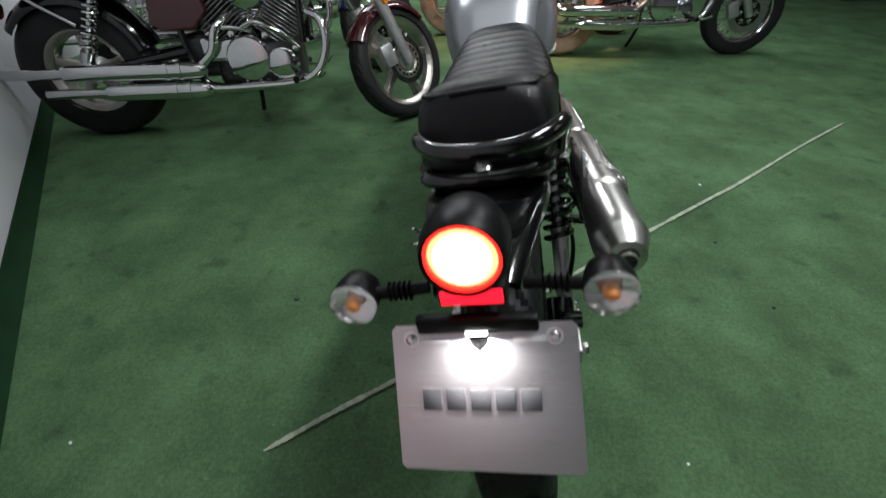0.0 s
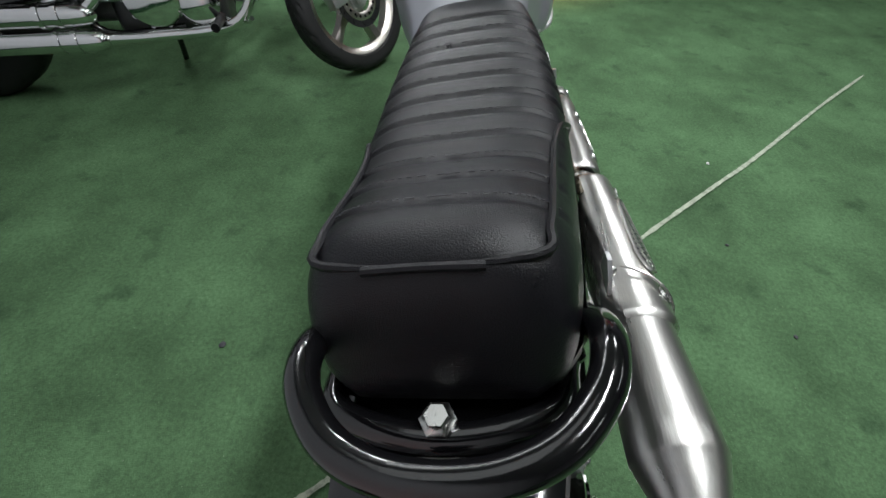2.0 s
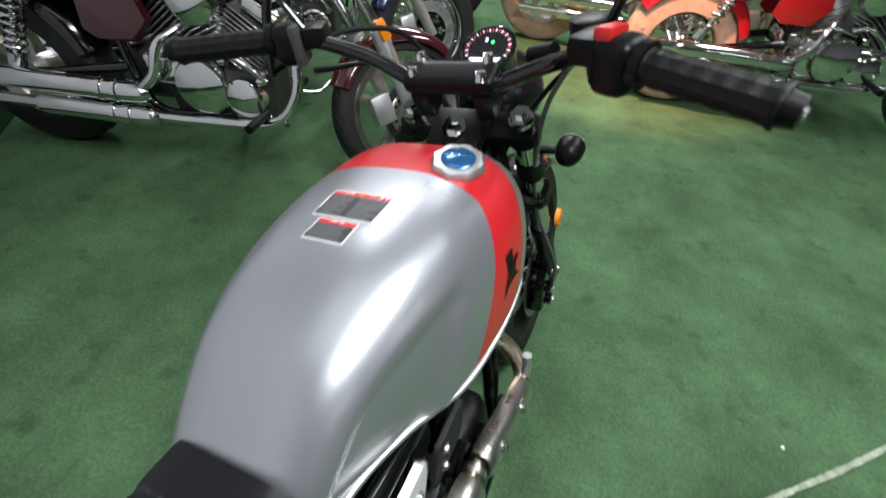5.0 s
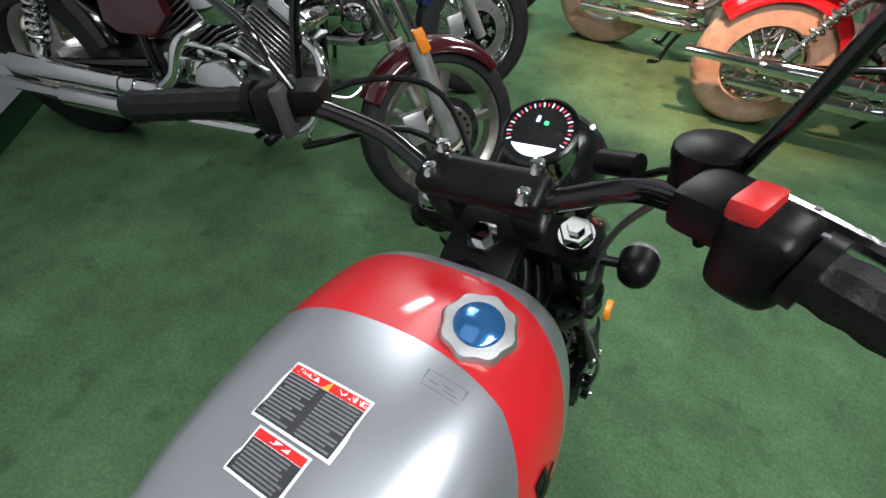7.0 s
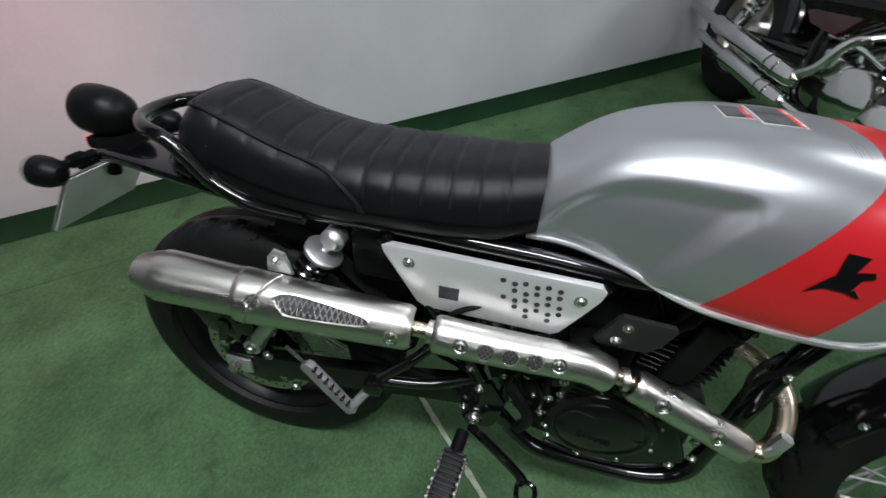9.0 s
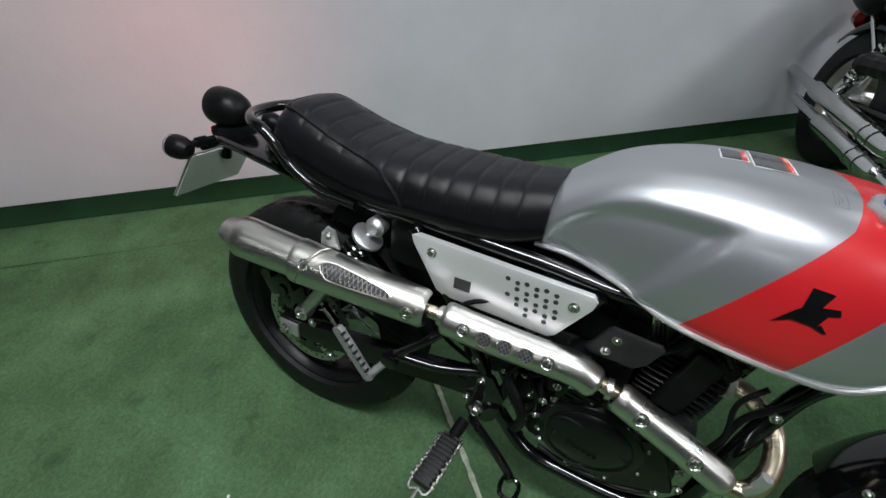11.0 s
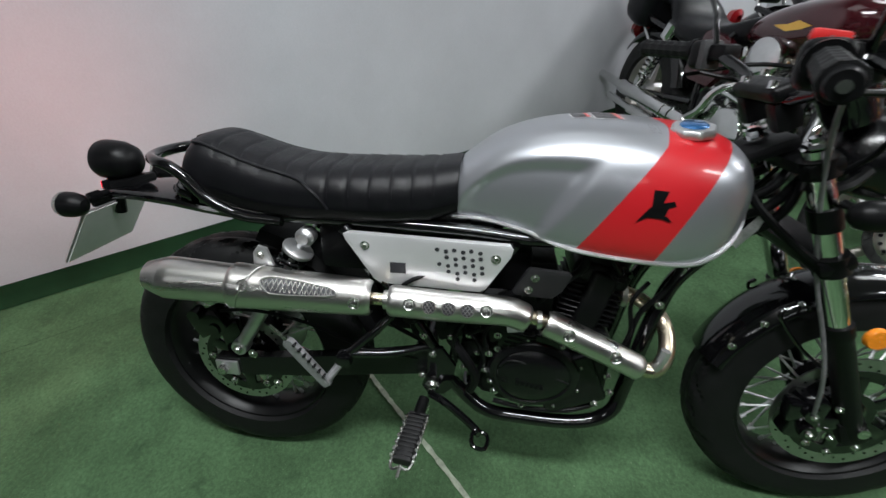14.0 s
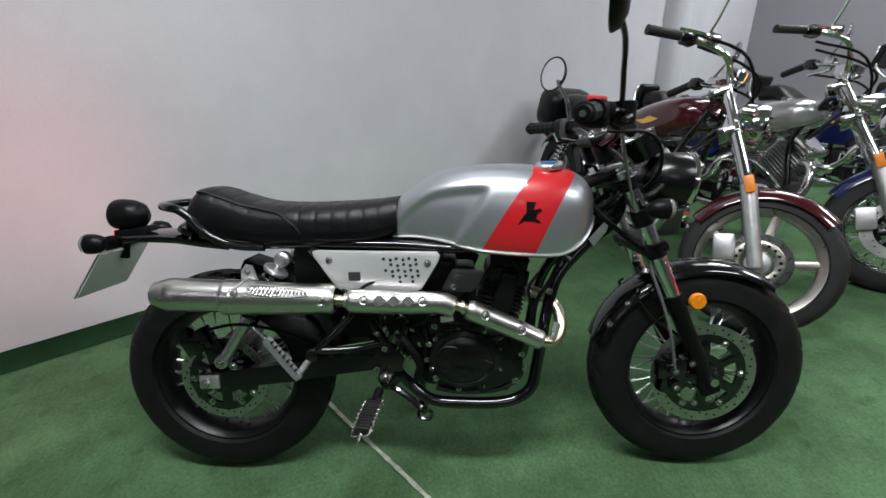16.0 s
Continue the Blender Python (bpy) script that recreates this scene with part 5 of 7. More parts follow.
bm = tube(bmesh.new(), [(0.12, 1.245, 0.33), (0.128, 1.225, 0.42), (0.115, 1.205, 0.50), (0.10, 1.17, 0.60), (0.105, 1.13, 0.72), (0.13, 1.09, 0.84), (0.17, 1.06, 0.92)], 0.0038, 8)
part("brake_line", bm, GREYHOSE, bike, "braided front brake hose")
bm = tube(bmesh.new(), [(0.06, 1.02, 0.77), (0.09, 1.05, 0.72), (0.10, 1.12, 0.66), (0.09, 1.17, 0.63), (0.02, 1.20, 0.63)], 0.007, 8)
tube(bm, [(-0.30, 1.03, 0.905), (-0.24, 1.16, 0.93), (-0.14, 1.22, 0.90), (-0.05, 1.15, 0.78), (-0.03, 1.06, 0.68)], 0.0045, 8)
tube(bm, [(0.20, 1.02, 0.91), (0.17, 1.13, 0.90), (0.10, 1.18, 0.82), (0.05, 1.12, 0.74), (0.03, 1.03, 0.66)], 0.0045, 8)
tube(bm, [(-0.20, 1.02, 0.915), (-0.15, 1.15, 0.88), (-0.06, 1.17, 0.80), (0.05, 1.06, 0.72)], 0.0045, 8)
part("control_cable", bm, MATT, bike, "black control cables")
# front mudguard
bm = bmesh.new()
R = 0.302
rings = []
for d in range(2, 112, 4):
    a = math.radians(d + 16)
    ring = []
    for k in range(13):
        b = math.radians(-80 + 160 * k / 12)
        rr = R - 0.030 * (1 - math.cos(b)) * 1.1
        ring.append(Vector((0.062 * math.sin(b), FA.y - rr * math.cos(a), FA.z + rr * math.sin(a))))
    ring += [p * 1 - (p - Vector((p.x, FA.y, FA.z))).normalized() * 0.003 for p in reversed(ring)]
    rings.append(ring)
skin(bm, rings)
guard = part("front_mudguard", bm, BLACK, bike, "gloss black front mudguard")
for s in (1, -1):
    bm = tube(bmesh.new(), [(s * 0.055, 1.17, 0.520), (s * 0.062, 1.165, 0.50), (s * 0.070, 1.215, 0.44), (s * 0.08, 1.27, 0.40)], 0.004, 6)
    part("guard_stay", bm, BLACK, guard)
bolts("guard_screw", guard, ((0.058, 1.10, 0.425), (0.056, 1.145, 0.480), (0.050, 1.20, 0.525), (0.046, 1.29, 0.560)), 0.005, 0.006)

# headlamp, indicators, instrument
bm = lathe(bmesh.new(), [(0.0005, -0.075), (0.026, -0.073), (0.052, -0.060), (0.066, -0.032), (0.071, 0.0), (0.073, 0.02), (0.0715, 0.032), (0.066, 0.036)], 44, "y", (0, 0, 0))
head = part("headlamp", bm, CASE, bike, "round black headlamp with a chrome rim", pose(0.005, 1.248, 0.795, -8, 0, 0))
part("headlamp_rim", lathe(bmesh.new(), [(0.065, 0.030), (0.073, 0.030), (0.075, 0.038), (0.070, 0.044), (0.064, 0.040)], 44, "y"), CHROME, head)
part("headlamp_lens", lathe(bmesh.new(), [(0.067, 0.038), (0.052, 0.046), (0.026, 0.052), (0.0005, 0.054)], 44, "y"), GLASS, head)
part("reflector_bowl", lathe(bmesh.new(), [(0.064, 0.034), (0.043, 0.0), (0.0005, -0.02)], 36, "y"), CHROME, head)
for s in (1, -1):
    part("headlamp_bracket", tube(bmesh.new(), [(s * 0.070, 1.20, 0.785), (s * 0.088, 1.165, 0.765), (s * 0.092, 1.13, 0.755)], 0.010, 8), MATT, bike)
for s in (1, -1):
    bm = lathe(bmesh.new(), [(0.0005, -0.035), (0.012, -0.033), (0.022, -0.022), (0.027, -0.004), (0.028, 0.016)], 28, "y")
    ind = part("front_indicator", bm, MATT, bike, "round black front indicator with clear lens", pose(s * 0.154, 1.165, 0.738) @ Matrix.Scale(0.86, 4))
    part("stalk", rod(bmesh.new(), (-s * 0.055, -0.01, 0.004), (-s * 0.02, 0, 0), 0.008, 12), MATT, ind)
    part("lens", lathe(bmesh.new(), [(0.0275, 0.016), (0.026, 0.026), (0.018, 0.032), (0.0005, 0.034)], 28, "y"), GLASS, ind, "clear indicator lens")
GA = pose(0.026, 1.160, 0.892, 30, 0, 0) @ Matrix.Scale(0.86, 4)
bm = lathe(bmesh.new(), [(0.020, -0.055), (0.040, -0.050), (0.046, -0.02), (0.047, 0.008), (0.050, 0.014), (0.050, 0.019), (0.0455, 0.021)], 44, "z")
dial = part("speedometer", bm, BLACK, bike, "round black speedometer with a red and white scale", GA)
part("dial_face", lathe(bmesh.new(), [(0.0455, 0.018), (0.0005, 0.018)], 44, "z"), DIALBLACK, dial)
DIALRED, DIALWHITE = emitter("dial_red", (0.9, 0.05, 0.08), 0.9), emitter("dial_white", (0.75, 0.8, 0.95), 0.9)
for i in range(27):
    a = math.radians(205 - 230 * i / 26)
    L = 0.0062 if i % 2 == 0 else 0.004
    m = Matrix.Translation((0.039 * math.cos(a), 0.039 * math.sin(a), 0.0188)) @ Matrix.Rotation(a, 4, "Z")
    part("scale_mark", block(bmesh.new(), (L, 0.0013, 0.0008), bevel=0), DIALRED if i % 2 else DIALWHITE, dial, at=m)
bm = bmesh.new()
vs = [bm.verts.new((0.037 * math.cos(a), 0.037 * math.sin(a) * 1.0, 0.0186)) for a in [math.radians(215 + 110 * k / 12) for k in range(13)]]
bm.faces.new(vs)
part("display", bm, DIALWHITE, dial, "lit pale display window")
part("neutral_lamp", lathe(bmesh.new(), [(0.0005, 0), (0.003, 0)], 12, "z", (0.006, 0.012, 0.0190)), emitter("neutral_green", (0.05, 0.9, 0.2), 2.5), dial)
part("battery_lamp", block(bmesh.new(), (0.004, 0.009, 0.0008), (-0.006, 0.017, 0.0190), bevel=0), emitter("lamp_blue", (0.5, 0.6, 1.0), 1.5), dial)
part("dial_glass", lathe(bmesh.new(), [(0.0465, 0.0205), (0.03, 0.0225), (0.0005, 0.023)], 40, "z"), DIALGLASS, dial).visible_shadow = False

# handlebar
bm = tube(bmesh.new(), [(-0.405, 0.966, 0.944), (-0.27, 1.032, 0.938), (-0.22, 1.056, 0.930), (-0.14, 1.075, 0.900), (-0.085, 1.065, 0.880), (-0.05, 1.055, 0.872), (0.05, 1.05, 0.872), (0.085, 1.058, 0.880), (0.14, 1.062, 0.900), (0.190, 1.018, 0.924), (0.238, 0.980, 0.930), (0.358, 0.924, 0.915)], 0.0112, 14, 6)
hbar = part("handlebar", bm, BLACK, bike, "black tubular handlebar", (0.006, 0, 0.016))
bm = block(bmesh.new(), (0.135, 0.046, 0.026), (0.003, 1.046, 0.884), (24, 0, 0), 0.0125, 4)
block(bm, (0.03, 0.04, 0.05), (-0.045, 1.06, 0.85), (24, 0, 0), 0.008)
block(bm, (0.03, 0.04, 0.05), (0.05, 1.06, 0.85), (24, 0, 0), 0.008)
clamp = part("bar_clamp", bm, MATT, hbar)
for x, y, z in ((-0.048, 1.036, 0.889), (0.054, 1.029, 0.888), (-0.048, 1.064, 0.900), (0.054, 1.060, 0.900)):
    part("clamp_bolt", lathe(bmesh.new(), [(0.0005, 0.012), (0.004, 0.012), (0.0045, 0.008), (0.007, 0.011), (0.0075, 0.002), (0.009, 0)], 12, "z", (x, y, z)), CHROME, clamp)
for s, a, b in ((1, Vector((0.246, 0.974, 0.929)), Vector((0.362, 0.921, 0.914))), (-1, Vector((-0.276, 1.029, 0.938)), Vector((-0.408, 0.964, 0.944)))):
    d = (b - a).normalized()
    u = d.orthogonal().normalized()
    v = d.cross(u)
    bm = bmesh.new()
    rings = []
    n = 40
    for i in range(n + 1):
        f = i / n
        r = 0.0175 + (0.0025 if f < 0.03 or f > 0.97 else 0) + 0.0006 * math.cos(f * 40)
        rings.append([a.lerp(b, f) + (u * math.cos(t) + v * math.sin(t)) * (r + 0.0007 * math.cos(10 * t)) for t in [2 * math.pi * k / 30 for k in range(30)]])
    skin(bm, rings)
    grip = part("grip", bm, GRIPRUB, hbar, "black ribbed rubber grip")
    bm = rod(bmesh.new(), b - d * 0.002, b + d * 0.014, 0.0165, 20, 0.014)
    part("bar_end", bm, MATT, grip)
    lathe_bm = rod(bmesh.new(), b + d * 0.012, b + d * 0.017, 0.006, 12)
    part("end_screw", lathe_bm, ZINC, grip)
    q = math.degrees(math.atan2(d.y, d.x))
    c = a - d * 0.024
    bm = block(bmesh.new(), (0.046, 0.052, 0.058), c - Vector((0, 0, 0.006)), (0, 0, q), 0.019, 4)
    rod(bm, a - d * 0.004, a + d * 0.006, 0.024, 24)
    switch = part("switch_housing", bm, MATT, hbar, "black plastic switch housing")
    if s > 0:
        part("stop_switch", block(bmesh.new(), (0.020, 0.040, 0.014), c - d * 0.013 + Vector((0.0, 0.0, 0.0225)), (-8, 0, q + 4), 0.005), RED, switch, "red engine stop rocker")
        for q2, dz in ((0.017, 0.0235), (0.020, 0.0235)):
            part("switch_mark", block(bmesh.new(), (0.004, 0.003, 0.0012), c + Vector((q2, 0.012 if q2 < 0.018 else -0.012, dz)), (0, 0, q), 0), FINEPRINT, switch)
    else:
        part("switch_band", block(bmesh.new(), (0.016, 0.054, 0.058), c - d * 0.014 - Vector((0, 0, 0.006)), (0, 0, q), 0.010), PADDARK, switch)
    # lever and its perch
    p0 = a - d * 0.055
    bm = tube(bmesh.new(), [p0 + Vector((0, 0.02, 0)), p0 + d * 0.02 + Vector((0, 0.055, -0.004)), p0 + d * 0.09 + Vector((0, 0.072, -0.010)), a + d * 0.10 + Vector((s * 0.02, 0.06, -0.016))], [0.008, 0.008, 0.0065, 0.006], 8)
    part("lever", bm, BLACK, hbar, "black control lever")
    bm = block(bmesh.new(), (0.045, 0.05, 0.032), p0 + Vector((0, 0.012, 0)), (0, 0, q), 0.010)
    part("lever_perch", bm, MATT, hbar)
bm = lathe(bmesh.new(), [(0.0005, -0.026), (0.020, -0.026), (0.0235, -0.022), (0.0245, 0.008), (0.0258, 0.009), (0.0258, 0.011)], 32, "z", (0.184, 1.056, 0.932))
res = part("brake_reservoir", bm, MATT, hbar, "black brake fluid reservoir")
part("reservoir_lid", lathe(bmesh.new(), [(0.0255, 0.010), (0.0265, 0.012), (0.0258, 0.020), (0.0235, 0.0215), (0.0005, 0.0215)], 14, "z", (0.184, 1.056, 0.932)), MATT, res)
bm = rod(bmesh.new(), (0.10, 1.105, 0.895), (0.135, 1.09, 0.905), 0.012, 14)
part("cable_adjuster", bm, MATT, hbar)
# mirrors
for s, base, stem, c in ((1, (0.20, 1.045, 0.935), (0.245, 1.028, 1.06), (0.315, 0.985, 1.112)), (-1, (-0.225, 1.05, 0.940), (-0.28, 1.05, 1.02), (-0.448, 1.045, 1.126))):
    bm = tube(bmesh.new(), [base, Vector(base).lerp(Vector(stem), 0.5), stem, Vector(stem).lerp(Vector(c), 0.6), Vector(c) + Vector((0, 0.014, -0.02))], 0.0058, 10)
    stalk = part("mirror_stalk", bm, BLACK, hbar, "black mirror stalk")
    face = pose(*c, 84, 0, -24 if s > 0 else 32)
    bm = lathe(bmesh.new(), [(0.0005, -0.022), (0.030, -0.020), (0.050, -0.010), (0.057, 0.002), (0.056, 0.006), (0.052, 0.005)], 36, "z")
    for v in bm.verts:
        v.co.x *= 1.05
    shell_ob = part("mirror", bm, MATT, stalk, "round black mirror", face)
    bm = lathe(bmesh.new(), [(0.0005, 0.004), (0.053, 0.004)], 36, "z")
    for v in bm.verts:
        v.co.x *= 1.05
    bm2 = shell_ob
    g = part("mirror_glass", bm, MIRROR, stalk, "mirror glass", face)

# tail: mudguard, grab rail, lamp, indicators, plate
bm = bmesh.new()
rings = []
for y, z, w in ((0.12, 0.665, 0.082), (0.05, 0.674, 0.083), (-0.01, 0.684, 0.082), (-0.05, 0.686, 0.076), (-0.10, 0.686, 0.064), (-0.14, 0.685, 0.055), (-0.185, 0.680, 0.045)):
    ring = []
    for k in range(13):
        b = math.radians(-90 + 180 * k / 12)
        ring.append(Vector((w * math.sin(b) , y, z + 0.018 * math.cos(b) ** 0.7 - 0.012)))
    ring += [Vector((p.x * 0.95, p.y, p.z - 0.008)) for p in reversed(ring)]
    rings.append(ring)
skin(bm, rings)
tail = part("tail_section", bm, BLACK, bike, "gloss black tail piece carrying lamp and plate")
bm = bmesh.new()
half_rail = [(0.086, 0.22, 0.655), (0.087, 0.14, 0.662), (0.088, 0.080, 0.690), (0.091, 0.044, 0.732), (0.091, 0.018, 0.752), (0.084, -0.010, 0.758), (0.062, -0.038, 0.759), (0.032, -0.053, 0.759)]
tube(bm, half_rail + [(0, -0.057, 0.759)] + [(-x, y, z) for x, y, z in reversed(half_rail)], 0.0108, 14, 6)
part("grab_rail", bm, BLACK, bike, "gloss black tubular grab rail", pose(0.013, 0, 0) @ Matrix.Diagonal((0.985, 1, 1, 1)))
bm = bmesh.new()
tube(bm, [(0.083, 0.04, 0.688), (0.070, 0.0, 0.700), (0.0, -0.018, 0.704), (-0.070, 0.0, 0.700), (-0.083, 0.04, 0.688)], 0.010, 12, 6)
part("rear_frame_loop", bm, BLACK, bike)
part("tail_bolt", lathe(bmesh.new(), [(0.0005, 0.010), (0.0075, 0.010), (0.009, 0.006), (0.012, 0.004), (0.012, 0)], 6, "z", (0.002, -0.011, 0.714)), ZINC, bike, "bright hexagon bolt on the tail")
LM = pose(0, -0.186, 0.732, -5, 0, 0) @ Matrix.Scale(0.86, 4)
bm = lathe(bmesh.new(), [(0.0005, 0.062), (0.022, 0.058), (0.040, 0.042), (0.048, 0.018), (0.049, -0.010), (0.047, -0.030), (0.044, -0.037), (0.041, -0.036)], 40, "y")
lamp = part("tail_lamp", bm, MATT, bike, "round black tail lamp, lit red", LM)
part("lamp_lens", lathe(bmesh.new(), [(0.031, -0.0325), (0.026, -0.035), (0.014, -0.037), (0.0005, -0.038)], 40, "y"), LAMP, lamp, "white-hot centre of the lit red lens")
part("lens_ring", lathe(bmesh.new(), [(0.0375, -0.028), (0.034, -0.031), (0.031, -0.0325)], 40, "y"), LAMPMID, lamp, "glowing orange-red lens ring")
part("lens_rim", lathe(bmesh.new(), [(0.0415, -0.030), (0.0405, -0.034), (0.0370, -0.034), (0.0365, -0.028)], 40, "y"), LAMPRIM, lamp, "deep red lens edge")
part("lamp_chin", block(bmesh.new(), (0.078, 0.036, 0.024), (0, -0.004, -0.056), bevel=0.006), MATT, lamp)
part("lower_lens", block(bmesh.new(), (0.070, 0.004, 0.018), (0, -0.0235, -0.056), bevel=0.0015), LAMPLOW, lamp, "red lower lens strip")
bm = block(bmesh.new(), (0.07, 0.06, 0.03), (0, -0.160, 0.684), (8, 0, 0), 0.008)
part("lamp_mount", bm, MATT, bike)
for s in (1, -1):
    bm = lathe(bmesh.new(), [(0.0005, 0.040), (0.012, 0.038), (0.022, 0.026), (0.0265, 0.006), (0.027, -0.012)], 28, "y")
    ind = part("rear_indicator", bm, MATT, bike, "round black rear indicator with clear lens", pose(s * 0.126, -0.190, 0.675) @ Matrix.Diagonal((0.92, 0.78, 0.92, 1)))
    part("lens", lathe(bmesh.new(), [(0.027, -0.012), (0.026, -0.022), (0.019, -0.029), (0.0005, -0.032)], 28, "y"), LENS, ind, "clear indicator lens").visible_shadow = False
    part("bulb", lathe(bmesh.new(), [(0.0005, -0.016), (0.0045, -0.015), (0.0075, -0.010), (0.0075, 0.0)], 14, "y", (0, -0.006, 0)), AMBER, ind, "amber bulb behind the lens")
    part("reflector_bowl", lathe(bmesh.new(), [(0.0255, -0.0125), (0.018, -0.004), (0.0005, -0.001)], 28, "y"), CHROME, ind)
    bm = rod(bmesh.new(), (-s * 0.024, 0.004, 0), (-s * 0.085, 0.01, 0.002), 0.008, 12)
    for k in range(5):
        lathe(bm, [(0.0085, -0.0015), (0.0125, 0), (0.0085, 0.0015)], 14, "x", (-s * (0.040 + 0.006 * k), 0.006, 0.001))
    part("stalk", bm, MATT, ind, "ribbed rubber stalk")
# registration plate holder with a display plate
PM = pose(0.002, -0.212, 0.638, -36, 0, 0) @ Matrix.Diagonal((0.94, 1, 0.95, 1))
bm = slab(bmesh.new(), [(-0.094, -0.147), (-0.099, -0.142), (-0.099, 0.005), (-0.094, 0.010), (0.094, 0.010), (0.099, 0.005), (0.099, -0.142), (0.094, -0.147)], 0.002, lambda u, v, w: (u, -w, v), 0.0008)
plate = part("display_plate", bm, PLATE, bike, "brushed metal display plate with dark lettering bars", PM)
part("plate_back", block(bmesh.new(), (0.190, 0.003, 0.150), (0, 0.0025, -0.0685), bevel=0.001), WHITE, plate, "pale backing sheet of the plate")
for i in range(5):
    u = -0.058 + i * 0.0265
    part("lettering_bar", block(bmesh.new(), (0.021, 0.001, 0.023), (u, -0.0026, -0.070), bevel=0.002), PRINT, plate)
for s in (-1, 1):
    part("slot", block(bmesh.new(), (0.036, 0.001, 0.006), (s * 0.052, -0.0026, -0.006), bevel=0), WHITE, plate)
    bm = bolt(bmesh.new(), (s * 0.076, -0.002, -0.004), 0.006, -0.007, "y")
    part("plate_screw", bm, CHROME, plate)
bm = block(bmesh.new(), (0.12, 0.012, 0.02), (0, -0.214, 0.655), (0, 0, 0), 0.004)
tube(bm, [(0, -0.16, 0.670), (0, -0.203, 0.655), (0, -0.214, 0.615)], 0.012, 8)
part("plate_bracket", bm, MATT, bike)
part("plate_light", block(bmesh.new(), (0.022, 0.004, 0.004), (0, -0.221, 0.6475), bevel=0.001), PLATELAMP, bike, "white number plate lamp")

bm = block(bmesh.new(), (0.012, 0.05, 0.035), (0.118, 0.545, 0.452), (20, 0, 0), 0.005)
rod(bm, (0.11, 0.53, 0.475), (0.135, 0.53, 0.475), 0.011, 14)
part("brake_switch", bm, MATT, bike, "small black brake light switch")
bm = lathe(bmesh.new(), [(0.0005, 0.030), (0.014, 0.029), (0.017, 0.024), (0.017, 0.0), (0.012, -0.004)], 18, "z", (0.118, 0.470, 0.470))
tube(bm, [(0.118, 0.470, 0.470), (0.116, 0.475, 0.44), (0.112, 0.50, 0.41)], 0.005, 8)
part("rear_brake_reservoir", bm, MATT, bike, "black rear brake fluid pot")
for pts in ([(0.112, 0.60, 0.485), (0.126, 0.57, 0.470), (0.130, 0.555, 0.43), (0.118, 0.56, 0.375)], [(0.108, 0.64, 0.50), (0.124, 0.615, 0.455), (0.122, 0.62, 0.42)], [(0.105, 0.90, 0.58), (0.112, 0.875, 0.54), (0.108, 0.885, 0.47), (0.112, 0.86, 0.40)]):
    part("wiring", tube(bmesh.new(), pts, 0.0042, 7), MATT, bike, "black wiring tube")
bolts("frame_bolt", bike, [(0.112, 0.535, 0.52), (0.116, 0.56, 0.47), (0.122, 0.548, 0.44), (0.116, 0.492, 0.43), (0.113, 0.575, 0.36), (0.114, 0.845, 0.298), (0.113, 0.885, 0.40), (0.098, 0.93, 0.53), (0.090, 0.955, 0.60)], 0.0055, 0.006)


# ---- the other motorcycles ----
def cast_wheel(name, parent, at, R, rim, width, n, mat, label, disc=True):
    bm = lathe(bmesh.new(), [(0.012, -0.08), (0.045, -0.075), (0.055, -0.05), (0.055, 0.05), (0.045, 0.075), (0.012, 0.08)], 28, "x")
    wheel = part(name, bm, ALU, parent, label, at)
    part("tyre", tyre_bm(R, rim, width), RUBBER, wheel, "black tyre")
    w = width * 0.33
    bm = lathe(bmesh.new(), [(rim + 0.006, -w), (rim + 0.006, -w - 0.008), (rim - 0.008, -w - 0.006), (rim - 0.028, -w * 0.7), (rim - 0.030, w * 0.7), (rim - 0.008, w + 0.006), (rim + 0.006, w + 0.008), (rim + 0.006, w)], 56, "x")
    part("rim", bm, mat, wheel, "bright rim")
    for i in range(n):
        a = 2 * math.pi * i / n
        bm = bmesh.new()
        skin(bm, [[(x * ww, y * ww, z) for x, y in ((-0.022, -0.016), (0.022, -0.016), (0.026, 0), (0.022, 0.016), (-0.022, 0.016), (-0.026, 0))] for z, ww in ((0.045, 1.3), (rim * 0.55, 0.9), (rim - 0.026, 1.15))])
        ob = part("wheel_spoke", bm, mat, wheel)
        ob.matrix_local = Matrix.Rotation(a, 4, "X")
    if disc:
        x = 0.075
        bm = lathe(bmesh.new(), [(0.084, x - 0.002), (0.084, x + 0.002), (0.119, x + 0.002), (0.119, x - 0.002)], 64, "x", closed=True)
        d = part("brake_disc", bm, POLISHED, wheel, "polished steel brake disc")
        bm = lathe(bmesh.new(), [(0.060, x - 0.004), (0.060, x + 0.003), (0.063, x + 0.005), (0.089, x + 0.005), (0.092, x + 0.003), (0.092, x - 0.004)], 64, "x", closed=True)
        part("disc_carrier", bm, CASTALU, d, "cast carrier ring")
        bm = bmesh.new()
        for i in range(18):
            a = 2 * math.pi * i / 18
            lathe(bm, [(0.0001, 0), (0.0062, 0)], 10, "x", (x + 0.0056, 0.076 * math.cos(a), 0.076 * math.sin(a)))
        part("carrier_hole", bm, BLACK, d, smooth=False)
        for i in range(12):
            a = 2 * math.pi * i / 12
            c = Vector((x + 0.0021, 0.105 * math.sin(a), 0.105 * math.cos(a)))
            part("disc_slot", block(bmesh.new(), (0.0006, 0.003, 0.020), c, (-math.degrees(a) + 35, 0, 0), 0.0002), BLACK, d, smooth=False)
    return wheel


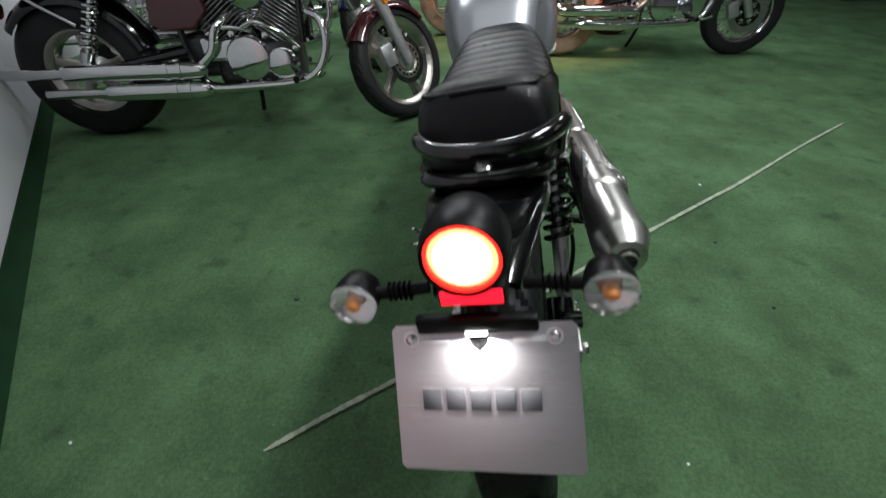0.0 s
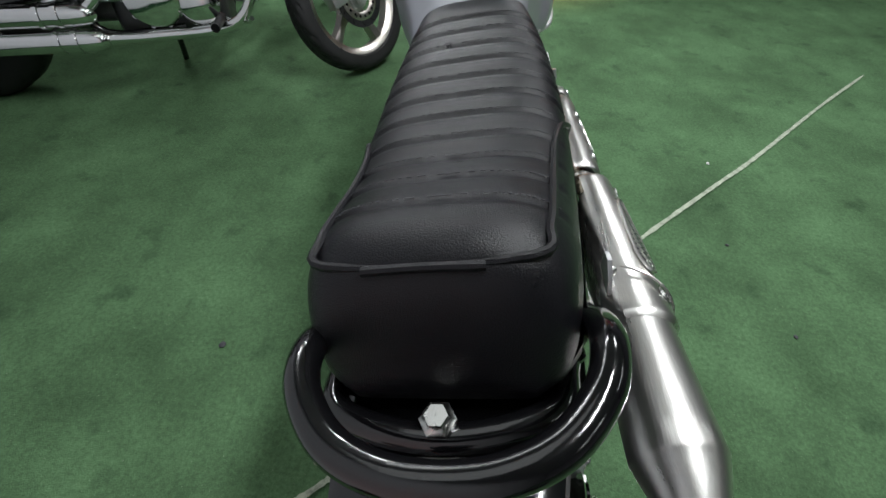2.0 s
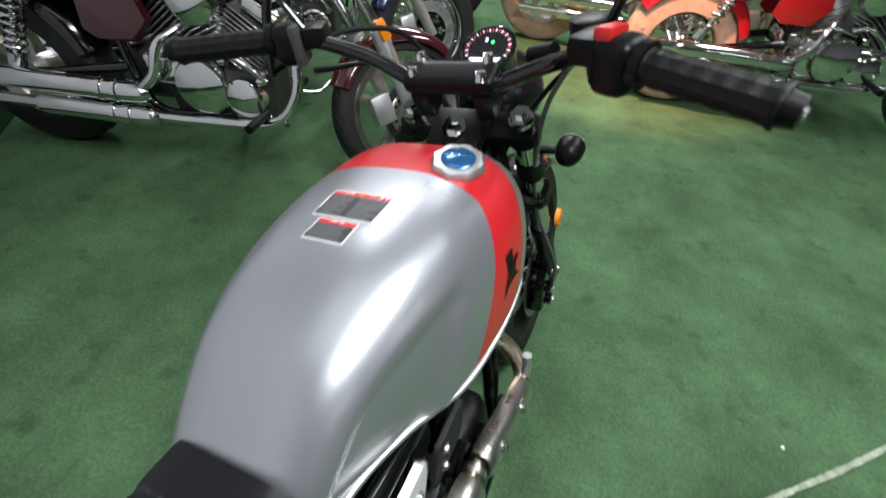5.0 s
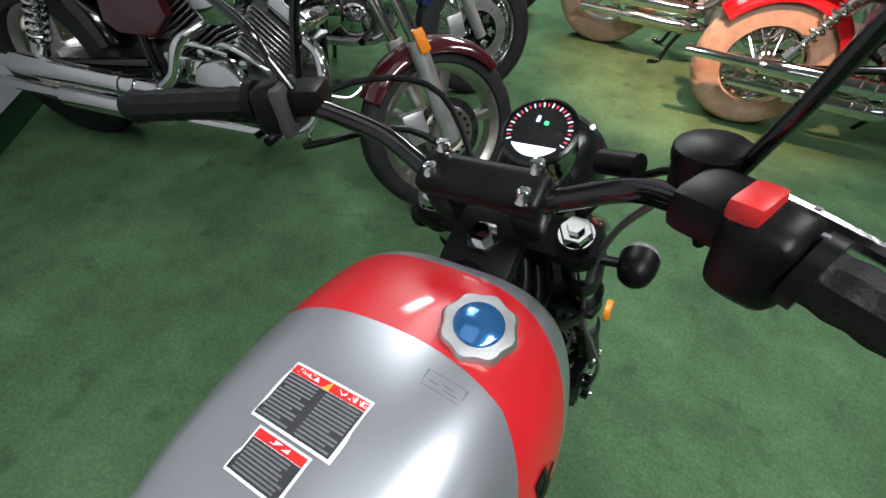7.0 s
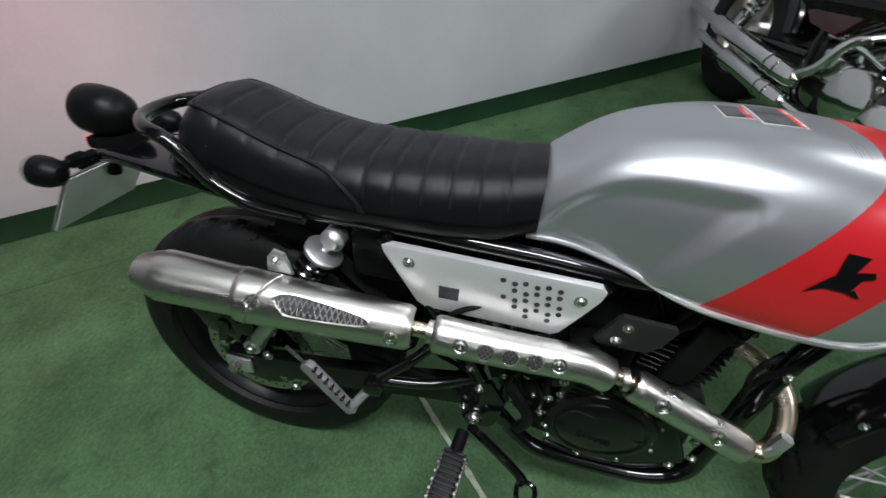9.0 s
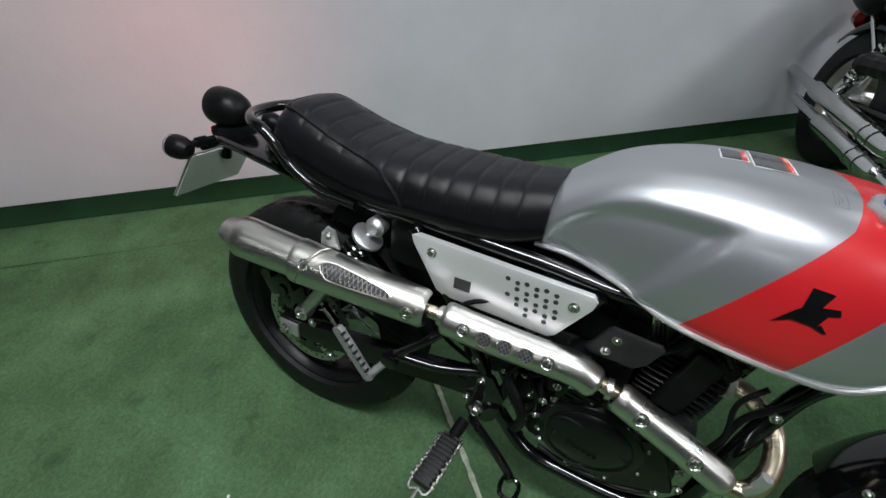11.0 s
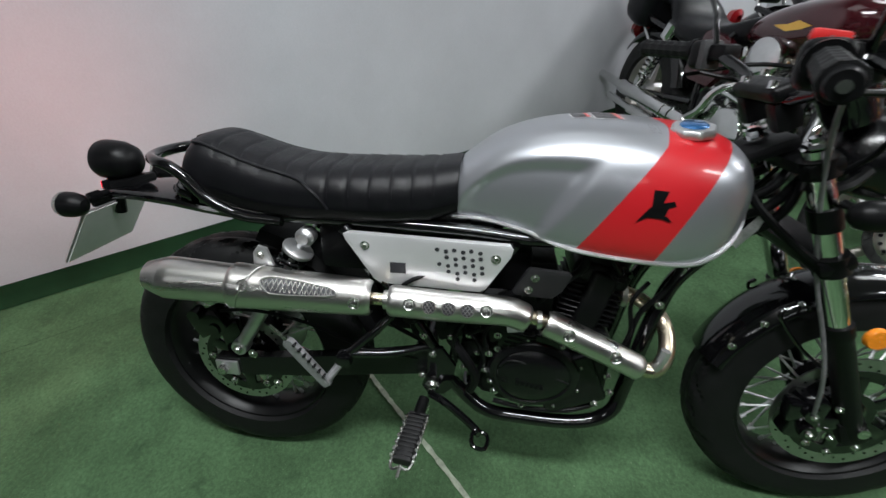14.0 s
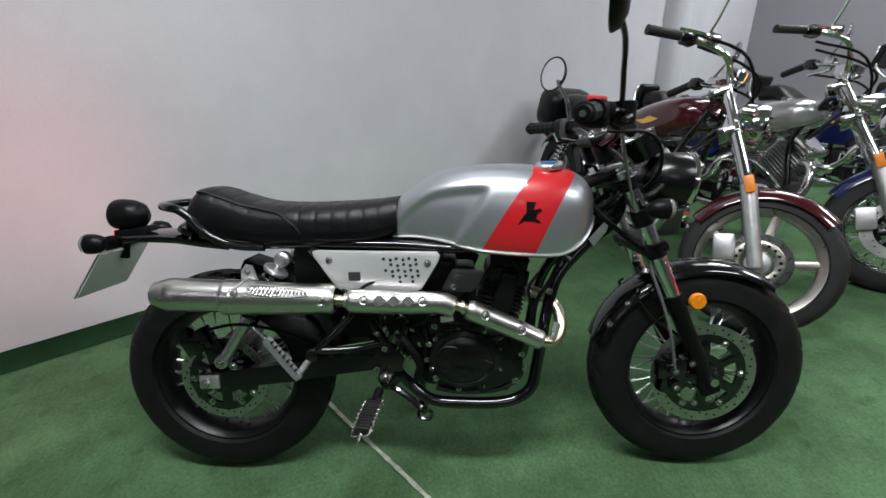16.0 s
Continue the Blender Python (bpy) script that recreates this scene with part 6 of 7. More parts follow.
def wire_wheel(name, parent, at, R, rim, width, label, disc=True):
    bm = lathe(bmesh.new(), [(0.012, -0.08), (0.035, -0.075), (0.06, -0.05), (0.035, -0.04), (0.035, 0.04), (0.06, 0.05), (0.035, 0.075), (0.012, 0.08)], 28, "x")
    wheel = part(name, bm, CHROME, parent, label, at)
    part("tyre", tyre_bm(R, rim, width), RUBBER, wheel, "black tyre")
    w = width * 0.33
    bm = lathe(bmesh.new(), [(rim + 0.006, -w), (rim + 0.006, -w - 0.008), (rim - 0.010, -w), (rim - 0.028, 0), (rim - 0.010, w), (rim + 0.006, w + 0.008), (rim + 0.006, w)], 56, "x")
    part("rim", bm, CHROME, wheel, "chrome rim")
    spoke_set(wheel, 0.055, rim - 0.02, 0.05, 40, CHROME, 0.003)
    if disc:
        disc_part(wheel, 0.14, 0.085, 0.075, 24)
    return wheel


def cruiser(place, label, wb, paint, tank_paint, wheels, rf=0.325, rr=0.345, steer=0.0, cases=CHROME, up=0.0, rear_tyre=None, reach=0.37, bar_up=0.0, pad=(0.22, 0.05, 0.18), pad_z=1.055, centre_stand=False, front_tyre=0.092, tank_drop=0.0):
    """A V-twin cruiser standing on its side stand. Rear contact at the origin, nose along +y; its right side at +x."""
    b = thing("cruiser_motorcycle", place, label, "motorcycle", "motorcycles")
    k = wb / 1.6
    make = cast_wheel if wheels == "cast" else wire_wheel
    extra = (5, CASTALU) if wheels == "cast" else ()
    rw = make("rear_wheel", b, Vector((0, 0, rr)), rr, rr - 0.125, 0.165, *extra, "rear wheel with a fat tyre", False)
    if rear_tyre:
        for c in rw.children:
            if c.name.startswith("tyre"):
                c.data.materials[0] = rear_tyre
    # steering group, turned about the head
    head_y, head_z = wb - reach, 0.88 + up
    pivot = Vector((0, head_y, head_z))
    low = Vector((0, wb, rf))
    turn = Matrix.Translation(pivot) @ Matrix.Rotation(radians(steer), 4, Vector((0, -0.5, 1)).normalized()) @ Matrix.Translation(-pivot)
    fw = make("front_wheel", b, Vector((0, 0, 0)), rf, rf - front_tyre, 0.11, *extra, "front wheel with a single disc", True)
    fw.matrix_local = turn @ Matrix.Translation(low)
    d = (low - pivot).normalized()
    for s in (-1, 1):
        o = Vector((s * 0.105, 0.03, 0))
        fork = part("fork_tube", rod(bmesh.new(), pivot + o - d * 0.06, pivot + o + d * 0.42, 0.020, 18), CHROME, b, "chrome fork tube", turn)
        part("fork_slider", rod(bmesh.new(), pivot + o + d * 0.36, low + Vector((s * 0.105, 0.0, -0.02)), 0.030, 20, 0.026), ALU, fork)
    bm = block(bmesh.new(), (0.02, 0.035, 0.07), pivot + Vector((0.138, 0.035, 0)) + d * 0.36, (30, 0, 0), 0.006)
    part("fork_reflector", bm, AMBER, fork, "rectangular amber reflector")
    bm = block(bmesh.new(), (0.26, 0.08, 0.035), pivot - d * 0.03, (30, 0, 0), 0.012)
    block(bm, (0.26, 0.08, 0.035), pivot + d * 0.14, (30, 0, 0), 0.012)
    part("fork_yoke", bm, CHROME, fork)
    bm = bmesh.new()
    rings = []
    for g in range(20, 132, 6):
        a = math.radians(g)
        R = rf + 0.022
        ring = [Vector((0.072 * math.sin(q), low.y - (R - 0.055 * (1 - math.cos(q))) * math.cos(a), low.z + (R - 0.055 * (1 - math.cos(q))) * math.sin(a))) for q in [math.radians(-85 + 170 * i / 10) for i in range(11)]]
        ring += [p - (p - Vector((p.x, low.y, low.z))).normalized() * 0.004 for p in reversed(ring)]
        rings.append(ring)
    skin(bm, rings)
    part("front_mudguard", bm, paint, b, "lacquered front mudguard", turn)
    bm = block(bmesh.new(), (0.05, 0.08, 0.11), low + Vector((0.085, -0.13, 0.02)), (20, 0, 0), 0.015)
    part("front_caliper", bm, ALU, b, at=turn)
    # bars, mirrors, lamp
    bm = tube(bmesh.new(), [(s * x, head_y + y, head_z + z + (bar_up if x > 0.1 else 0)) for s, x, y, z in ((-1, 0.38, -0.30, 0.13), (-1, 0.28, -0.20, 0.16), (-1, 0.20, -0.04, 0.14), (-1, 0.09, 0.0, 0.08), (1, 0.09, 0.0, 0.08), (1, 0.20, -0.04, 0.14), (1, 0.28, -0.20, 0.16), (1, 0.38, -0.30, 0.13))], 0.0125, 12)
    bars = part("handlebar", bm, CHROME, b, "wide chrome handlebar", turn)
    bar_z = head_z - 0.11 + bar_up
    for s in (1, -1):
        bm = rod(bmesh.new(), (s * 0.29, head_y - 0.21, bar_z + 0.268), (s * 0.39, head_y - 0.31, bar_z + 0.238), 0.019, 16)
        part("grip", bm, RUBBER, bars)
        bm = block(bmesh.new(), (0.055, 0.055, 0.05), (s * 0.265, head_y - 0.18, bar_z + 0.27), (0, 0, s * 40), 0.012)
        part("switch_housing", bm, BLACK, bars)
        bm = block(bmesh.new(), (0.05, 0.05, 0.04), (s * 0.24, head_y - 0.10, bar_z + 0.285), (0, 0, s * 30), 0.01)
        tube(bm, [(s * 0.25, head_y - 0.09, bar_z + 0.27), (s * 0.33, head_y - 0.10, bar_z + 0.262), (s * 0.41, head_y - 0.19, bar_z + 0.245)], 0.007, 8)
        part("lever", bm, CHROME, bars)
        bm = tube(bmesh.new(), [(s * 0.245, head_y - 0.12, bar_z + 0.29), (s * 0.27, head_y - 0.10, bar_z + 0.36), (s * 0.33, head_y - 0.08, bar_z + 0.45)], 0.006, 8)
        m = part("mirror_stalk", bm, CHROME, bars)
        bm = lathe(bmesh.new(), [(0.0005, 0.02), (0.035, 0.016), (0.052, 0.004), (0.05, -0.004), (0.0005, -0.004)], 24, "y", (s * 0.345, head_y - 0.08, bar_z + 0.47))
        part("mirror", bm, CHROME, m)
    hy, hz = head_y + 0.14, head_z - 0.06
    bm = lathe(bmesh.new(), [(0.0005, -0.11), (0.05, -0.10), (0.085, -0.05), (0.095, 0.03), (0.088, 0.045), (0.0005, 0.05)], 32, "y", (0, hy, hz))
    part("headlamp", bm, CHROME, b, "chrome headlamp", turn)
    bm = lathe(bmesh.new(), [(0.03, -0.04), (0.055, -0.02), (0.06, 0.02), (0.05, 0.03), (0.0005, 0.03)], 28, "z", (0, head_y - 0.0, head_z + 0.12))
    part("speedometer", bm, CHROME, b, at=turn)
    for s in (1, -1):
        bm = lathe(bmesh.new(), [(0.0005, -0.04), (0.03, -0.02), (0.034, 0.02), (0.0005, 0.035)], 20, "y", (s * 0.20, hy - 0.02, hz + 0.0))
        rod(bm, (s * 0.09, hy - 0.05, hz), (s * 0.18, hy - 0.02, hz), 0.009, 8)
        part("front_indicator", bm, CHROME, b, at=turn)
    bm = bmesh.new()
    for i, (x, z0) in enumerate(((0.05, 0.24), (-0.06, 0.22), (0.08, 0.2))):
        tube(bm, [(x * 4, head_y - 0.15, head_z + 0.16), (x * 3, head_y + 0.05, head_z + 0.12), (x, head_y + 0.11, head_z + 0.05 - 0.05 * i), (x * 0.5, head_y - 0.05, head_z - 0.22)], 0.006, 8)
    part("control_cable", bm, MATT, b, at=turn)
    # tank, seat, mudguard, side covers
    ty0, ty1 = head_y - 0.62 * k, head_y - 0.02
    half, topz, botz = curve_fn([(0, 0.05), (0.15, 0.10), (0.5, 0.145), (0.8, 0.14), (0.95, 0.09), (1, 0.04)]), curve_fn([(0, 0.78), (0.2, 0.87), (0.5, 0.935), (0.8, 0.965), (0.95, 0.945), (1, 0.90)]), curve_fn([(0, 0.74), (0.3, 0.735), (0.7, 0.76), (0.95, 0.83), (1, 0.87)])
    bm = bmesh.new()
    rings = []
    for i in range(25):
        f = (1 - math.cos(math.pi * i / 24)) / 2
        y = ty0 + (ty1 - ty0) * f
        zt, zb, w = topz(f) + up * (0.4 + 0.4 * f), botz(f) + up * (0.4 + 0.4 * f), half(f)
        rings.append([Vector((w * (1 if math.cos(a) > 0 else -1) * abs(math.cos(a)) ** 0.75, y, (zt + zb) / 2 + (zt - zb) / 2 * (1 if math.sin(a) > 0 else -1) * abs(math.sin(a)) ** 0.8)) for a in [2 * math.pi * q / 40 for q in range(40)]])
    skin(bm, rings)
    tk = part("fuel_tank", bm, tank_paint, b, "rounded teardrop fuel tank", (0, 0, -tank_drop), angle=70)
    part("fuel_cap", lathe(bmesh.new(), [(0.03, -0.01), (0.032, 0.008), (0.02, 0.014), (0.0005, 0.015)], 24, "z", (0, ty0 + (ty1 - ty0) * 0.62, 0.955)), CHROME, tk)
    for s in (1, -1):
        bm = slab(bmesh.new(), [(0.0, 0.0), (0.06, 0.012), (0.10, 0.03), (0.16, 0.022), (0.12, 0.004), (0.06, -0.012)], 0.002, lambda u, v, w: (s * (half(0.55) + 0.004 + w), ty0 + (ty1 - ty0) * 0.42 + u, 0.835 + v), 0)
        part("emblem", bm, BLACK if tank_paint is SILVER else GOLD, tk)
    st, sh = curve_fn([(0, 0.86), (0.18, 0.87), (0.35, 0.80), (0.45, 0.74), (0.75, 0.735), (1, 0.80)]), curve_fn([(0, 0.08), (0.2, 0.11), (0.5, 0.16), (0.8, 0.13), (1, 0.07)])
    sy0, sy1 = -0.12 * k, ty0 + 0.06
    bm = bmesh.new()
    rings = []
    for i in range(29):
        f = i / 28
        y = sy0 + (sy1 - sy0) * f
        zt, w = st(f), sh(f)
        zb = zt - 0.11
        rings.append([Vector((w * (1 if math.cos(a) > 0 else -1) * abs(math.cos(a)) ** 0.6, y, (zt + zb) / 2 + 0.055 * (1 if math.sin(a) > 0 else -1) * abs(math.sin(a)) ** 0.7)) for a in [2 * math.pi * q / 28 for q in range(28)]])
    skin(bm, rings)
    part("seat", bm, LEATHER, b, "stepped black seat", angle=70)
    bm = bmesh.new()
    rings = []
    for g in range(18, 150, 6):
        a = math.radians(g)
        R = rr + 0.045
        ring = [Vector((0.10 * math.sin(q), (R - 0.07 * (1 - math.cos(q))) * math.cos(a), rr + (R - 0.07 * (1 - math.cos(q))) * math.sin(a))) for q in [math.radians(-85 + 170 * i / 10) for i in range(11)]]
        ring += [p - (p - Vector((p.x, 0, rr))).normalized() * 0.004 for p in reversed(ring)]
        rings.append(ring)
    skin(bm, rings)
    part("rear_mudguard", bm, BLACK if paint is not CANDY else CANDY, b, "rear mudguard")
    bm = tube(bmesh.new(), [(s * x, y, pad_z + z) for s, x, y, z in ((1, 0.10, 0.05, -0.25), (1, 0.10, -0.15, -0.10), (1, 0.07, -0.20, 0.065), (-1, 0.07, -0.20, 0.065), (-1, 0.10, -0.15, -0.10), (-1, 0.10, 0.05, -0.25))], 0.010, 10)
    bar = part("backrest", bm, CHROME, b, "chrome passenger backrest")
    part("backrest_pad", block(bmesh.new(), pad, (0, -0.170, pad_z), (-14, 0, 0), min(pad) * 0.44, 5), LEATHER, bar)
    bm = lathe(bmesh.new(), [(0.0005, -0.03), (0.045, -0.02), (0.05, 0.02), (0.02, 0.04)], 24, "y", (0, -rr - 0.02, rr + 0.28))
    part("tail_lamp", bm, CANDY, b)
    my = head_y - 0.30 * k
    ey = wb * 0.50
    for s in (1, -1):
        bm = slab(bmesh.new(), [(0.0, 0.0), (0.02, 0.16), (0.10, 0.20), (0.24, 0.17), (0.27, 0.05), (0.20, -0.03), (0.05, -0.03)], 0.035, lambda u, v, w: (s * (0.105 + w), ey - 0.40 * k + u * k, 0.52 + v), 0.015)
        cov = part("side_cover", bm, paint, b, "lacquered side cover")
        for i in range(4):
            part("lettering_bar", block(bmesh.new(), (0.003, 0.014, 0.016 - 0.004 * (i % 2)), (s * 0.1425, ey - 0.30 * k + i * 0.019, 0.635 + 0.004 * (i % 3)), (0, 0, 0), 0.001), GOLD, cov)
    # frame
    bm = bmesh.new()
    for s in (1, -1):
        tube(bm, [(s * 0.04, head_y - 0.02, head_z - 0.02), (s * 0.08, head_y - 0.10, 0.66), (s * 0.10, ey + 0.30 * k, 0.42)], 0.016, 12)
        tube(bm, [(s * 0.10, ey + 0.10, 0.25), (s * 0.11, ey - 0.20 * k, 0.24), (s * 0.115, ey - 0.27 * k, 0.40), (s * 0.11, ey - 0.27 * k, 0.60), (s * 0.09, ey - 0.2 * k, 0.72)], 0.016, 12)
        tube(bm, [(s * 0.03, head_y, head_z - 0.05), (s * 0.06, ty0, 0.72), (s * 0.10, 0.2 * k, 0.66), (s * 0.11, -0.15 * k, 0.70)], 0.016, 12)
        tube(bm, [(s * 0.12, ey - 0.27 * k, 0.40), (s * 0.12, 0.0, rr)], 0.020, 10)
    part("frame", bm, BLACK, b, "black tubular frame")
    # shocks
    for s in (1, -1):
        top, bot = Vector((s * 0.145, 0.22 * k, 0.70)), Vector((s * 0.145, 0.06 * k, 0.37))
        dd = (top - bot).normalized()
        L = (top - bot).length
        bm = rod(bmesh.new(), bot, top, 0.013, 12)
        rod(bm, top - dd * 0.07, top, 0.034, 20)
        rod(bm, bot, bot + dd * 0.05, 0.030, 20)
        sk = part("rear_shock", bm, CHROME, b, "chrome shock absorber")
        u = dd.orthogonal().normalized()
        v = dd.cross(u)
        pts = [bot + dd * (0.05 + (L - 0.12) * q / 80) + (u * math.cos(2 * math.pi * q / 10) + v * math.sin(2 * math.pi * q / 10)) * 0.030 for q in range(81)]
        part("spring", tube(bmesh.new(), pts, 0.006, 8, 1), CHROME, sk)
    # engine: crankcase, covers, two finned cylinders
    bm = block(bmesh.new(), (0.22, 0.44 * k, 0.22), (0, ey + 0.06, 0.33), (0, 0, 0), 0.05, 3)
    block(bm, (0.18, 0.24 * k, 0.20), (0, ey - 0.18 * k, 0.37), (0, 0, 0), 0.04, 3)
    eng = part("engine", bm, cases, b, "polished V-twin engine")
    for s in (1, -1):
        bm = lathe(bmesh.new(), [(0.105, s * 0.10), (0.105, s * 0.135), (0.095, s * 0.150), (0.06, s * 0.157), (0.0005, s * 0.158)], 40, "x", (0, ey + 0.02, 0.36))
        lathe(bm, [(0.075, s * 0.10), (0.075, s * 0.14), (0.06, s * 0.15), (0.0005, s * 0.152)], 32, "x", (0, ey + 0.19 * k, 0.33))
        block(bm, (0.04, 0.20 * k, 0.10), (s * 0.115, ey - 0.10 * k, 0.40), (0, 0, 0), 0.02, 3)
        cv = part("engine_cover", bm, CHROME, eng, "chrome engine cover")
        spots = [(s * 0.135, ey + 0.02 + 0.099 * math.cos(a), 0.36 + 0.099 * math.sin(a)) for a in [2 * math.pi * i / 10 for i in range(10)]]
        spots += [(s * 0.140, ey + 0.19 * k + 0.068 * math.cos(a), 0.33 + 0.068 * math.sin(a)) for a in [2 * math.pi * i / 6 for i in range(6)]]
        bolts("cover_bolt", cv, spots, 0.0063, s * 0.006, mat=CHROME)
        for q in ((-0.18, 0.44), (-0.04, 0.47), (-0.2, 0.36), (0.12, 0.46), (0.26, 0.40)):
            part("cover_cap", lathe(bmesh.new(), [(0.0005, s * 0.02), (0.014, s * 0.018), (0.018, 0)], 14, "x", (s * 0.115, ey + q[0] * k, q[1])), CHROME, cv)
        bm = tube(bmesh.new(), [(s * 0.13, ey + 0.02, 0.50), (s * 0.15, ey + 0.09 * k, 0.52), (s * 0.14, ey + 0.20 * k, 0.47), (s * 0.12, ey + 0.28 * k, 0.40)], 0.011, 10)
        tube(bm, [(s * 0.12, ey - 0.16 * k, 0.47), (s * 0.14, ey - 0.06 * k, 0.50), (s * 0.12, ey + 0.06 * k, 0.48)], 0.010, 10)
        part("oil_pipe", bm, CHROME, eng)
    for sgn in (1, -1):
        cy = part("cylinder", block(bmesh.new(), (0.12, 0.12, 0.30), (0, 0, 0.15), (0, 0, 0), 0.015), ENGINE if cases is not ALU else ALU, eng, "finned cylinder", pose(0, ey + 0.05 + sgn * 0.05, 0.40, -sgn * 36, 0, 0))
        for i in range(11):
            part("cooling_fin", block(bmesh.new(), (0.19, 0.185, 0.006), (0, 0, 0.06 + i * 0.017), (0, 0, 0), 0.002, 1), FINBRIGHT, cy)
        part("rocker_cover", block(bmesh.new(), (0.17, 0.15, 0.06), (0, 0, 0.275), (0, 0, 0), 0.022, 3), CHROME, cy)
    bm = lathe(bmesh.new(), [(0.085, 0.08), (0.092, 0.13), (0.084, 0.150), (0.055, 0.165), (0.02, 0.171), (0.0005, 0.172)], 40, "x", (0, ey + 0.06, 0.66))
    part("air_cleaner", bm, CHROME, eng, "round chrome air cleaner")
    # exhausts on the right
    bm = bmesh.new()
    tube(bm, [(0.06, ey + 0.30 * k, 0.56), (0.11, ey + 0.40 * k, 0.52), (0.15, ey + 0.41 * k, 0.38), (0.16, ey + 0.30 * k, 0.26), (0.16, ey, 0.235), (0.165, ey - 0.2 * k, 0.235)], 0.020, 16)
    tube(bm, [(0.06, ey - 0.02, 0.56), (0.15, ey - 0.10 * k, 0.50), (0.17, ey - 0.14 * k, 0.40), (0.17, ey - 0.22 * k, 0.335)], 0.020, 16)
    ex = part("exhaust_header", bm, CHROME, b, "chrome exhaust headers")
    for z, y0, y1 in ((0.325, ey - 0.20 * k, -0.42 * k), (0.235, ey - 0.18 * k, -0.16 * k)):
        bm = tube(bmesh.new(), [(0.17, y0, z), (0.175, y0 - 0.06, z), (0.18, y0 - (y0 - y1) * 0.60, z + 0.004), (0.18, y0 - (y0 - y1) * 0.62, z + 0.004), (0.18, y1, z + 0.008)], [0.024, 0.040, 0.040, 0.024, 0.022], 20, 4)
        mf = part("muffler", bm, CHROME, ex, "long chrome muffler")
        bm = lathe(bmesh.new(), [(0.0005, 0), (0.017, 0)], 16, "y", (0.18, y1 - 0.002, z + 0.008))
        part("muffler_bore", bm, INK, mf)
        for yy in (y0 - 0.10, y0 - 0.16):
            bm = lathe(bmesh.new(), [(0.041, -0.008), (0.045, -0.008), (0.045, 0.008), (0.041, 0.008)], 20, "y", (0.176, yy, z + 0.001), closed=True)
            part("muffler_clamp", bm, CHROME, mf)
    # pegs, stand
    for s in (1, -1):
        part("foot_peg", rod(bmesh.new(), (s * 0.12, ey + 0.26 * k, 0.28), (s * 0.27, ey + 0.26 * k, 0.28), 0.016, 12), MATT, b)
        part("pedal", tube(bmesh.new(), [(s * 0.13, ey + 0.26 * k, 0.28), (s * 0.17, ey + 0.36 * k, 0.27), (s * 0.24, ey + 0.40 * k, 0.30)], 0.008, 8), CHROME, b)
    bm = tube(bmesh.new(), [(-0.12, ey - 0.02, 0.22), (-0.18, ey - 0.04, 0.10), (-0.23, ey - 0.06, 0.012)], 0.013, 10)
    block(bm, (0.07, 0.05, 0.012), (-0.235, ey - 0.06, 0.008), (0, 0, 0), 0.004)
    part("side_stand", bm, BLACK, b, "black side stand, down")
    if centre_stand:
        bm = bmesh.new()
        for s in (1, -1):
            tube(bm, [(s * 0.09, ey - 0.22 * k, 0.26), (s * 0.13, ey - 0.30 * k, 0.12), (s * 0.16, ey - 0.34 * k, 0.015), (s * 0.20, ey - 0.40 * k, 0.012)], 0.013, 10)
        rod(bm, (-0.12, ey - 0.28 * k, 0.15), (0.12, ey - 0.28 * k, 0.15), 0.011, 10)
        part("centre_stand", bm, BLACK, b, "black centre stand")
    return b


def facing(rear_xy, front_xy, lean=0.0):
    """The pose of a machine whose rear tyre stands at rear_xy and front tyre at front_xy."""
    dx, dy = front_xy[0] - rear_xy[0], front_xy[1] - rear_xy[1]
    return pose(rear_xy[0], rear_xy[1], 0, 0, 0, math.degrees(math.atan2(-dx, dy))) @ pose(0, 0, 0, 0, -lean, 0), math.hypot(dx, dy)


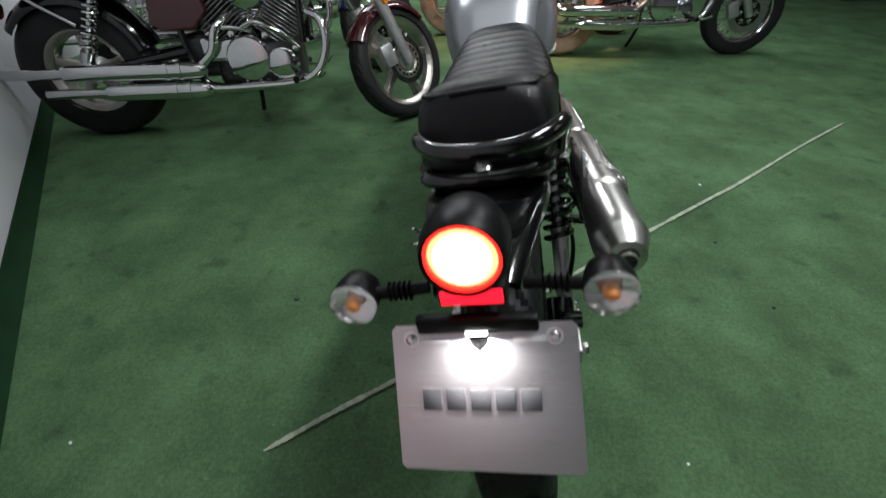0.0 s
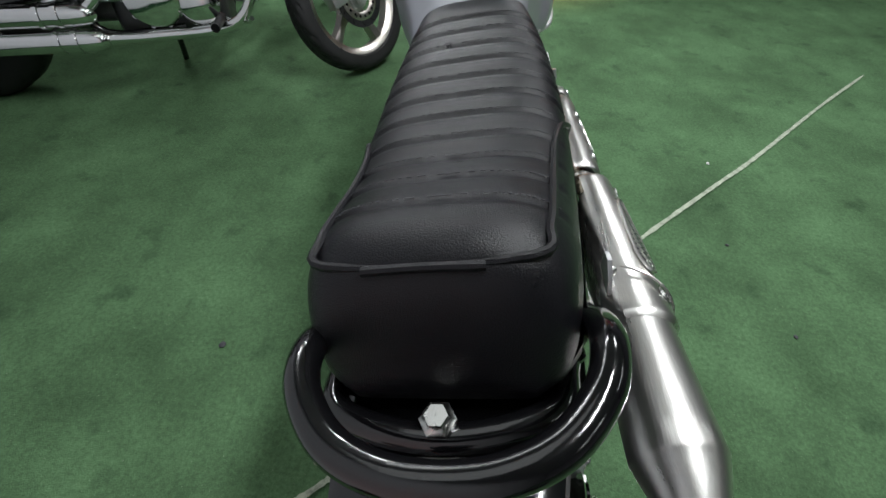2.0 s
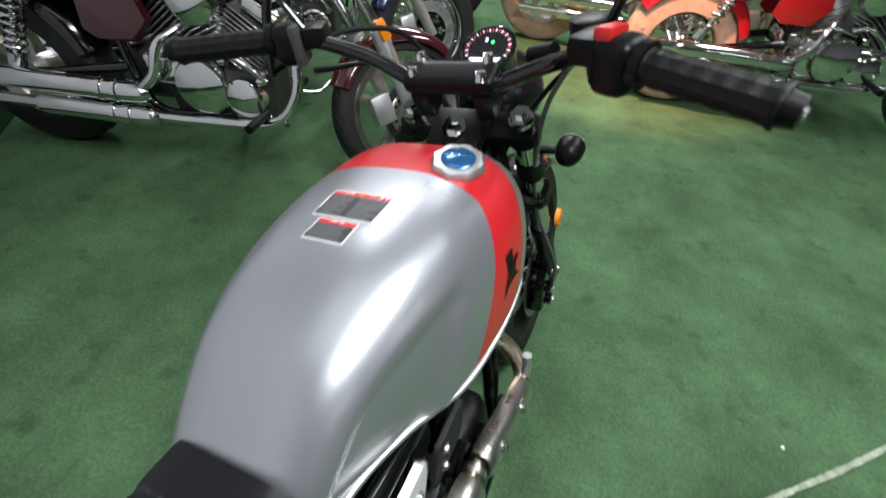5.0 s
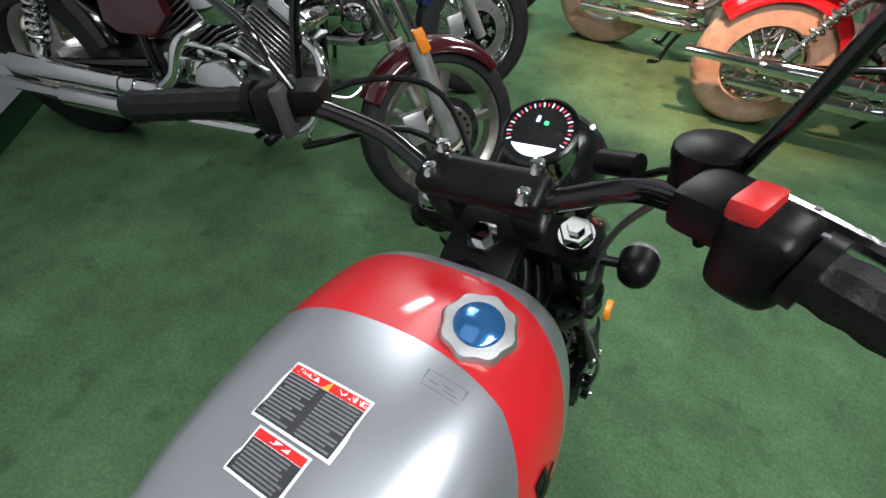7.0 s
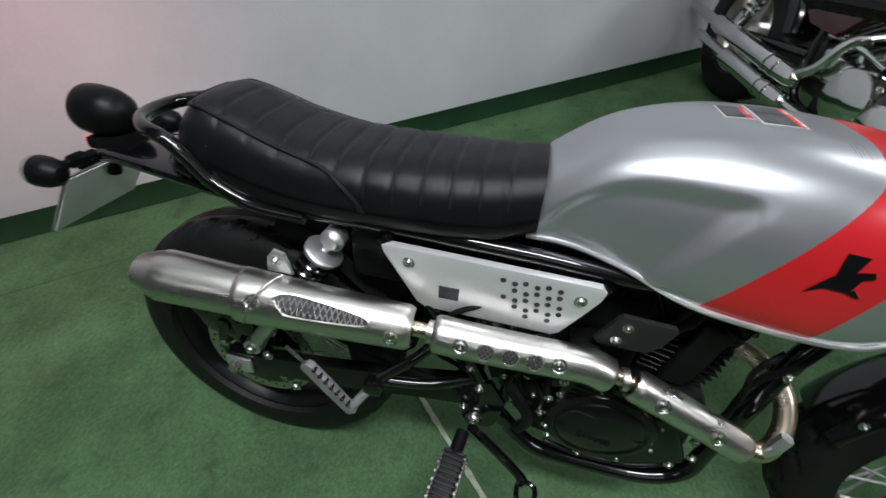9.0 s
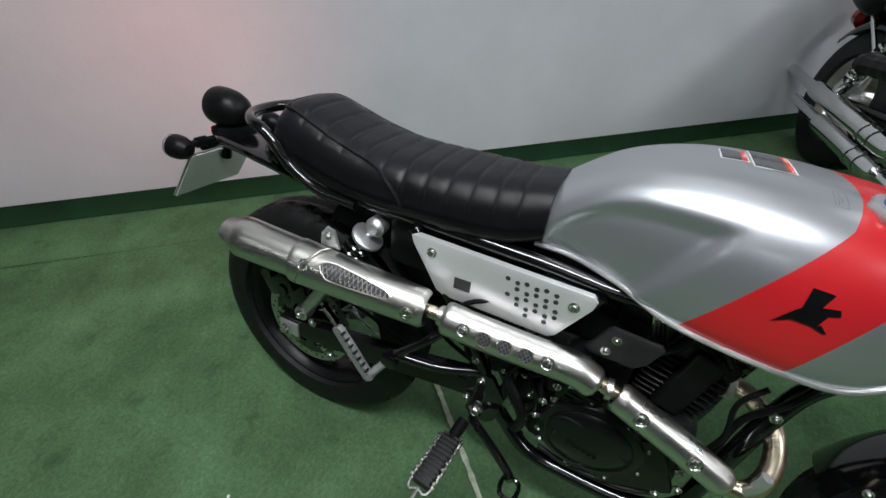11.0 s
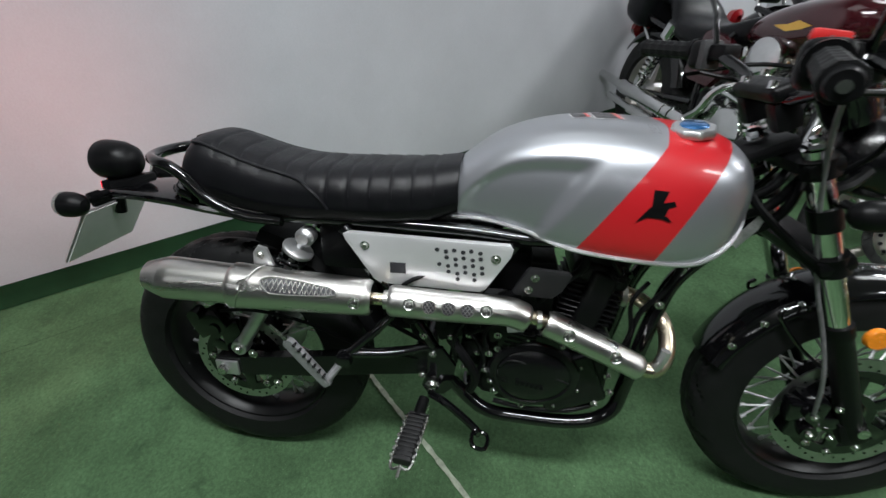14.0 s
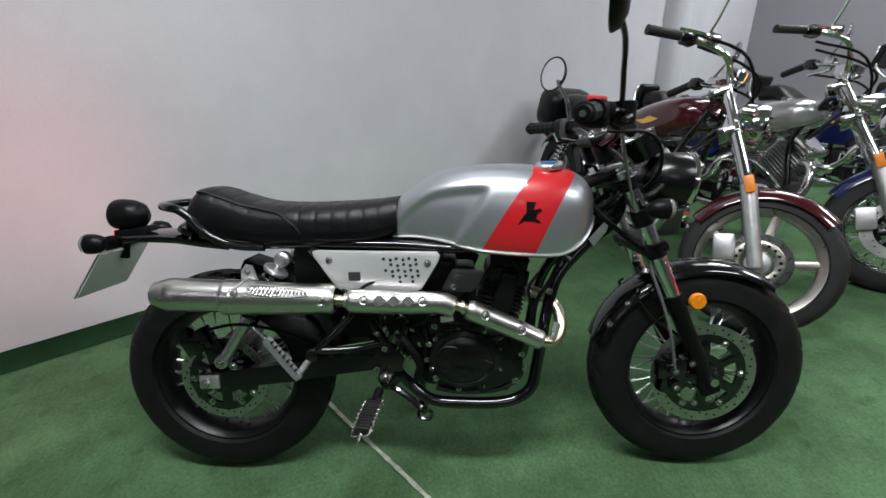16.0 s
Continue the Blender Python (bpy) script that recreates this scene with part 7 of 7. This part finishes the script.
m, wb = facing((-2.06, 1.42), (-0.61, 1.875), 5)
cruiser(m, "maroon and chrome V-twin cruiser with cast wheels, rear to the wall", wb, MAROON, MAROON, "cast", rf=0.29, rr=0.315, steer=42, cases=FIN, reach=0.36, pad=(0.36, 0.22, 0.27), pad_z=0.77, front_tyre=0.064, tank_drop=0.05)
m, wb = facing((-2.28, 2.09), (-0.94, 2.72), 5)
cruiser(m, "cruiser with silver tank and navy blue mudguards", wb, NAVY, SILVER, "wire", rf=0.30, steer=28, cases=FIN, reach=0.42, bar_up=0.06, tank_drop=0.10, pad=(0.17, 0.06, 0.19), pad_z=0.82)
m, wb = facing((-2.62, 3.12), (-1.30, 3.82), 5)
cruiser(m, "navy blue cruiser with chrome bars beside others in a row", wb, NAVY, NAVY, "wire", steer=28, cases=FIN, pad=(0.18, 0.06, 0.17), pad_z=0.86)
m, wb = facing((-2.85, 4.20), (-1.52, 4.90), 5)
cruiser(m, "red cruiser at the far end of the row", wb, CANDY, CANDY, "wire", steer=28, cases=FIN)
m, wb = facing((0.30, 3.36), (1.68, 3.60), 4)
cruiser(m, "red cruiser with chrome wire wheels and a dusty rear tyre tinted tan as by warm light", wb, CANDY, CANDY, "wire", rf=0.30, rr=0.30, rear_tyre=DUSTYWARM)
m, wb = facing((-0.62, 3.90), (0.80, 4.14), 0)
cruiser(m, "red and yellow motorcycle with bright cast wheels", wb, CANDY, GOLD, "cast", rf=0.31, rr=0.31, cases=ALU, rear_tyre=DUSTYWARM, centre_stand=True)
m, wb = facing((3.98, 6.52), (5.3, 6.9), 4)
cruiser(m, "dark cruiser standing far back in the showroom", wb, MAROON, NAVY, "wire", cases=FIN)

# scraps on the carpet
rng = random.Random(3)
for x, y, r, mat, label in ((0.847, 1.318, 0.006, WHITE, "tiny white paper scrap on the carpet"), (0.474, 0.032, 0.004, WHITE, "tiny white paper scrap on the carpet"), (-0.90, -0.15, 0.004, WHITE, "tiny white paper scrap on the carpet"), (0.784, 0.892, 0.006, INK, "tiny dark crumb on the carpet"), (-0.587, 0.373, 0.009, INK, "tiny dark crumb on the carpet"), (0.858, 0.576, 0.006, INK, "tiny dark crumb on the carpet")):
    bm = bmesh.new()
    skin(bm, [[(x + r * q * (0.7 + 0.5 * rng.random()) * math.cos(a), y + r * q * (0.7 + 0.5 * rng.random()) * math.sin(a), h) for a in [2 * math.pi * k / 7 for k in range(7)]] for q, h in ((1.0, 0.0015), (0.9, 0.004), (0.5, 0.0055))])
    solid("litter_scrap", bm, mat, label, "litter", group="scraps on the carpet")
